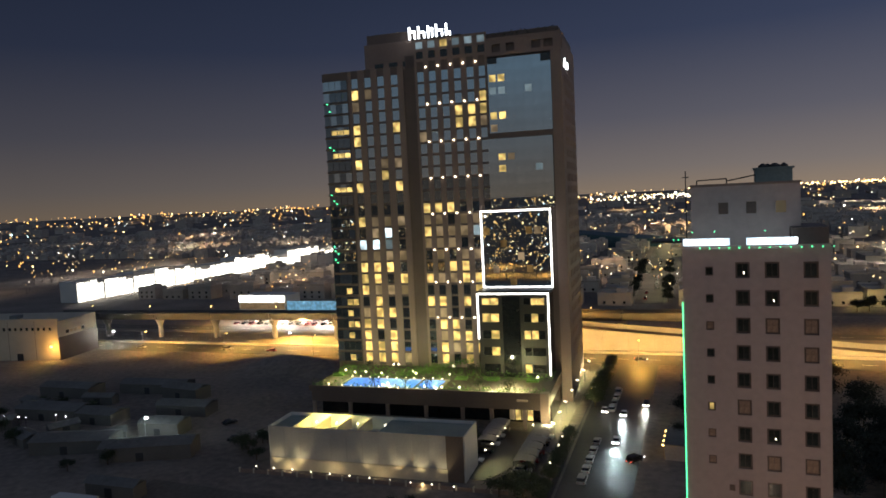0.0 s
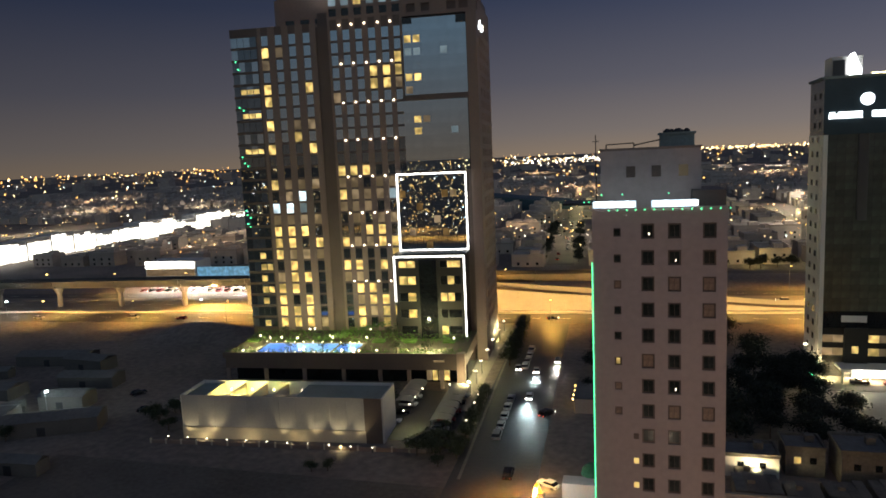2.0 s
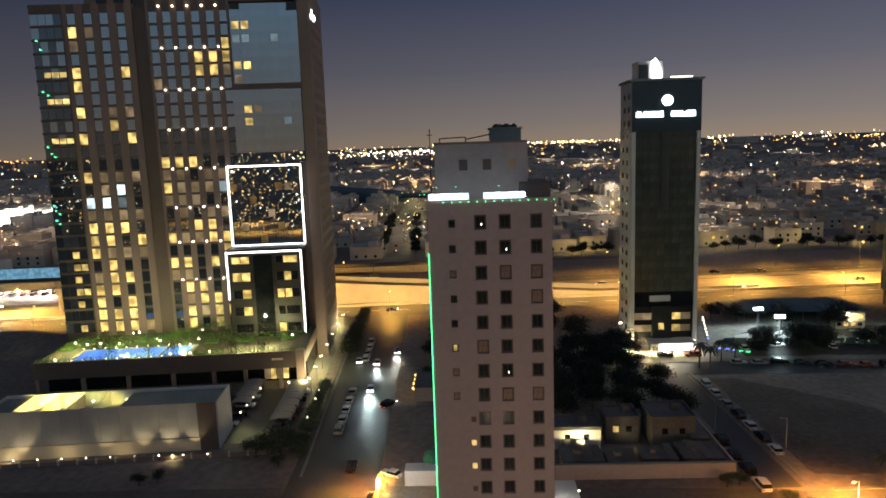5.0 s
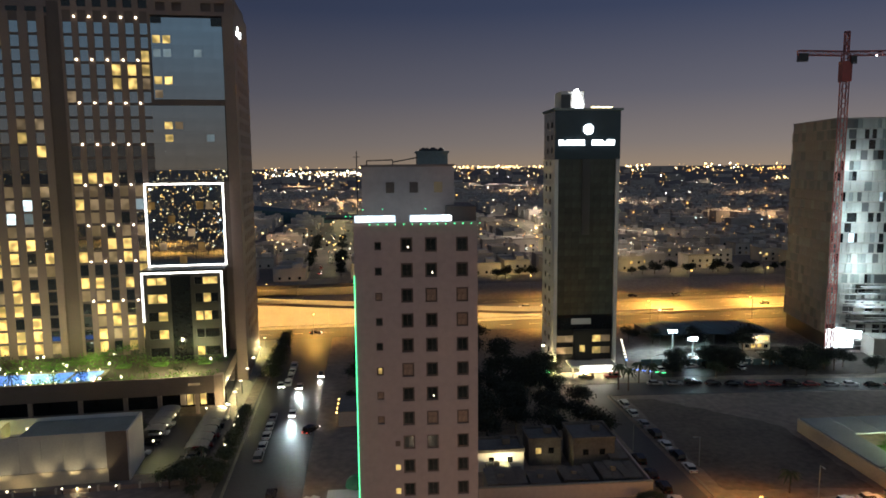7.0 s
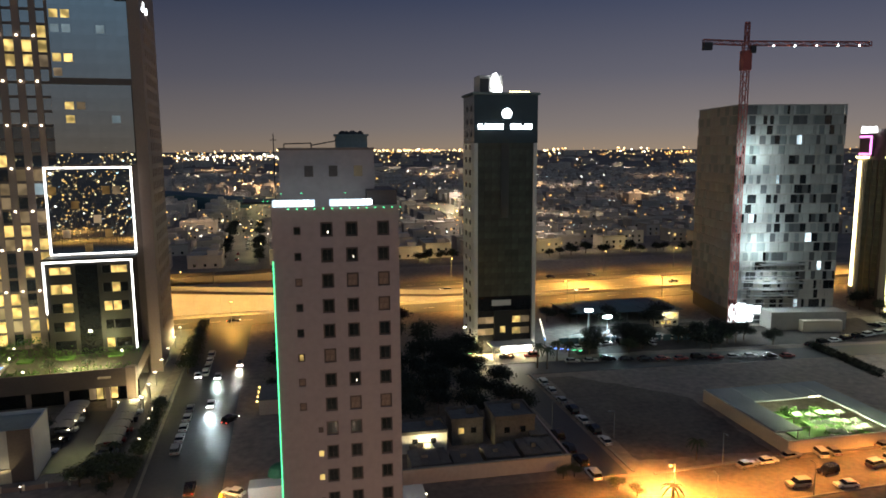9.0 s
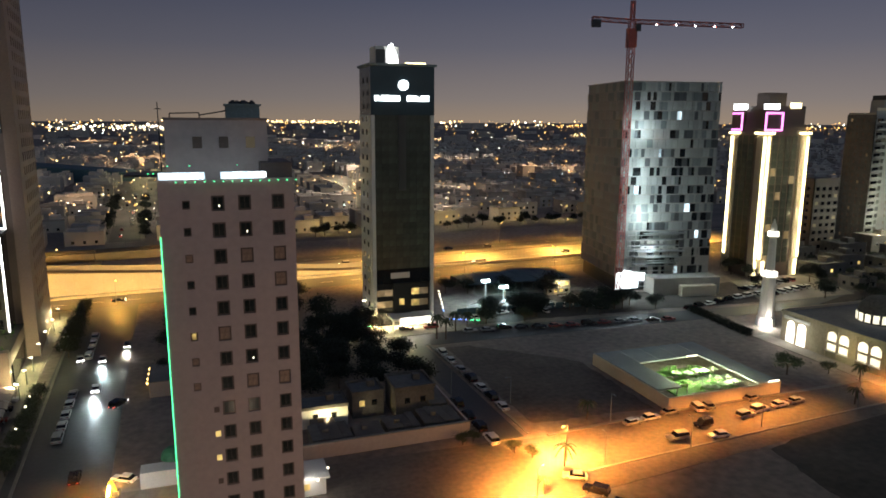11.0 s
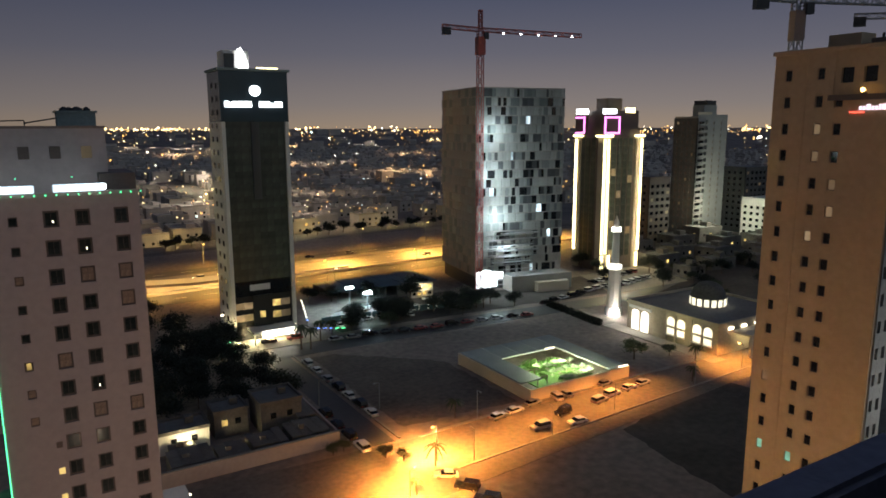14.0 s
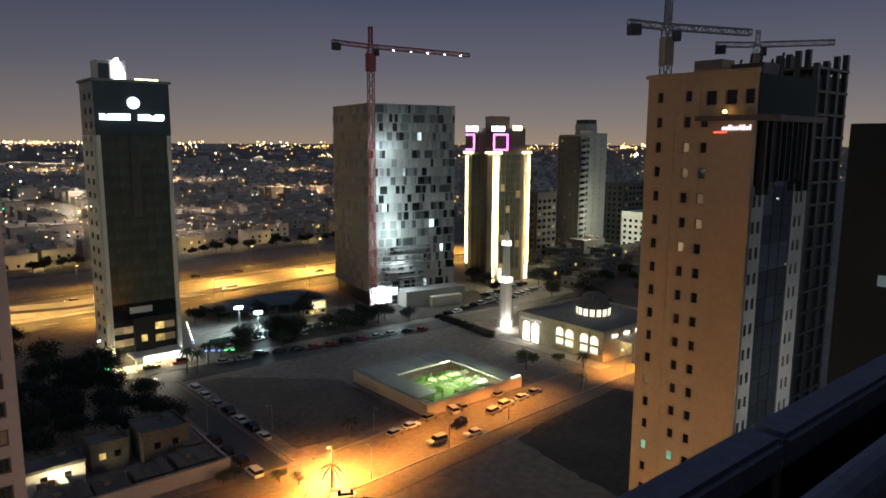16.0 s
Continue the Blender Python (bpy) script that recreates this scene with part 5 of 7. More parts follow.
# ---- viaduct ----
def viaduct():
    t = thing("metro_viaduct", "long concrete metro viaduct on flared piers over the highway", "viaduct", -174, 284, 0, 6)
    for k in range(-5, 6):
        x = 33.5 * k
        bm = bmesh.new()
        box(bm, x + 0.1, x + 33.3, -4.6, 4.6, 11.2, 12.2)
        box(bm, x + 0.1, x + 33.3, -2.4, 2.4, 9.6, 11.2)
        box(bm, x + 0.1, x + 33.3, -4.8, -4.45, 12.2, 13.4)
        box(bm, x + 0.1, x + 33.3, 4.45, 4.8, 12.2, 13.4)
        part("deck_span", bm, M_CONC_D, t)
        bm = bmesh.new()
        prism(bm, x, 0, 0, 6.5, 1.25, 1.25, 12)
        prism(bm, x, 0, 6.5, 9.6, 1.25, 2.7, 12)
        part("pier", bm, M_CONC_L, t)


viaduct()


# ---- mosque ----
def arch_pane(bm, y, z0, w, hh, x):
    """A round-headed pane facing west."""
    n = 10
    pts = [(y + w / 2, z0), (y - w / 2, z0)] + [(y - w / 2 * math.cos(math.pi * k / n), z0 + hh - w / 2 + w / 2 * math.sin(math.pi * k / n)) for k in range(n + 1)]
    a, b = [bm.verts.new((x, p, q)) for p, q in pts], [bm.verts.new((x + 0.2, p, q)) for p, q in pts]
    bm.faces.new(a)
    bm.faces.new(b[::-1])
    for i in range(len(pts)):
        bm.faces.new((a[i], b[i], b[(i + 1) % len(pts)], a[(i + 1) % len(pts)]))


def mosque():
    t = thing("mosque", "cream stone mosque with glowing arched windows and a small dome", "mosque")
    boxpart("hall", (164, 198, 120.5, 155, 0, 8.6), M_CREAMD, t)
    bm = bmesh.new()
    for d in ((163.7, 198.3, 120.2, 120.8), (163.7, 198.3, 154.7, 155.3), (163.7, 164.3, 120.8, 154.7), (197.7, 198.3, 120.8, 154.7)):
        box(bm, *d, 8.6, 9.5)
    part("parapet", bm, M_CREAMD, t)
    boxpart("roof", (164.3, 197.7, 120.8, 154.7, 8.6, 8.75), M_ROOF, t)
    for y in (137.2, 133.4, 127.6, 123.8):
        bm = bmesh.new()
        arch_pane(bm, y, 4.9, 2.9, 2.7, 163.82)
        part("arched_window", bm, E_ARCH, t)
        boxpart("lower_window", (163.82, 164.02, y - 1.3, y + 1.3, 2.3, 4.1), E_ARCH, t)
        boxpart("sill", (163.5, 164.0, y - 1.6, y + 1.6, 1.9, 2.15), M_WHITE, t)
        boxpart("pilaster", (163.5, 164.0, y + 1.7, y + 2.1, 0, 8.6), M_CREAMD, t)
    for y in (151.5, 147.5):
        bm = bmesh.new()
        arch_pane(bm, y, 0.3, 2.7, 6.4, 163.75)
        part("portal_arch", bm, E_SHOP, t, "brightly lit entrance arch")
    boxpart("portal_frame", (163.6, 164.0, 144.9, 154.0, 7.2, 8.0), M_WHITE, t)
    bm = bmesh.new()
    prism(bm, 182, 138.3, 8.7, 12.0, 5.6, 5.6, 16)
    part("drum", bm, M_VILLA, t)
    for k in range(16):
        a = 6.2832 * (k + 0.5) / 16
        m = Matrix.Translation((182, 138.3, 10.3)) @ Matrix.Rotation(a + radians(90), 4, "Z") @ Matrix.Translation((0, -5.56, 0))
        pane(t, 1.5, 2.3, E_ARCH, m, "drum_window", 0.1)
    bm = bmesh.new()
    bmesh.ops.create_uvsphere(bm, u_segments=20, v_segments=12, radius=5.2, matrix=Matrix.Translation((182, 138.3, 12.0)) @ Matrix.Diagonal((1, 1, 0.85, 1)))
    bmesh.ops.delete(bm, geom=[v for v in bm.verts if v.co.z < 11.6], context="VERTS")
    part("dome", bm, M_VILLA, t)
    boxpart("finial", (181.9, 182.1, 138.2, 138.4, 16.3, 18.2), M_DARKST, t)
    boxpart("south_porch", (170, 196, 114, 120.2, 6.2, 6.8), M_CREAM, t)
    for x in (171, 177, 183, 189, 195):
        boxpart("porch_column", (x - 0.4, x + 0.4, 114.3, 115.1, 0, 6.2), M_CREAM, t)
    for x in (168, 174, 180):
        boxpart("eave_light", (x, x + 2.2, 120.0, 120.2, 7.2, 7.9), E_BULB, t)
    m = thing("minaret", "tapering floodlit stone minaret with lit galleries", "minaret", 170.7, 168.0, 0)
    bm = bmesh.new()
    prism(bm, 0, 0, 0, 3, 3.0, 2.8, 8)
    prism(bm, 0, 0, 3, 16, 2.4, 1.9, 8)
    part("shaft", bm, M_WHITE, m)
    bm = bmesh.new()
    prism(bm, 0, 0, 18.3, 29, 1.35, 1.1, 8)
    part("upper_shaft", bm, M_WHITE, m)
    for z, r in ((16, 2.9), (29, 2.0)):
        bm = bmesh.new()
        prism(bm, 0, 0, z, z + 0.5, r * 0.7, r, 12)
        part("gallery", bm, M_WHITE, m)
        bm = bmesh.new()
        prism(bm, 0, 0, z + 0.5, z + 1.9, r * 0.82, r * 0.82, 12)
        part("gallery_light", bm, E_SHOP, m, "glowing gallery lights")
    bm = bmesh.new()
    prism(bm, 0, 0, 30.9, 32.5, 1.0, 0.9, 8)
    prism(bm, 0, 0, 32.5, 35, 0.9, 0.05, 8)
    part("spire", bm, M_WHITE, m)
    h = thing("hedge", "dark clipped hedge by the mosque car park", "hedge")
    bm = bmesh.new()
    rnd = random.Random(31)
    for k in range(4200):
        y = rnd.uniform(160, 190)
        x, z, s = 157.2 + (y - 161) * 0.07 + rnd.uniform(-1, 1), rnd.uniform(0.0, 2.3), 0.34
        bm.faces.new([bm.verts.new((x + rnd.uniform(-s, s), y + rnd.uniform(-s, s), max(0, z + rnd.uniform(-s, s)))) for _ in range(3)])
    part("leaves", bm, M_LEAFD, h)


mosque()


# ---- walled garden restaurant ----
def garden_court():
    t = thing("garden_court", "low walled court with a floodlit green garden", "building")
    for d in ((97.8, 130.4, 121.8, 122.2), (97.8, 130.4, 153.6, 154.0), (97.8, 98.2, 122.2, 153.6), (130.0, 130.4, 122.2, 153.6)):
        boxpart("wall", (*d, 0, 3.1), M_CREAM, t)
    for d in ((98.2, 105.0, 126.5, 153.6), (105.0, 130.0, 143.6, 153.6), (124.0, 130.0, 122.2, 143.6)):
        boxpart("roof", (*d, 2.95, 3.3), M_ROOFL, t)
    for k in range(5):
        boxpart("roof_seam", (99.2 + 6.2 * k, 99.28 + 6.2 * k, 144.0, 153.4, 3.3, 3.36), M_METAL, t)
    boxpart("lawn", (105.2, 123.8, 122.4, 143.4, 0.0, 0.3), M_LAWN, t)
    boxpart("terrace", (98.3, 105.1, 122.3, 126.4, 0.0, 0.34), M_PAVE, t)
    rnd = random.Random(12)
    for x, y in ((107, 123.4), (107, 128.6), (107, 133.8), (112.4, 123.4)):
        boxpart("pergola_beam", (x - 1.6, x + 1.6, y - 0.12, y + 0.12, 2.5, 2.7), M_FRAME, t)
        for q in (-1.5, 1.5):
            boxpart("pergola_post", (x + q - 0.08, x + q + 0.08, y - 0.08, y + 0.08, 0.3, 2.5), M_FRAME, t)
    for k in range(30):
        x, y = (rnd.uniform(106, 123), rnd.uniform(139.5, 142.8)) if k < 12 else (rnd.uniform(106, 123), rnd.uniform(123, 140))
        bm = bmesh.new()
        for _ in range(70):
            q, r = 0.3, rnd.uniform(0.1, 1.1)
            a, z = rnd.uniform(0, 6.28), rnd.uniform(0.3, 1.7 if k < 12 else 1.0)
            c = Vector((x + r * math.cos(a), y + r * math.sin(a), z))
            bm.faces.new([bm.verts.new(c + Vector((rnd.uniform(-q, q), rnd.uniform(-q, q), rnd.uniform(-q, q)))) for _ in range(3)])
        part("shrub", bm, M_LAWN, t)
    for k in range(15):
        x, y = 112.5 + 2.6 * (k % 5) + rnd.uniform(-0.6, 0.6), 127 + 4.6 * (k // 5) + rnd.uniform(-1, 1)
        bm = bmesh.new()
        prism(bm, x, y, 2.1, 2.7, 1.35, 0.1, 8)
        prism(bm, x, y, 0.3, 2.1, 0.05, 0.05, 5)
        part("parasol", bm, M_CLOTH, t)
        boxpart("garden_table", (x - 0.5, x + 0.5, y - 0.5, y + 0.5, 0.95, 1.02), M_FRAME, t)
    for x, y in ((121.5, 143.3), (128.4, 122.0)):
        boxpart("garden_floodlight", (x - 1.6, x + 1.6, y - 0.1, y + 0.1, 3.32, 3.5), E_BULB, t, "long warm floodlight")


garden_court()


# ---- villa compound, guard house ----
def villas():
    w = thing("compound_wall", "long pinkish rendered compound wall", "wall")
    boxpart("wall", (16, 50.5, 125.2, 125.6, 0, 3.0), M_PINK, w)
    boxpart("wall", (50.1, 50.5, 125.6, 152, 0, 3.0), M_PINK, w)
    boxpart("coping", (15.9, 50.6, 125.05, 125.75, 3.0, 3.2), M_KERB, w)
    rnd = random.Random(15)
    for x, y, a, b, z, lab in ((17.5, 139, 10, 7, 4.2, "low white villa with a floodlit wall"), (29, 141, 7, 7, 5.5, "low grey villa with one lit window"), (38, 138, 9, 9, 6.5, "flat-roofed two storey villa with pale parapet")):
        v = thing("villa", lab, "house", x, y, 0, group="villas")
        boxpart("wall", (0, a, 0, b, 0, z), M_WHITE if z == 4.2 else M_VILLA, v)
        bm = bmesh.new()
        for d in ((-0.2, a + 0.2, -0.2, 0.15), (-0.2, a + 0.2, b - 0.15, b + 0.2), (-0.2, 0.15, 0.15, b - 0.15), (a - 0.15, a + 0.2, 0.15, b - 0.15)):
            box(bm, *d, z, z + 0.7)
        part("parapet", bm, M_VILLA, v)
        boxpart("roof", (0.15, a - 0.15, 0.15, b - 0.15, z, z + 0.1), M_ROOF, v)
        for k in range(2):
            pane(v, 1.2, 1.3, E_ROOM if (k, z) == (0, 5.5) else M_GLASSK, Matrix.Translation((a * (0.3 + 0.4 * k), -0.05, z * 0.6)), "window")
        boxpart("roof_tank", (a * 0.6, a * 0.6 + 1.6, b * 0.5, b * 0.5 + 1.6, z + 0.1, z + 1.5), M_VILLA, v)
    g = thing("guard_house", "small white lit guard house with a canopy", "hut", 12.5, 112, 0)
    boxpart("wall", (0, 5.5, 0, 6, 0, 3.2), M_WHITE, g)
    boxpart("roof", (-0.5, 6.2, -0.5, 6.5, 3.2, 3.5), M_WHITE, g)
    pane(g, 1.4, 1.2, E_ROOM, Matrix.Translation((2.0, -0.05, 1.8)), "window")
    b = bulb_mesh(0.22, E_BULB)
    for x, y in ((1, -0.7), (4, -0.7), (6.4, 3), (4.6, 6.6)):
        o = new("eave_lamp", b)
        o.parent, o.location = g, (x, y, 3.25)
    k = thing("kiosk", "small white kiosk with a green domed awning", "kiosk", -13, 124, 0)
    boxpart("wall", (0, 7, 0, 3.5, 0, 3), M_WHITE, k)
    bm = bmesh.new()
    bmesh.ops.create_uvsphere(bm, u_segments=14, v_segments=8, radius=2.2, matrix=Matrix.Translation((5.4, 5, 3.0)))
    bmesh.ops.delete(bm, geom=[v for v in bm.verts if v.co.z < 2.9], context="VERTS")
    part("awning", bm, mat("green_awning", (0.03, 0.16, 0.08), 0.6), k)
    boxpart("awning_post", (5.3, 5.5, 4.9, 5.1, 0, 5), M_DARKST, k)
    s = thing("roadside_shop", "low roadside shop with orange lamps", "shop", -14, 168, 0)
    boxpart("wall", (0, 8, 0, 12, 0, 3.8), M_HOUSE, s)
    boxpart("roof", (-0.3, 8.3, -0.3, 12.3, 3.8, 4.0), M_ROOF, s)
    bs = bulb_mesh(0.3, E_SOD)
    for y in (1, 4, 7.5, 11):
        o = new("shop_lamp", bs)
        o.parent, o.location = s, (-0.45, y, 3.3)
    boxpart("shop_front", (-0.08, 0.0, 5, 9, 0.4, 2.6), E_ROOM, s)


villas()


def sheet_sheds():
    """Low sheds with loose tilted sheet roofs behind the compound wall."""
    rnd = random.Random(33)
    for x, y, a, b, z in ((18, 127.0, 8, 6.5, 2.9), (26.6, 127.0, 6, 5.5, 2.5), (33.4, 127.2, 7, 6.5, 2.8), (41.2, 127.0, 8, 7.5, 3.0), (19, 134.2, 5, 3.6, 2.4), (45.5, 136, 4, 9, 3.1)):
        s = thing("sheet_shed", "low shed under loose tilted roof sheets behind a wall", "shed", x, y, 0, rnd.uniform(-2, 2), group="compound sheds")
        boxpart("wall", (0, a, 0, b, 0, z), M_VILLA, s)
        n = int(a // 1.6)
        for k in range(n):
            w = a / n
            m = pose(w * (k + 0.5), b / 2, z + 0.12 + rnd.uniform(0, 0.18), rnd.uniform(-5, 3), rnd.uniform(-4, 4), rnd.uniform(-3, 3))
            boxpart("roof_sheet", (-w * 0.49, w * 0.49, -b / 2 - 0.3, b / 2 + 0.3, -0.03, 0.03), rnd.choice((M_VILLA, M_ROOF, M_CONC_D, M_VILLA)), s, m=m)
        boxpart("roof_crate", (a * 0.3, a * 0.3 + rnd.uniform(0.6, 1.4), b * 0.4, b * 0.4 + 0.9, z + 0.2, z + rnd.uniform(0.8, 1.3)), M_CONC_D, s)


sheet_sheds()


def construction_yard():
    t = thing("site_shed", "wide dark open shed with a blue-black sheet roof", "shed", 93, 232, 0)
    for k in range(9):
        m = pose(2.5 + 5.0 * k, 11.5, 4.0, -2.0 + (k % 3), 0.6 * (k % 2), 0)
        boxpart("roof_sheet", (-2.45, 2.45, -10.5, 11.5, -0.06, 0.06), M_HOARD, t, m=m)
        for y in (2.0, 21.0):
            boxpart("post", (2.4 + 5.0 * k, 2.6 + 5.0 * k, y, y + 0.2, 0, 3.8), M_METAL, t)
    boxpart("back_wall", (0, 45, 21.4, 21.7, 0, 3.7), M_CONC_D, t)
    h = thing("site_office", "two-storey cream site cabin with warm lit windows", "cabin", 121.6, 225.2, 0, -4)
    for z in (0.1, 2.8):
        boxpart("cabin_box", (0, 9.4, 0, 3.0, z, z + 2.6), M_CREAM, h)
        for k in range(4):
            pane(h, 1.3, 1.1, E_ROOM if (k + int(z)) % 3 else M_GLASSK, Matrix.Translation((1.4 + 2.2 * k, -0.05, z + 1.5)), "window")
    boxpart("gallery", (0, 9.4, -1.1, -0.02, 2.66, 2.78), M_METAL, h)
    for k in range(6):
        boxpart("gallery_post", (0.1 + 1.82 * k, 0.18 + 1.82 * k, -1.1, -1.02, 0, 3.8), M_METAL, h)
    rnd = random.Random(71)
    for x, y, r, z in ((104, 219, 5.5, 2.0), (112, 222, 4.5, 1.6), (108, 213, 6.0, 1.8), (117, 214, 4.0, 1.3), (90, 218, 4.0, 1.2)):
        bm = bmesh.new()
        rings = []
        for j in range(5):
            q = r * (1 - j / 4.3)
            rings.append([bm.verts.new((q * math.cos(6.2832 * i / 14) * (1 + 0.2 * noise.noise((i, j, x))), 0.8 * q * math.sin(6.2832 * i / 14) * (1 + 0.2 * noise.noise((i, j, y))), -0.1 + z * (1 - (1 - j / 4) ** 1.6))) for i in range(14)])
        for a, b in zip(rings, rings[1:]):
            for i in range(14):
                bm.faces.new((a[i], a[(i + 1) % 14], b[(i + 1) % 14], b[i]))
        bm.faces.new(rings[-1])
        o = solid("rubble_heap", bm, M_CONC, "floodlit heap of pale rubble on the yard", "heap", kind="", group="rubble heaps")
        o.location = (x, y, 0.05)
    for k in range(12):
        o = thing("timber_stack", "dark stack of building timber on the yard", "stack", rnd.uniform(84, 136), rnd.uniform(208, 224), 0.05, rnd.uniform(0, 180), group="timber stacks")
        n = rnd.choice((3, 4, 5))
        for j in range(n):
            boxpart("board", (-2.0, 2.0, -0.8 + 0.4 * j, -0.45 + 0.4 * j, 0, rnd.uniform(0.3, 1.0)), rnd.choice((M_BARK, M_CONC_D, M_METAL)), o)
    f = thing("site_fence", "long sheet-metal fence round the yard", "fence", 80, 211, 0)
    for k in range(16):
        boxpart("panel", (3.6 * k, 3.55 * k + 3.4, -0.3 * k, -0.3 * k + 0.06, 0, 2.1), M_HOARD, f)


construction_yard()


def low_houses():
    """Dim low houses between the mosque, the neon tower and the far towers."""
    rnd = random.Random(83)
    for x, y, a, b, z in ((243, 214, 16, 11, 5.5), (264, 222, 14, 12, 6.5), (284, 214, 18, 12, 5.0), (306, 226, 14, 11, 7.0), (262, 198, 15, 10, 4.6), (285, 192, 16, 12, 5.2), (310, 204, 14, 12, 6.0), (240, 192, 10, 9, 4.4), (318, 250, 18, 12, 8.0), (290, 244, 16, 12, 6.5), (262, 244, 14, 12, 6.0), (330, 222, 14, 12, 6.5)):
        v = thing("house", "dim flat-roofed low house behind the mosque", "house", x, y, 0, rnd.uniform(-6, 6), group="houses behind the mosque")
        boxpart("wall", (0, a, 0, b, 0, z), M_VILLA, v)
        boxpart("roof", (0.2, a - 0.2, 0.2, b - 0.2, z, z + 0.08), M_ROOF, v)
        for d in ((-0.1, a + 0.1, -0.1, 0.2), (-0.1, a + 0.1, b - 0.2, b + 0.1), (-0.1, 0.2, 0.2, b - 0.2), (a - 0.2, a + 0.1, 0.2, b - 0.2)):
            boxpart("parapet", (*d, z, z + 0.8), M_VILLA, v)
        boxpart("stair_room", (a * 0.6, a * 0.85, b * 0.4, b * 0.8, z, z + 2.3), M_VILLA, v)
        for k in range(3):
            pane(v, 1.3, 1.4, E_ROOM if rnd.random() < 0.22 else M_GLASSK, Matrix.Translation((a * (0.2 + 0.3 * k), -0.05, z * 0.55)), "window")
        for k in range(2):
            pane(v, 1.3, 1.4, E_ROOM if rnd.random() < 0.15 else M_GLASSK, left_face(b) @ Matrix.Translation((b * (0.3 + 0.4 * k), -0.05, z * 0.55)), "window")
    hall = thing("large_hall", "huge dark hall with a sloping sheet roof in the district", "hall", -166, 800, 0, 2)
    bm = bmesh.new()
    vs = box(bm, 0, 100, 0, 60, 0, 18)
    for v in vs:
        if v.co.z > 1 and v.co.x > 50:
            v.co.z = 8
    part("body", bm, M_HOARD, hall)
    boxpart("eave", (-1, 1, -1, 61, 18, 18.6), M_DARKST, hall)


low_houses()


def excavator():
    t = thing("excavator", "yellow tracked excavator beside the street", "excavator", -17.6, 114, 0, 80)
    ye = mat("machine_yellow", (0.6, 0.34, 0.03), 0.5, var=0.2)
    for y in (-1.5, 0.9):
        boxpart("track", (-2, 2, y, y + 0.6, 0, 0.9), M_TYRE, t)
    boxpart("body", (-2.2, 1.2, -1.3, 1.3, 1.0, 2.3), ye, t)
    boxpart("cab", (-0.2, 1.4, 0.2, 1.3, 2.3, 3.5), M_GLASSK, t)
    bm = bmesh.new()
    bar(bm, (1.2, 0, 2), (4.2, 0, 5.4), 0.3)
    part("boom", bm, ye, t)
    bm = bmesh.new()
    bar(bm, (4.2, 0, 5.4), (6.3, 0, 2.6), 0.22)
    part("arm", bm, ye, t)
    boxpart("bucket", (5.8, 7.0, -0.6, 0.6, 1.6, 2.7), M_DARKST, t)


excavator()


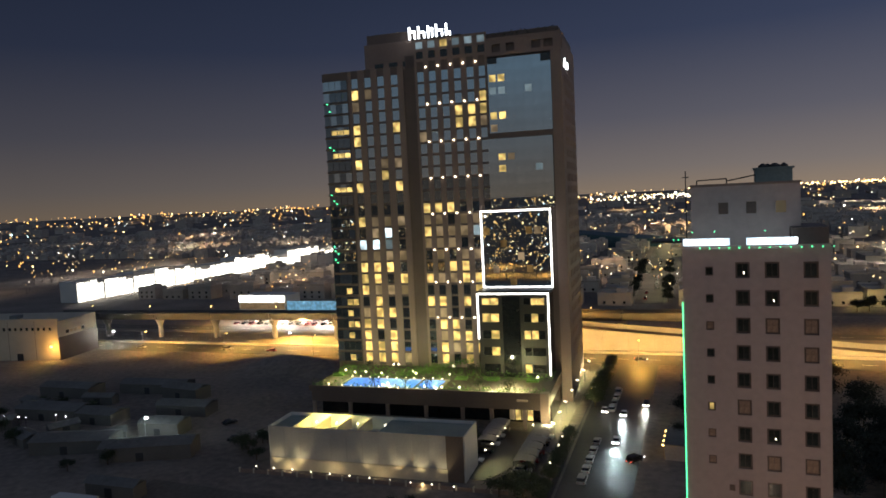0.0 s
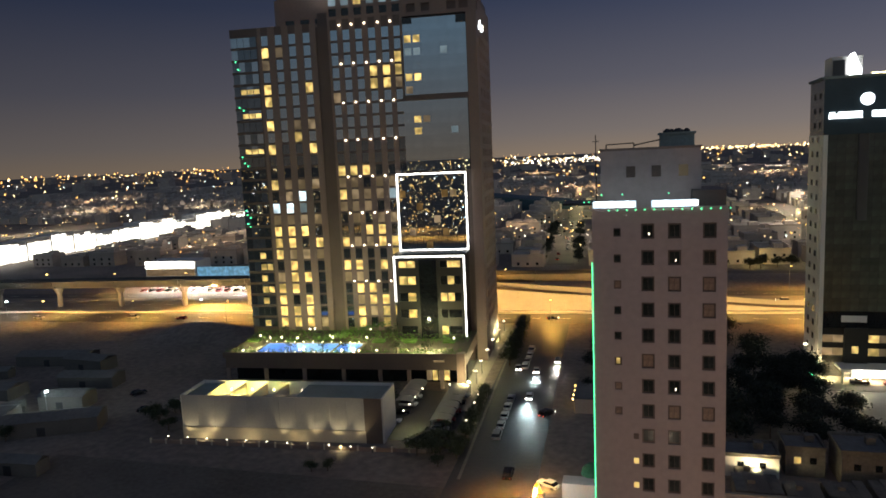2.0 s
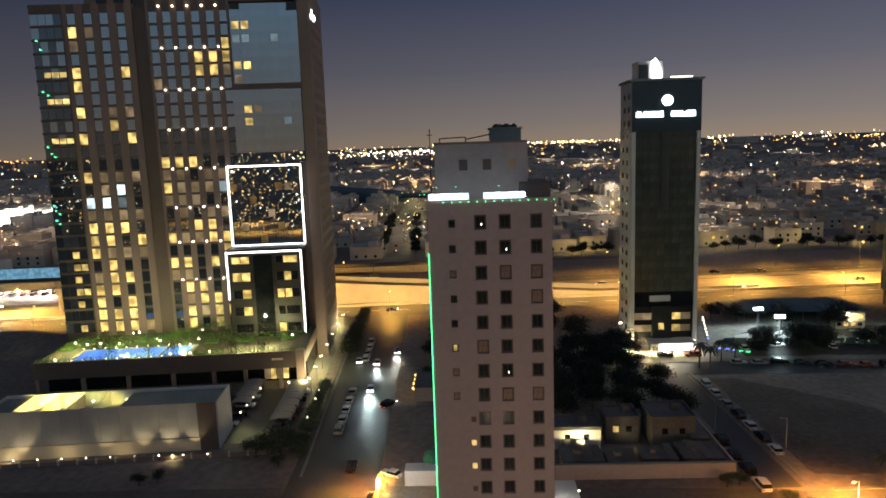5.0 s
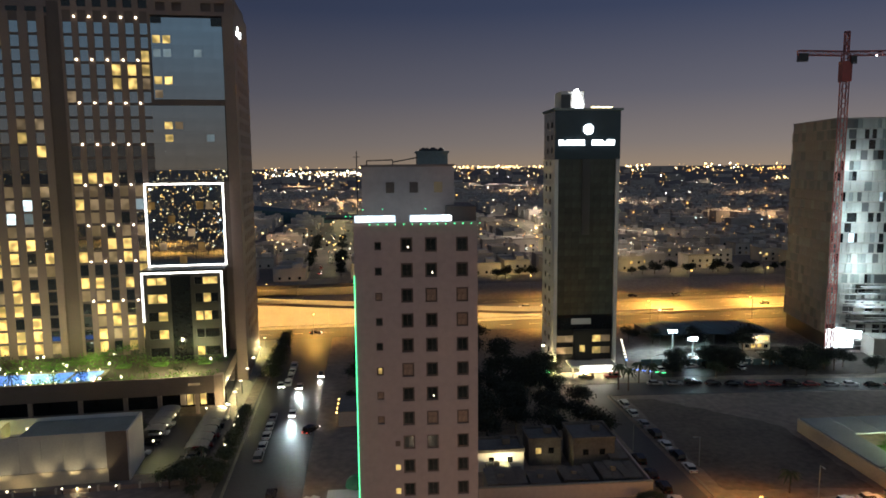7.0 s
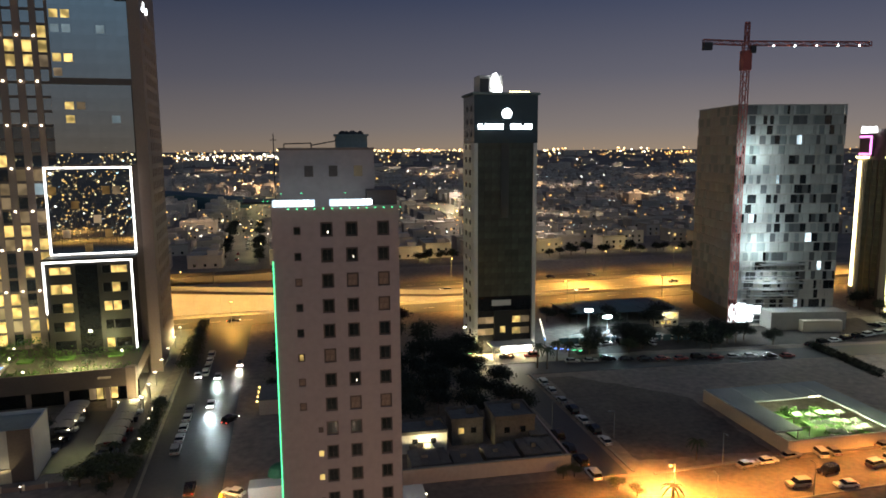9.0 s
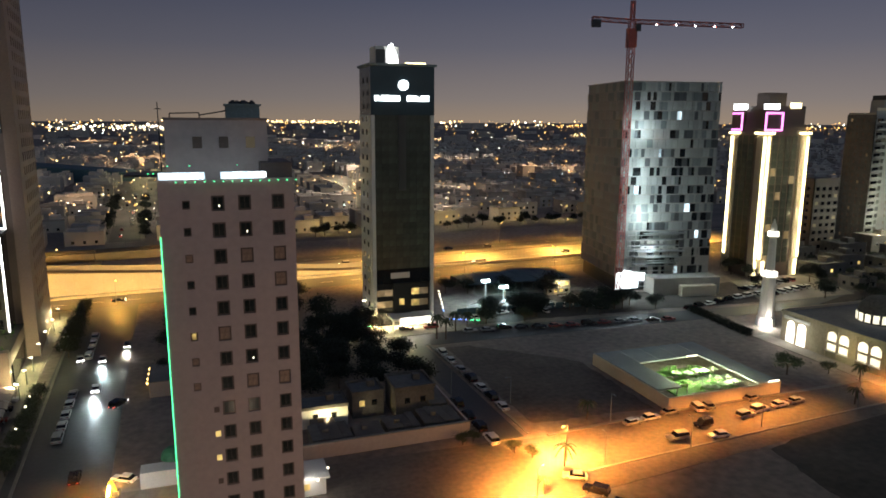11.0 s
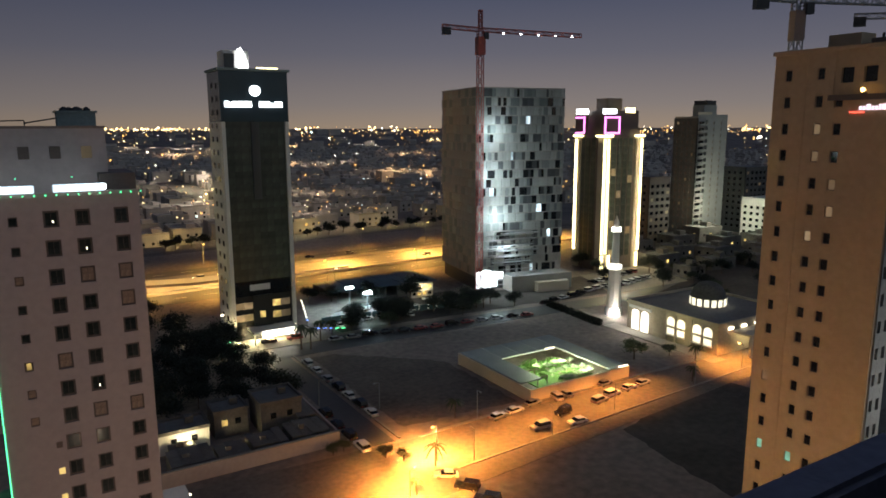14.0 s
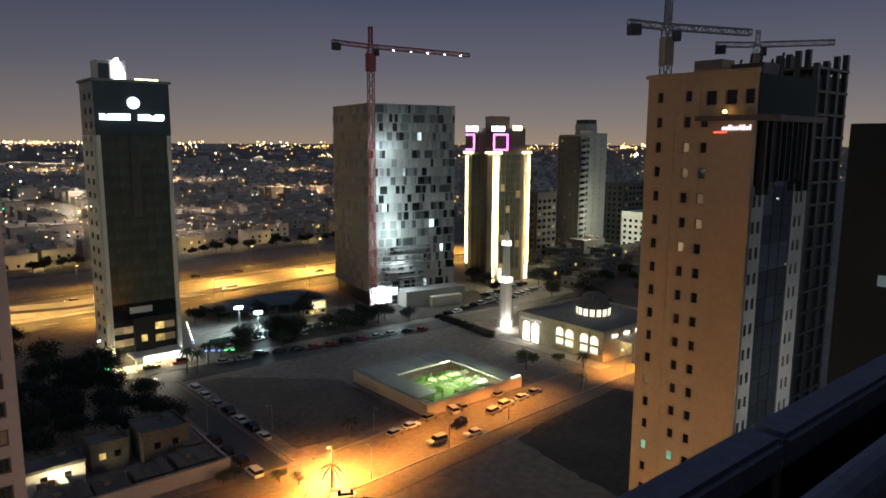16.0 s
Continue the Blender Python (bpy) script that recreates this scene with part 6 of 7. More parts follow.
# ---- sheds, shade canopies, mound, buildings to the west ----
def west_side():
    for x, y, w, d, z, r in ((-205, 183, 26, 8, 3.6, 8), (-184, 182, 16, 7, 4.0, -4), (-178, 127, 22, 9, 3.8, 20), (-153, 128, 24, 8, 4, 24), (-160, 148, 13, 7, 4, 10), (-215, 150, 24, 9, 3.8, 6), (-190, 152, 14, 8, 3.5, 3), (-139, 112, 14, 4, 3.2, 4), (-232, 172, 22, 8, 4, 5), (-170, 165, 18, 7, 3.6, 8), (-76, 96, 42, 8, 3.4, 9), (-226, 160, 12, 5, 3, -12), (-214, 137, 10, 6, 3.2, 30), (-196, 134, 12, 5, 2.8, -18), (-166, 137, 9, 5, 3, 48), (-186, 140, 8, 5, 2.6, 65), (-206, 168, 11, 4, 2.8, 14)):
        s = thing("shed", "long low shed with a pale pitched metal roof", "shed", x, y, 0, r, group="sheds on the dark plots")
        boxpart("wall", (0, w, 0, d, 0, z), M_CONC_D, s)
        bm = bmesh.new()
        q = [(-0.4, z - 0.05), (d / 2, z + 1.1), (d + 0.4, z - 0.05), (d / 2, z + 0.9)]
        a, b = [bm.verts.new((-0.4, p, c)) for p, c in q], [bm.verts.new((w + 0.4, p, c)) for p, c in q]
        bm.faces.new(a[::-1])
        bm.faces.new(b)
        for i in range(4):
            bm.faces.new((a[i], a[(i + 1) % 4], b[(i + 1) % 4], b[i]))
        part("roof", bm, M_ROOF, s)
        boxpart("door", (w * 0.4, w * 0.4 + 2, -0.06, 0.0, 0, 2.3), M_DARKST, s)
    for k, (x, y, n) in enumerate(((-57.5, 162, 4), (-44.5, 151, 6))):
        for i in range(n):
            s = thing("shade_canopy", "arched shade cloth canopy over parked cars", "canopy", x - 0.2 * i, y + 4.4 * i, 0, 5, group="car park canopies")
            bm = bmesh.new()
            for j in range(8):
                a0, a1 = math.pi * j / 8, math.pi * (j + 1) / 8
                p, q = (-math.cos(a0) * 2.6, 2.5 + math.sin(a0) * 0.8), (-math.cos(a1) * 2.6, 2.5 + math.sin(a1) * 0.8)
                vs = [bm.verts.new(c) for c in ((p[0], 0, p[1]), (q[0], 0, q[1]), (q[0], 4.1, q[1]), (p[0], 4.1, p[1]), (p[0], 0, p[1] - 0.06), (q[0], 0, q[1] - 0.06), (q[0], 4.1, q[1] - 0.06), (p[0], 4.1, p[1] - 0.06))]
                bm.faces.new(vs[:4])
                bm.faces.new(vs[:3:-1])
            part("cloth", bm, M_TENT, s)
            for px in (-2.5, 2.5):
                boxpart("post", (px - 0.06, px + 0.06, 2.0, 2.12, 0, 2.5), M_METAL, s)
    # dirt mound
    bm = bmesh.new()
    g = [[bm.verts.new((-200 + 5 * i + noise.noise((i, j, 0)) * 1.5, 212 + 3.5 * j, max(-0.2, 5.5 * math.exp(-((i - 8) / 5) ** 2 - ((j - 5) / 3) ** 2) + 1.3 * noise.noise((i * 0.4, j * 0.4, 3)) - 0.4))) for j in range(12)] for i in range(18)]
    for i in range(17):
        for j in range(11):
            bm.faces.new((g[i][j], g[i + 1][j], g[i + 1][j + 1], g[i][j + 1]))
    solid("dirt_mound", bm, M_DIRT, "dark heap of excavated dirt", "mound", kind="")
    b = thing("office_block", "sand-coloured block with an orange wall lamp", "building", -352, 205, 0, 12)
    boxpart("wall", (0, 72, 0, 26, 0, 18), M_CREAM, b)
    boxpart("parapet", (-0.3, 72.3, -0.3, 0.2, 18, 19.2), M_CREAM, b)
    for k in range(9):
        pane(b, 1.2, 1.4, M_GLASSK, Matrix.Translation((44 + 3 * k, -0.05, 14.5)), "window")
    pane(b, 9, 4.5, E_ROOMD, Matrix.Translation((36, -0.05, 7)), "shop_window")
    for k in range(5):
        boxpart("side_window", (72.0, 72.1, 5 + 2.6 * k, 7 + 2.6 * k, 11.5, 13.0), E_ROOMD if k in (1, 2, 3) else M_GLASSK, b)
    boxpart("side_wall", (72.02, 72.3, 0, 26, 0, 10.5), M_STONE_D, b)
    for u in (30, 46, 60):
        boxpart("wall_joint", (u - 0.1, u + 0.1, -0.06, 0, 0, 18), M_STONE, b)
    boxpart("entrance", (50, 53, -0.3, 0, 0, 3.2), M_DARKST, b)
    boxpart("roof_unit", (12, 18, 6, 10, 18, 20), M_GREY, b)
    boxpart("roof_unit", (40, 44, 8, 12, 18, 19.6), M_GREY, b)
    o = new("wall_lamp", bulb_mesh(0.6, E_SOD))
    o.parent, o.location = b, (69, -1.2, 6.5)
    boxpart("lamp_arm", (68.9, 69.1, -1.2, 0, 6.6, 6.8), M_DARKST, b)
    # bright shopping strip
    rnd = random.Random(17)
    y = 372
    while y < 735:
        d = rnd.uniform(16, 34)
        z = rnd.uniform(11, 17)
        s = thing("shop_building", "brightly lit white shop building on a far avenue", "shop", -452, y, 0, group="bright shopping strip")
        boxpart("wall", (-18, 0, 0, d - 0.6, 0, z), M_WHITE, s)
        boxpart("parapet", (-0.4, 0.3, 0, d - 0.6, z, z + 0.9), M_WHITE, s)
        if y < 380 or rnd.random() < 0.82:
            n = max(2, int(d // 6))
            for k in range(n):
                boxpart("shop_front", (0.02, 0.3, 0.5 + (d - 1.6) * k / n, 0.2 + (d - 1.6) * (k + 1) / n, 0.6, z - rnd.choice((0.4, 1.2, 3.0))), E_SHOP, s)
        y += d
    s = thing("shop_building", "white lit car showroom with a scalloped fascia", "shop", -290, 357, 0, 4)
    boxpart("wall", (0, 34, 0, 18, 0, 9), M_WHITE, s)
    for k in range(8):
        boxpart("fascia", (0.2 + 4.2 * k, 4.2 + 4.2 * k, -0.4, -0.02, 5.0, 9.4), E_SHOP, s)
    boxpart("front_glass", (1, 33, -0.2, 0, 0.6, 4.6), E_ROOMD, s)
    h = thing("hoarding", "blue lit hoarding along the avenue", "hoarding", -254, 358, 0, 4)
    # panels glow in place of the light on a blue hoarding
    for k in range(6):
        boxpart("panel", (6.2 * k, 6.2 * k + 6, 0, 0.3, 0.2, 6), E_HOARDLIT, h)
    boxpart("bright_panel", (38, 52, -0.2, 0.2, 0.2, 9), E_SHOP, h)


west_side()


# ---- houses beyond the highway ----
def district():
    rnd = random.Random(41)
    meshes = []
    for k in range(7):
        w, d, z = rnd.uniform(13, 20), rnd.uniform(12, 17), rnd.choice((6.5, 8, 9.5, 10.5))
        bm = bmesh.new()
        box(bm, 0, w, 0, d, 0, z)
        box(bm, w * 0.55, w * 0.85, d * 0.4, d * 0.8, z, z + 2.6)
        wall = mesh_of("wall", bm, M_HOUSE)
        bm = bmesh.new()
        for q in ((-0.1, w + 0.1, -0.1, 0.2), (-0.1, w + 0.1, d - 0.2, d + 0.1), (-0.1, 0.2, 0.2, d - 0.2), (w - 0.2, w + 0.1, 0.2, d - 0.2)):
            box(bm, *q, z, z + 1.0)
        par = mesh_of("parapet", bm, M_HOUSE)
        bm = bmesh.new()
        for fl in range(int(z // 3.3)):
            for i in range(3):
                x = w * (0.2 + 0.3 * i)
                box(bm, x - 0.7, x + 0.7, -0.07, 0.0, 1 + 3.2 * fl, 2.5 + 3.2 * fl)
        win = mesh_of("window_band", bm, M_GLASSK)
        meshes.append((w, d, z, wall, par, win))
    spots = []
    for j in range(48):
        y0 = 398 + 22 * j + (10 if j % 3 == 2 else 0) + (j // 3) * 12
        for i in range(-62, 62):
            x = i * 23 + (14 if (i % 5) == 0 else 0) + rnd.uniform(-2, 2)
            y = y0 + 0.06 * x + rnd.uniform(-1.5, 1.5)
            c1, c2 = -40 - 0.065 * (y - 440), 118 + 0.075 * (y - 480)
            if (c1 - 27 < x < c1 + 9 and y < 990) or (c2 - 25 < x < c2 + 9 and 440 < y < 860):
                continue
            if -170 < x < -66 and 790 < y < 880:
                continue
            if x < -420 and y < 740:
                continue
            if x < -215 and y < 385 or math.atan2(-x, y) > 1.05 or math.atan2(x, y) > 1.4 or (x > 262 and y < 430) or rnd.random() < 0.12:
                continue
            spots.append((math.hypot(x, y), x, y))
    spots.sort()
    for r, x, y in spots[:280]:
        w, d, z, wall, par, win = rnd.choice(meshes)
        t = thing("house", "flat-roofed rendered house in a dim night district", "house", x, y, 0, rnd.choice((4, 4, 4, 2)), group="houses beyond the highway")
        for nm, me in (("wall", wall), ("parapet", par), ("window_band", win)):
            o = new(nm, me)
            o.parent = t
            if nm == "window_band":
                o["kind"] = "stuff"
        if rnd.random() < 0.4:
            pane(t, 1.6, 1.6, rnd.choice((E_ROOM, E_ROOMD, E_ROOM)), Matrix.Translation((w * rnd.choice((0.2, 0.5, 0.8)), -0.12, rnd.choice((1.8, 5.0)))), "lit_window")
    verts, faces = [], []

    def cuboid(x, y, z, w, d, hh):
        n = len(verts)
        verts.extend([(x + a * w, y + b * d, z + c * hh) for c in (0, 1) for b in (0, 1) for a in (0, 1)])
        faces.extend([(n, n + 2, n + 3, n + 1), (n + 4, n + 5, n + 7, n + 6), (n, n + 1, n + 5, n + 4), (n + 2, n + 6, n + 7, n + 3), (n, n + 4, n + 6, n + 2), (n + 1, n + 3, n + 7, n + 5)])

    for r, x, y in spots[280:]:
        w, d, z = rnd.uniform(12, 21), rnd.uniform(11, 18), rnd.choice((6, 7.5, 9, 10.5, 13))
        z0 = rise(r) - 1
        cuboid(x, y, z0, w, d, z + 1)
        cuboid(x + w * 0.5, y + d * 0.4, z0 + z + 1, w * 0.35, d * 0.4, 2.5)
    for k in range(700):
        a, r = rnd.uniform(-0.2, 3.4), rnd.uniform(1500, 3600)
        x, y = r * math.cos(a), r * math.sin(a)
        cuboid(x, y, rise(r) - 1, rnd.uniform(14, 60), rnd.uniform(14, 40), rnd.choice((7, 9, 12, 16, 24)))
    me = bpy.data.meshes.new("far_houses")
    me.from_pydata(verts, [], faces)
    me.materials.append(M_HOUSE)
    tagged(new("far_houses", me), "distant flat-roofed houses of the night city", "houses", "", "stuff")
    return spots


SPOTS = district()


def city_lights():
    rnd = random.Random(77)
    mats_l = [glow("far_orange", (1.0, 0.50, 0.13), 3.2), glow("far_warm", (1.0, 0.70, 0.32), 5.0), glow("far_white", (1.0, 0.92, 0.78), 7.0), glow("far_cool", (0.7, 0.95, 1.0), 6.0), glow("far_dim", (1.0, 0.60, 0.25), 1.2), M_DARKST]
    for m in mats_l[:5]:
        m.cycles.emission_sampling = "NONE"
    verts, faces, idx = [], [], []

    def light(x, y, size, m):
        r = math.hypot(x, y)
        z0 = rise(r)
        zt = z0 + (8 + size)
        n = len(verts)
        s = size
        verts.extend([(x - s, y, zt), (x, y - s, zt), (x + s, y, zt), (x, y + s, zt), (x, y, zt + s), (x, y, zt - s)])
        faces.extend([(n, n + 1, n + 4), (n + 1, n + 2, n + 4), (n + 2, n + 3, n + 4), (n + 3, n, n + 4), (n + 1, n, n + 5), (n + 2, n + 1, n + 5), (n + 3, n + 2, n + 5), (n, n + 3, n + 5)])
        idx.extend([m] * 8)
        p = 0.12
        verts.extend([(x - p, y - p, z0), (x + p, y - p, z0), (x, y + p, z0), (x, y, zt - s)])
        faces.extend([(n + 6, n + 7, n + 9), (n + 7, n + 8, n + 9), (n + 8, n + 6, n + 9)])
        idx.extend([5] * 3)

    def pick():
        return rnd.choices((0, 1, 2, 3, 4), (34, 26, 10, 4, 26))[0]

    for k in range(3800):
        a = rnd.uniform(-0.15, 2.65)
        r = 65 / (0.018 + 0.125 * rnd.random() ** 1.25)
        x, y = r * math.cos(a), r * math.sin(a)
        if y < 400 or (x > 240 and y < 430):
            continue
        light(x, y, r * 0.00066 * rnd.choice((0.7, 0.9, 1, 1.3, 2.0)), pick())
    for x, y in DISTRICT:
        light(x, y + 0.06 * x, 0.7, 1)
    for k in range(1000):
        a, r = rnd.uniform(-0.15, 2.75), rnd.uniform(2600, 4600)
        light(r * math.cos(a), r * math.sin(a), r * 0.0006 * rnd.choice((0.8, 1, 1.5, 2.0)), rnd.choices((0, 1, 2, 4), (6, 3, 1, 4))[0])
    # lit avenues seen far off, and bright clusters
    for az, spread, r, dr, n, m in ((0.10, 0.075, 3000, 350, 130, 2), (-0.62, 0.10, 2350, 60, 120, 1), (-0.20, 0.16, 3900, 250, 170, 1), (-0.75, 0.25, 3300, 200, 110, 0), (-1.02, 0.06, 2600, 80, 60, 2), (-0.98, 0.1, 3600, 200, 70, 1), (0.55, 0.3, 3700, 300, 120, 0)):
        for k in range(n):
            a, q = az + rnd.uniform(-spread, spread), r + rnd.uniform(-dr, dr)
            light(-q * math.sin(a), q * math.cos(a), q * 0.0007 * rnd.choice((0.8, 1.2, 2.0)), m if rnd.random() < 0.7 else 1)
    for k in range(11):
        light(-41 + rnd.uniform(-14, 12) - 0.05 * k, 425 + 40 * k, 0.5, rnd.choice((1, 0, 2)))
    # the city behind the balcony, seen only as reflections
    for k in range(900):
        a = rnd.uniform(3.3, 6.1)
        r = 65 / (0.016 + 0.4 * rnd.random() ** 1.5)
        light(r * math.cos(a), r * math.sin(a), r * 0.0013 * rnd.choice((0.8, 1, 2.2)), pick())
    for k in range(2300):
        d = 65 / (0.016 + 0.115 * rnd.random() ** 1.35)
        x, y = -60 - (d - 200) * rnd.uniform(-0.12, 0.5), 200 - (d - 205)
        if y < -60 and math.hypot(x, y) < 4600:
            light(x, y, d * 0.00048 * rnd.choice((0.5, 0.7, 0.9, 1.3, 2.6)), rnd.choices((0, 1, 2, 3, 4), (44, 30, 6, 2, 18))[0])
    me = bpy.data.meshes.new("city_lights")
    me.from_pydata(verts, [], faces)
    for m in mats_l:
        me.materials.append(m)
    me.polygons.foreach_set("material_index", idx)
    tagged(new("city_lights", me), "countless distant street and house lamps of the city", "lights", "", "stuff")


city_lights()


# ---- cars ----
def make_car(kind, paint, on=False, far=False):
    L, W, Hh = {"sedan": (4.6, 1.8, 1.42), "suv": (4.8, 1.95, 1.8), "van": (5.2, 2.0, 2.2)}[kind]
    t = thing("car", "", "car")
    bm = bmesh.new()
    box(bm, -L / 2, L / 2, -W / 2, W / 2, 0.32, 0.86 if kind == "sedan" else 1.0)
    bmesh.ops.bevel(bm, geom=list(bm.edges), offset=0.13, segments=2, affect="EDGES")
    part("body", bm, paint, t)
    z0 = 0.84 if kind == "sedan" else 0.98
    a0, a1, b0, b1 = {"sedan": (-1.9, 1.05, -1.25, 0.35), "suv": (-2.3, 1.1, -2.1, 0.5), "van": (-2.5, 1.7, -2.4, 1.1)}[kind]
    bm = bmesh.new()
    vs = box(bm, 0, 1, -W / 2 + 0.08, W / 2 - 0.08, z0, Hh - 0.06)
    for v in vs:
        top = v.co.z > z0 + 0.1
        v.co.x = (b1 if top else a1) if v.co.x > 0.5 else (b0 if top else a0)
        if top:
            v.co.y *= 0.84
    part("glasshouse", bm, M_GLASSK, t)
    bm = bmesh.new()
    box(bm, b0 - 0.05, b1 + 0.05, -W / 2 * 0.84, W / 2 * 0.84, Hh - 0.07, Hh)
    part("roof", bm, paint, t)
    for x in (-L * 0.31, L * 0.31):
        for y in (-W / 2 + 0.1, W / 2 - 0.1):
            bm = bmesh.new()
            bmesh.ops.create_cone(bm, cap_ends=True, segments=12, radius1=0.33, radius2=0.33, depth=0.22, matrix=Matrix.Translation((x, y, 0.33)) @ Matrix.Rotation(radians(90), 4, "X"))
            w = part("wheel", bm, M_TYRE, t)
            if far:
                continue
            bm = bmesh.new()
            bmesh.ops.create_cone(bm, cap_ends=True, segments=10, radius1=0.2, radius2=0.2, depth=0.24, matrix=Matrix.Translation((x, y, 0.33)) @ Matrix.Rotation(radians(90), 4, "X"))
            part("rim", bm, M_RIM, w)
    for y in (-W / 2 + 0.32, W / 2 - 0.32):
        s = 0.3 if on else 0.17
        boxpart("headlight", (L / 2 - 0.06, L / 2 + 0.03, y - s, y + s, 0.58, 0.58 + s), E_HEAD if on else M_WHITE, t)
        if far and not on:
            continue
        boxpart("tail_light", (-L / 2 - 0.03, -L / 2 + 0.06, y - 0.18, y + 0.18, 0.6, 0.78), E_RED if on else CARS[3], t)
    return t


PROTO = {}


def car(kind, c, x, y, rz, on=False, z=0.06, where="parked at the kerb", group="parked cars"):
    names = ("white", "silver", "black", "dark red", "sand-coloured")
    m = pose(x, y, z, 0, 0, rz)
    key = (kind, c, on, y > 250)
    if key in PROTO:
        o = copy_thing(PROTO[key], m)
    else:
        o = PROTO[key] = make_car(kind, CARS[c], on, y > 250)
        o.matrix_world = m
    word = {"sedan": "saloon car", "suv": "off-road car", "van": "van"}[kind]
    return tagged(o, f"{names[c]} {word} {where}", "car", group)


rc = random.Random(55)


def any_car():
    return rc.choices(("sedan", "suv"), (6, 4))[0], rc.choices((0, 1, 2, 3), (5, 3, 4, 1))[0]


# side street, both kerbs
for k, y in enumerate((135.5, 141.5, 147.8, 154, 161, 168.5, 175)):
    kk, c = any_car()
    car(kk, 0 if k in (0, 5) else c, 62.6 - 0.02 * (y - 135), y, 91 + rc.uniform(-3, 3), where="parked along the dark side street")
for y in (121.0, 127.2, 133.5, 140.5):
    kk, c = any_car()
    car(kk, 0 if y == 121.0 else 2, 53.6 - 0.01 * (y - 121), y, 91, where="parked beside the compound wall")
# sodium-lit street
for kind, c, x, y, rz in (("sedan", 1, 86.0, 118.6, 8), ("sedan", 0, 91.2, 119.3, 3), ("sedan", 1, 97.5, 120.6, 5), ("suv", 1, 90.6, 109.3, 178), ("suv", 2, 100.0, 112.8, 190), ("suv", 1, 112.0, 113.4, 8), ("suv", 0, 117.5, 114.8, 6), ("sedan", 0, 99.5, 107.3, 175), ("sedan", 0, 124, 115.6, 5), ("sedan", 1, 129.5, 116.2, 5), ("suv", 0, 104.5, 120.6, 80), ("sedan", 1, 107.8, 120.8, 84), ("sedan", 1, 121, 121.0, 10), ("sedan", 0, 62.3, 102.2, 150), ("suv", 2, 63.3, 96.5, 130), ("suv", 2, 64, 91, 130)):
    car(kind, c, x, y, rz, where="on the sodium-lit street")
# street before the hotel
for k in range(9):
    kk, c = any_car()
    car(kk, 0 if k in (1, 2) else c, -30.4 - 0.034 * (k * 6.4), 150 + 6.2 * k + (22 if k > 4 else 0), 92, where="parked along the hotel street")
for kind, c, x, y, rz, on in (("sedan", 0, -26.6, 176.5, -88, True), ("sedan", 1, -27.6, 199, -88, True), ("sedan", 2, -22.4, 210, -88, True), ("suv", 2, -20.6, 165, 60, True), ("sedan", 1, -33.4, 201, -80, True), ("suv", 2, -21.5, 115.5, 92, False), ("sedan", 0, -16.0, 128, 150, False), ("suv", 2, -24.5, 131, 92, False)):
    car(kind, c, x, y, rz, on, where="driving on the hotel street" if on else "waiting by the excavator", group="cars on the hotel street")
for k in range(7):
    kk, c = any_car()
    car(kk, 2 if k % 2 else c, -40.2 - 0.03 * k, 214 + 6 * k, 92, where="parked along the hotel")
# row before the construction yard
for k in range(13):
    kk, c = any_car()
    car(kk, c, 77 + 5.6 * k, 192 - 0.75 * k + rc.uniform(-0.6, 0.6), -5 + rc.uniform(-4, 4), where="parked in a row by the yard")
for k in range(10):
    kk, c = any_car()
    car(kk, c, 84 + 5.2 * k + rc.uniform(-1, 1), 205 + 0.3 * k + rc.uniform(-2, 3), rc.choice((80, 95, 10)), where="parked on the dark yard")
for k in range(16):
    kk, c = any_car()
    car(kk, c, 196 + 4.2 * (k % 8) + 3 * (k // 8), 197 + 11 * (k // 8) + 0.9 * (k % 8), 100 + rc.uniform(-5, 5), z=0.1, where="in the neon tower car park")
for k in range(8):
    kk, c = any_car()
    car(kk, c, 160 + 5.5 * k, 192 + 1.2 * k, 10, where="parked on the street by the mosque")
# lot under the viaduct and highway traffic
for k in range(26):
    kk, c = any_car()
    car(kk, c, -256 + 5.0 * (k % 13), 312 + 9 * (k // 13) + 0.3 * (k % 13), 95 + rc.uniform(-6, 6), where="in the lot beyond the viaduct", z=0.06)
for x, y0, d in ((-310, 268, 0), (-262, 267, 0), (-214, 268, 0), (-190, 267, 180), (-150, 268, 0), (-30, 268, 0), (-8, 268, 0), (10, 268, 180), (60, 300, 180), (140, 316, 0), (118, 317, 0), (172, 289, 180), (95, 290, 180), (210, 317, 0)):
    kk, c = any_car()
    car(kk, c, x, hy(x, y0), 4 + d, on=(x in (-310, -30, 10, 60)), where="on the highway service road", group="cars on the highway")
for k in range(13):
    kk, c = any_car()
    y = 420 + 21 * k + rc.uniform(-3, 3)
    car(kk, c, -40 - 0.061 * (y - 400) + rc.choice((-6, -2.5, 2.5, 6)), y, 93, on=k % 5 == 0, where="on the lit district avenue", group="district cars")
for k in range(6):
    kk, c = any_car()
    y = 470 + 38 * k + rc.uniform(-3, 3)
    car(kk, c, 116 + 0.073 * (y - 440) + rc.choice((-5, 4)), y, 87, on=k % 2 == 0, where="on the bright district avenue", group="district cars")
for k in range(9):
    kk, c = any_car()
    car(kk, c, (-57.6 if k % 2 else -44.8) + rc.uniform(-0.3, 0.3), 152 + 2.9 * k, 5 + rc.uniform(-4, 4), z=0.07, where="under the shade canopies", group="hotel car park cars")
for x, y, rz in ((-110.5, 171.5, 20), (-116, 168, 15), (-123, 158, 40), (-128, 152, 30), (-140, 164, 60)):
    car("sedan", rc.choice((0, 1, 2)), x, y, rz, where="parked beside the hall", group="cars by the hall")
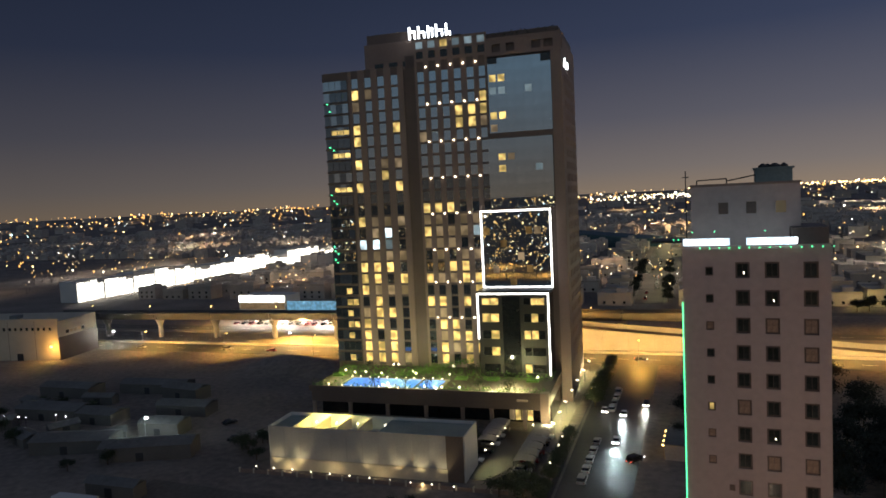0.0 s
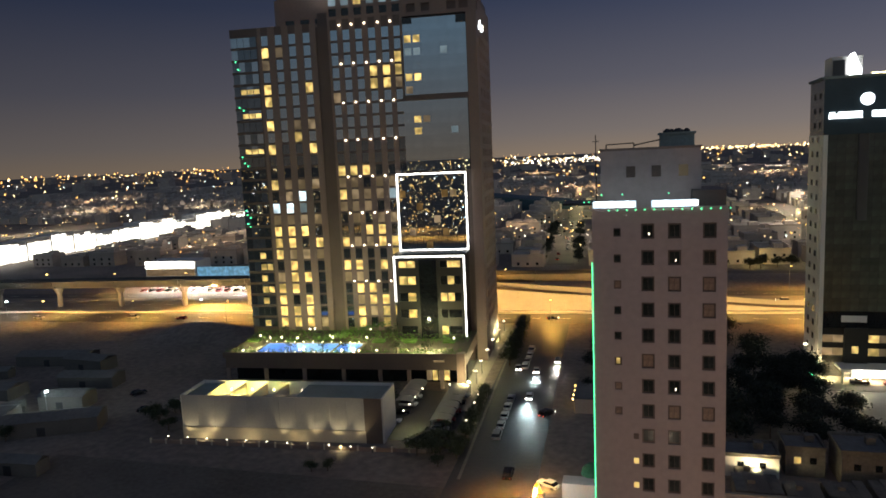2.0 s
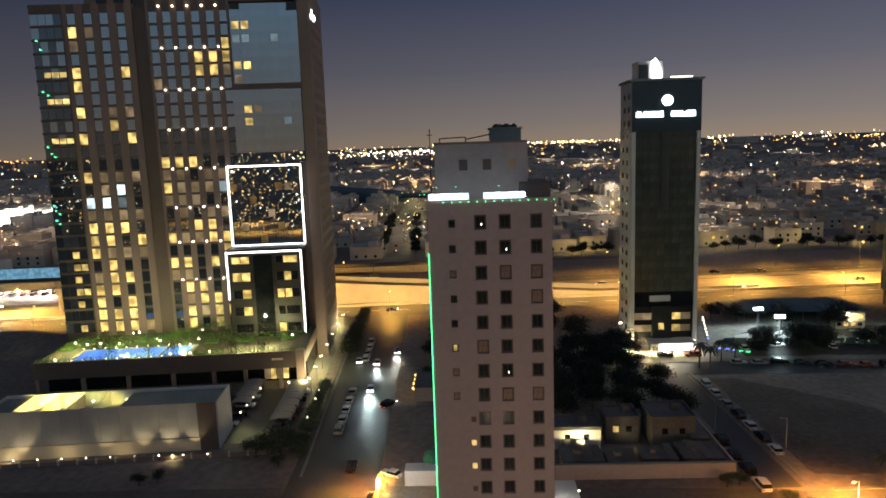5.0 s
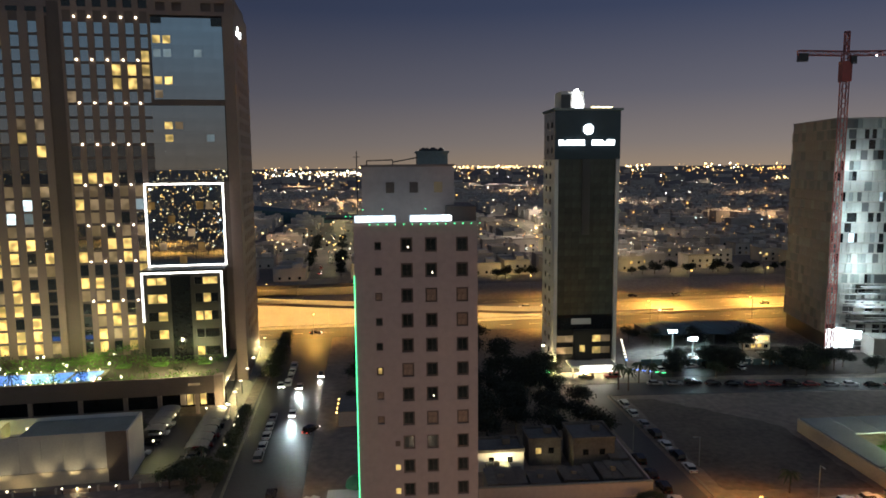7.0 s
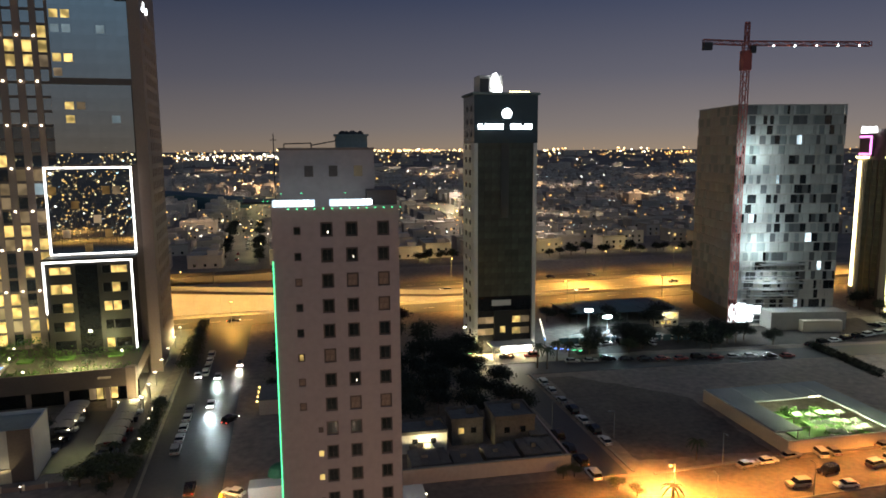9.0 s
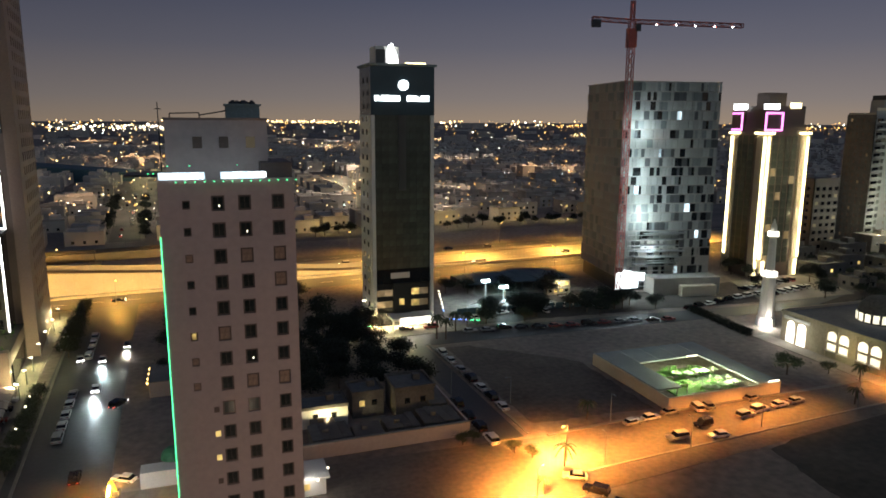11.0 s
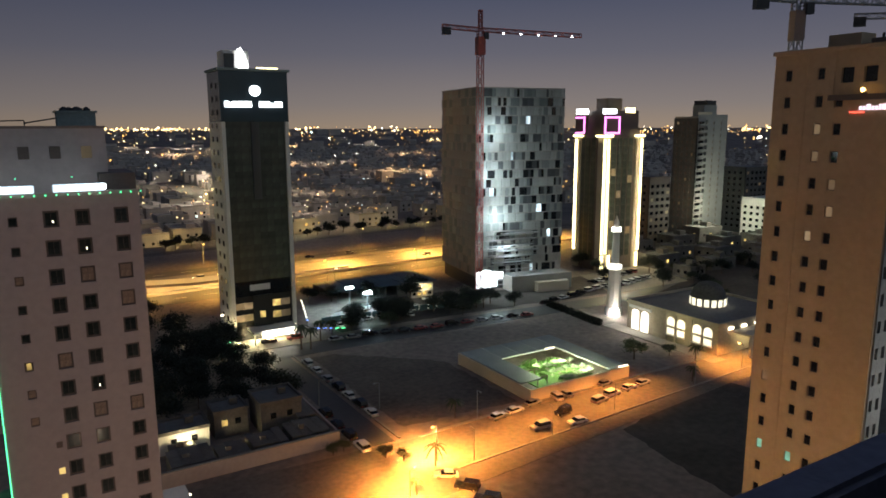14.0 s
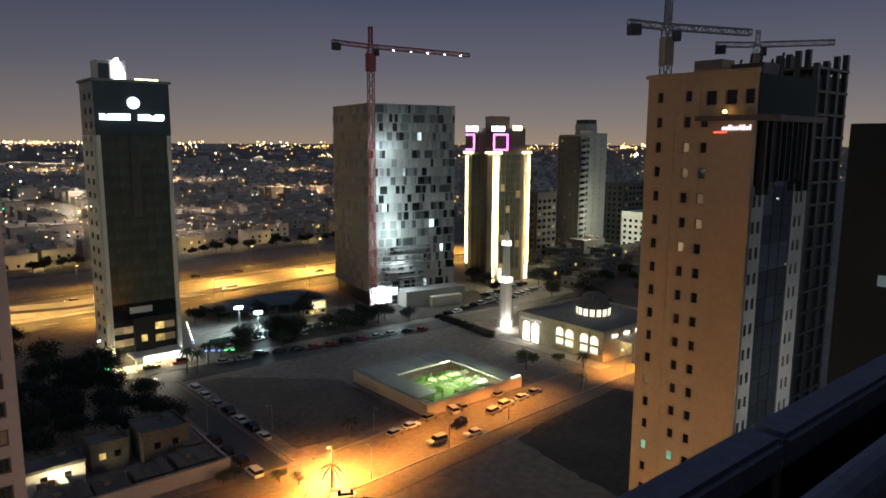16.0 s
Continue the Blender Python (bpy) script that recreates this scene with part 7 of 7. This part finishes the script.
car("suv", 2, 58.5, 199.5, 170, z=0.18, where="on the office forecourt")
car("suv", 3, 66.5, 199.0, 175, z=0.18, where="on the office forecourt")
b = thing("bus", "white parked coach on the dark plot", "bus", -140, 104, 0, 4)
boxpart("body", (0, 11, 0, 2.5, 0.5, 3.1), CARS[0], b)
boxpart("window_band", (0.3, 10.8, -0.03, 2.53, 1.6, 2.5), M_GLASSK, b)
for x in (2, 8.5):
    for y in (0.1, 2.2):
        boxpart("wheel", (x - 0.45, x + 0.45, y, y + 0.25, 0, 0.9), M_TYRE, b)


# ---- street lamps ----
def street_lamp(x, y, rz, hh, bulb, label, group, arm=1.6, r=0.32):
    key = ("lamp", hh, bulb.name, arm)
    m = pose(x, y, 0, 0, 0, rz)
    if key in PROTO:
        return tagged(copy_thing(PROTO[key], m), label, "street lamp", group)
    t = PROTO[key] = thing("street_lamp", label, "street lamp", group=group)
    bm = bmesh.new()
    prism(bm, 0, 0, 0, hh, 0.12, 0.07, 6)
    part("pole", bm, M_METAL, t)
    bm = bmesh.new()
    bar(bm, (0, 0, hh - 0.1), (arm, 0, hh + 0.1), 0.05)
    part("arm", bm, M_METAL, t)
    bm = bmesh.new()
    bmesh.ops.create_icosphere(bm, subdivisions=1, radius=r, matrix=Matrix.Translation((arm, 0, hh)) @ Matrix.Diagonal((1.5, 0.8, 0.6, 1)))
    part("lantern", bm, bulb, t)
    t.matrix_world = m
    return t


for k in range(-9, 12):
    x = 42 * k + 26
    street_lamp(x, hy(x, 326.5), -90, 11, E_SOD, "tall steel highway lamp with sodium lantern", "highway lamps", 2.2, 0.42)
for k in range(-8, 9):
    x = 45 * k + 15
    street_lamp(x, hy(x, 261), 90, 9, E_SOD, "steel service road lamp with sodium lantern", "service road lamps", 2.0, 0.4)
for x, y, rz in ((65.2, 110.6, 200), (52.0, 97.4, 20), (65.6, 137.5, 180), (82.4, 121.6, -90), (70.6, 105.2, 90), (91, 105.6, 90), (112, 108.5, 90), (141, 109.4, 90), (162, 111, 90), (54, 146, 0)):
    street_lamp(x, y, rz, 6.5, E_SOD if (x, y) in ((65.2, 110.6), (52.0, 97.4), (162, 111)) else M_METAL, "slim steel street lamp on the dusty street", "dusty street lamps", 1.2, 0.3)
for k, y in enumerate((176, 186, 196, 208, 220, 233, 246)):
    street_lamp(-42.6 - 0.05 * k * 10, y, 180, 4.0, E_BULB, "short warm path lamp beside the hotel", "hotel path lamps", 0.3, 0.36)
for x, y, rz in ((-186, 262, 0), (-284, 252, 0), (-153.7, 144.7, 0), (49.0, 214, 200), (106, 262.5, 0)):
    street_lamp(x, y, rz, 7, E_COOLB if x < -150 else E_BULB, "bright single lamp on a steel pole", "single lamps", 0.6, 0.5)
for x, y in ((-207.2, 140.9), (-201.0, 141.2), (-198.2, 141.4), (-190.9, 146.0), (-186.1, 145.4)):
    f = thing("yard_lamp", "small cool lamp on a post between dark sheds", "lamp", x, y, 0, group="yard lamps")
    boxpart("post", (-0.05, 0.05, -0.05, 0.05, 0, 4.6), M_DARKST, f)
    o = new("lantern", bulb_mesh(0.12, E_COOLB))
    o.parent, o.location = f, (0, 0, 4.7)
for x, y in ((96.0, 224.5), (98.4, 214.0)):
    f = thing("floodlight_mast", "mobile floodlight mast with glaring white heads", "floodlight", x, y, 0.1)
    bm = bmesh.new()
    bar(bm, (0, 0, 0), (0, 0, 8), 0.12)
    part("mast", bm, M_METAL, f)
    for q in (-1.2, 0.0, 1.2):
        boxpart("head", (q * 0.9 - 0.4, q * 0.9 + 0.4, -0.3, 0.1, 7.2, 8.1), E_COOLB, f)
# bollard lamps along the hall and its car park
for k in range(11):
    x = -108.5 + 5.2 * k
    f = thing("bollard_lamp", "small warm bollard lamp by the hall fence", "lamp", x, 135.6 + 0.18 * k, 0, group="hall bollard lamps")
    bm = bmesh.new()
    prism(bm, 0, 0, 0, 1.0, 0.12, 0.1, 6)
    part("post", bm, M_DARKST, f)
    bm = bmesh.new()
    bmesh.ops.create_icosphere(bm, subdivisions=1, radius=0.18, matrix=Matrix.Translation((0, 0, 1.15)))
    part("globe", bm, E_BULB, f)
for x, y in ((-55.6, 173.6), (-55.6, 167), (-55.4, 161.6), (-55.6, 157), (-39.4, 171), (-39.0, 165), (-38.6, 159), (-38.4, 153), (-49, 178), (-47, 182.5), (-44.5, 181), (-118, 160), (-112, 163), (-121, 154)):
    f = thing("bollard_lamp", "small warm lamp on a short post by parked cars", "lamp", x, y, 0, group="car park lamps")
    bm = bmesh.new()
    prism(bm, 0, 0, 0, 2.3, 0.09, 0.08, 6)
    part("post", bm, M_DARKST, f)
    bm = bmesh.new()
    bmesh.ops.create_icosphere(bm, subdivisions=1, radius=0.25, matrix=Matrix.Translation((0, 0, 2.5)))
    part("globe", bm, E_BULB, f)
# string of small lamps beside the office tower
f = thing("string_lights", "string of warm and blue festoon lamps on posts", "string lights", 74, 208, 0)
for k in range(8):
    o = new("festoon_bulb", bulb_mesh(0.26, E_BULB if k > 0 else E_BLUE))
    o.parent, o.location = f, (1.0 * k, 3.6 * k, 3.0)
    boxpart("post", (1.0 * k - 0.04, 1.0 * k + 0.04, 3.6 * k - 0.04, 3.6 * k + 0.04, 0, 2.8), M_DARKST, f)
for k in range(6):
    boxpart("blue_tube", (0.4 + 1.7 * k, 1.6 + 1.7 * k, -2.0 - 1.0 * k, -1.9 - 1.0 * k, 0.5, 0.75), E_BLUE if k < 4 else E_GREEN, f)
g = thing("green_sign", "small glowing green roadside sign", "sign", 47.6, 203, 0)
boxpart("board", (-1, 1, 0, 0.2, 1.2, 2.2), E_GREEN, g)
boxpart("post", (-0.1, 0.1, 0.05, 0.15, 0, 1.2), M_DARKST, g)


# ---- trees ----
def tree_mesh(seed, hh, spread, n, leaf, leafmat):
    rnd = random.Random(seed)
    bt = bmesh.new()
    prism(bt, 0, 0, 0, hh * 0.5, 0.22, 0.14, 7)
    tips = []
    for k in range(7):
        a, e = rnd.uniform(0, 6.28), rnd.uniform(0.4, 1.0)
        p = Vector((0, 0, hh * rnd.uniform(0.3, 0.5)))
        q = Vector((math.cos(a) * spread * 0.6, math.sin(a) * spread * 0.6, hh * rnd.uniform(0.55, 0.85)))
        bar(bt, p, q, 0.06)
        tips.append(q)
    tips.append(Vector((0, 0, hh * 0.85)))
    bc = bmesh.new()
    for k in range(n):
        c = rnd.choice(tips) + Vector((rnd.gauss(0, spread * 0.28), rnd.gauss(0, spread * 0.28), rnd.gauss(0, hh * 0.1)))
        d = Vector((rnd.uniform(-1, 1), rnd.uniform(-1, 1), rnd.uniform(-0.6, 0.6))).normalized() * leaf
        e = d.cross(Vector((rnd.uniform(-1, 1), rnd.uniform(-1, 1), 1))).normalized() * leaf * 0.5
        bc.faces.new([bc.verts.new(c + v) for v in (-d, e, d, -e)])
    return mesh_of("trunk", bt, M_BARK), mesh_of("crown", bc, leafmat)


def palm_mesh(seed, hh):
    rnd = random.Random(seed)
    bt = bmesh.new()
    for k in range(6):
        prism(bt, 0, 0, hh * k / 6, hh * (k + 1) / 6, 0.26 - 0.015 * k, 0.2 - 0.01 * k, 8)
    bc = bmesh.new()
    for k in range(22):
        a, up = rnd.uniform(0, 6.28), rnd.uniform(-0.1, 1.0)
        d, s = Vector((math.cos(a), math.sin(a), 0)), Vector((-math.sin(a), math.cos(a), 0))
        prev = None
        for j in range(6):
            u = j / 5
            c = Vector((0, 0, hh)) + d * (2.7 * u) + Vector((0, 0, up * 2.0 * u - 2.6 * u * u))
            w = 0.42 * (1 - u * 0.8) * (0.4 + 0.6 * min(1, u * 4))
            cur = (bc.verts.new(c - s * w + Vector((0, 0, -0.15))), bc.verts.new(c), bc.verts.new(c + s * w + Vector((0, 0, -0.15))))
            if prev:
                bc.faces.new((prev[0], cur[0], cur[1], prev[1]))
                bc.faces.new((prev[1], cur[1], cur[2], prev[2]))
            prev = cur
    return mesh_of("trunk", bt, M_BARK), mesh_of("fronds", bc, M_LEAF)


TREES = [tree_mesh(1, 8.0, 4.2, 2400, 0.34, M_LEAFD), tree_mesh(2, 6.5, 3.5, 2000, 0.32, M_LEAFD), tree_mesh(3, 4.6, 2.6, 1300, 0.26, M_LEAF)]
PALMS = [palm_mesh(1, 7.0), palm_mesh(2, 5.5)]


def plant(meshes, x, y, s, label, group, names=("trunk", "crown"), name="tree"):
    t = thing(name, label, "tree", x, y, 0, (x * 37) % 360, group=group)
    t.scale = (s, s, s)
    for nm, me in zip(names, meshes):
        o = new(nm, me)
        o.parent = t


rt = random.Random(61)
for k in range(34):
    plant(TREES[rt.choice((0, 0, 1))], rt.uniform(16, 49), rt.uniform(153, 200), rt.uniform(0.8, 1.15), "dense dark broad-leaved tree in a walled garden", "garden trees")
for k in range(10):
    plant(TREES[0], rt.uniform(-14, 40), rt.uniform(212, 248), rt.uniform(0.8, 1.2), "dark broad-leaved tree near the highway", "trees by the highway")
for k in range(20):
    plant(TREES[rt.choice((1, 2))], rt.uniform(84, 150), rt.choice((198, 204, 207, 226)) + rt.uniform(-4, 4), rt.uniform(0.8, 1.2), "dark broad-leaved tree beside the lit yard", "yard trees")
for k in range(9):
    plant(TREES[2], -36.8 - 0.04 * 6.5 * k, 205 + 6.3 * k, rt.uniform(0.9, 1.1), "small clipped street tree along the hotel", "hotel street trees")
for k in range(9):
    plant(TREES[1], -10 + rt.uniform(-4, 6), 180 + 8 * k, rt.uniform(0.7, 1.1), "dark tree beside the hotel street", "street trees")
for x, y in ((142, 131), (153, 128), (240, 190), (252, 196), (262, 214), (246, 206), (268, 226), (300, 234), (322, 240), (340, 230), (212, 150), (220, 162), (230, 172)):
    plant(TREES[2], x, y, rt.uniform(0.7, 1.3), "low dark bush-like tree on the plot", "plot trees")
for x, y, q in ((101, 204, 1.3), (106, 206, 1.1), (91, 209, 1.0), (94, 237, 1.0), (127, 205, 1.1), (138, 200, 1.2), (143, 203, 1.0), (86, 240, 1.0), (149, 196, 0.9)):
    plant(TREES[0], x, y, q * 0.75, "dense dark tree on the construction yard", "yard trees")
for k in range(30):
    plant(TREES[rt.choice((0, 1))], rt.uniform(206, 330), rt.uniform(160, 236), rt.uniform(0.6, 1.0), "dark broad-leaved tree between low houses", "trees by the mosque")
for k in range(34):
    x = -16 + 8.2 * k + rt.uniform(-3, 3)
    plant(TREES[1], x, 384 + 0.06 * x + rt.uniform(-4, 3), rt.uniform(0.7, 1.2), "dark tree before a lit house front", "district trees")
for k in range(18):
    y = 405 + 24 * (k // 2) + rt.uniform(-5, 5)
    plant(TREES[1], -40 - 0.061 * (y - 400) + (10.5 if k % 2 else -10.5), y, rt.uniform(0.8, 1.2), "dark roadside tree along a lit avenue", "avenue trees")
for k in range(8):
    plant(TREES[2], rt.uniform(-124, -110), rt.uniform(140, 166), rt.uniform(0.6, 0.9), "small tree lit from below beside the hall", "hall trees")
for k in range(12):
    plant(TREES[2], -108 + 4.2 * k, 165.5 + rt.uniform(-1.5, 1.5), rt.uniform(0.7, 1.0), "small dark tree between the hall and the podium", "podium trees")
for k in range(14):
    plant(TREES[2], rt.uniform(-225, -150), rt.uniform(118, 172), rt.uniform(0.6, 1.1), "dark scrubby tree among the sheds", "scrub trees")
for k in range(16):
    plant(TREES[2], -37.0 - 0.034 * (k * 2.6), 137 + 2.6 * k + rt.uniform(-0.8, 0.8), rt.uniform(0.55, 0.8), "dark clipped shrub between car park and street", "car park shrubs", name="shrub")
for x, y in ((-46, 137.5), (-43, 139), (-40.5, 137), (-44.5, 141.5), (-41, 142)):
    plant(TREES[2], x, y, 0.95, "dense dark bush at the street corner", "corner bushes", name="shrub")
for x, y in ((-62.7, 127), (-66, 126), (-40, 133), (58.5, 112), (56, 115), (50, 122), (47.5, 121.5)):
    plant(TREES[2], x, y, 0.55, "low dry shrub beside the street", "shrubs", name="shrub")
for x, y, s, i in ((62.8, 107.0, 0.8, 1), (54.5, 99.5, 0.55, 1), (65.0, 188.8, 1.05, 0), (67.5, 187.5, 0.9, 0), (73, 194, 0.9, 0), (76.5, 193, 0.85, 0), (77.8, 123.8, 0.8, 1), (142, 111, 0.7, 1), (155.5, 121, 0.8, 1), (-303, 238, 1.0, 1), (-312, 236, 0.8, 1), (-42.8, 150, 0.6, 1)):
    plant(PALMS[i], x, y, s, "date palm with drooping fronds", "palms", ("trunk", "fronds"), "palm_tree")
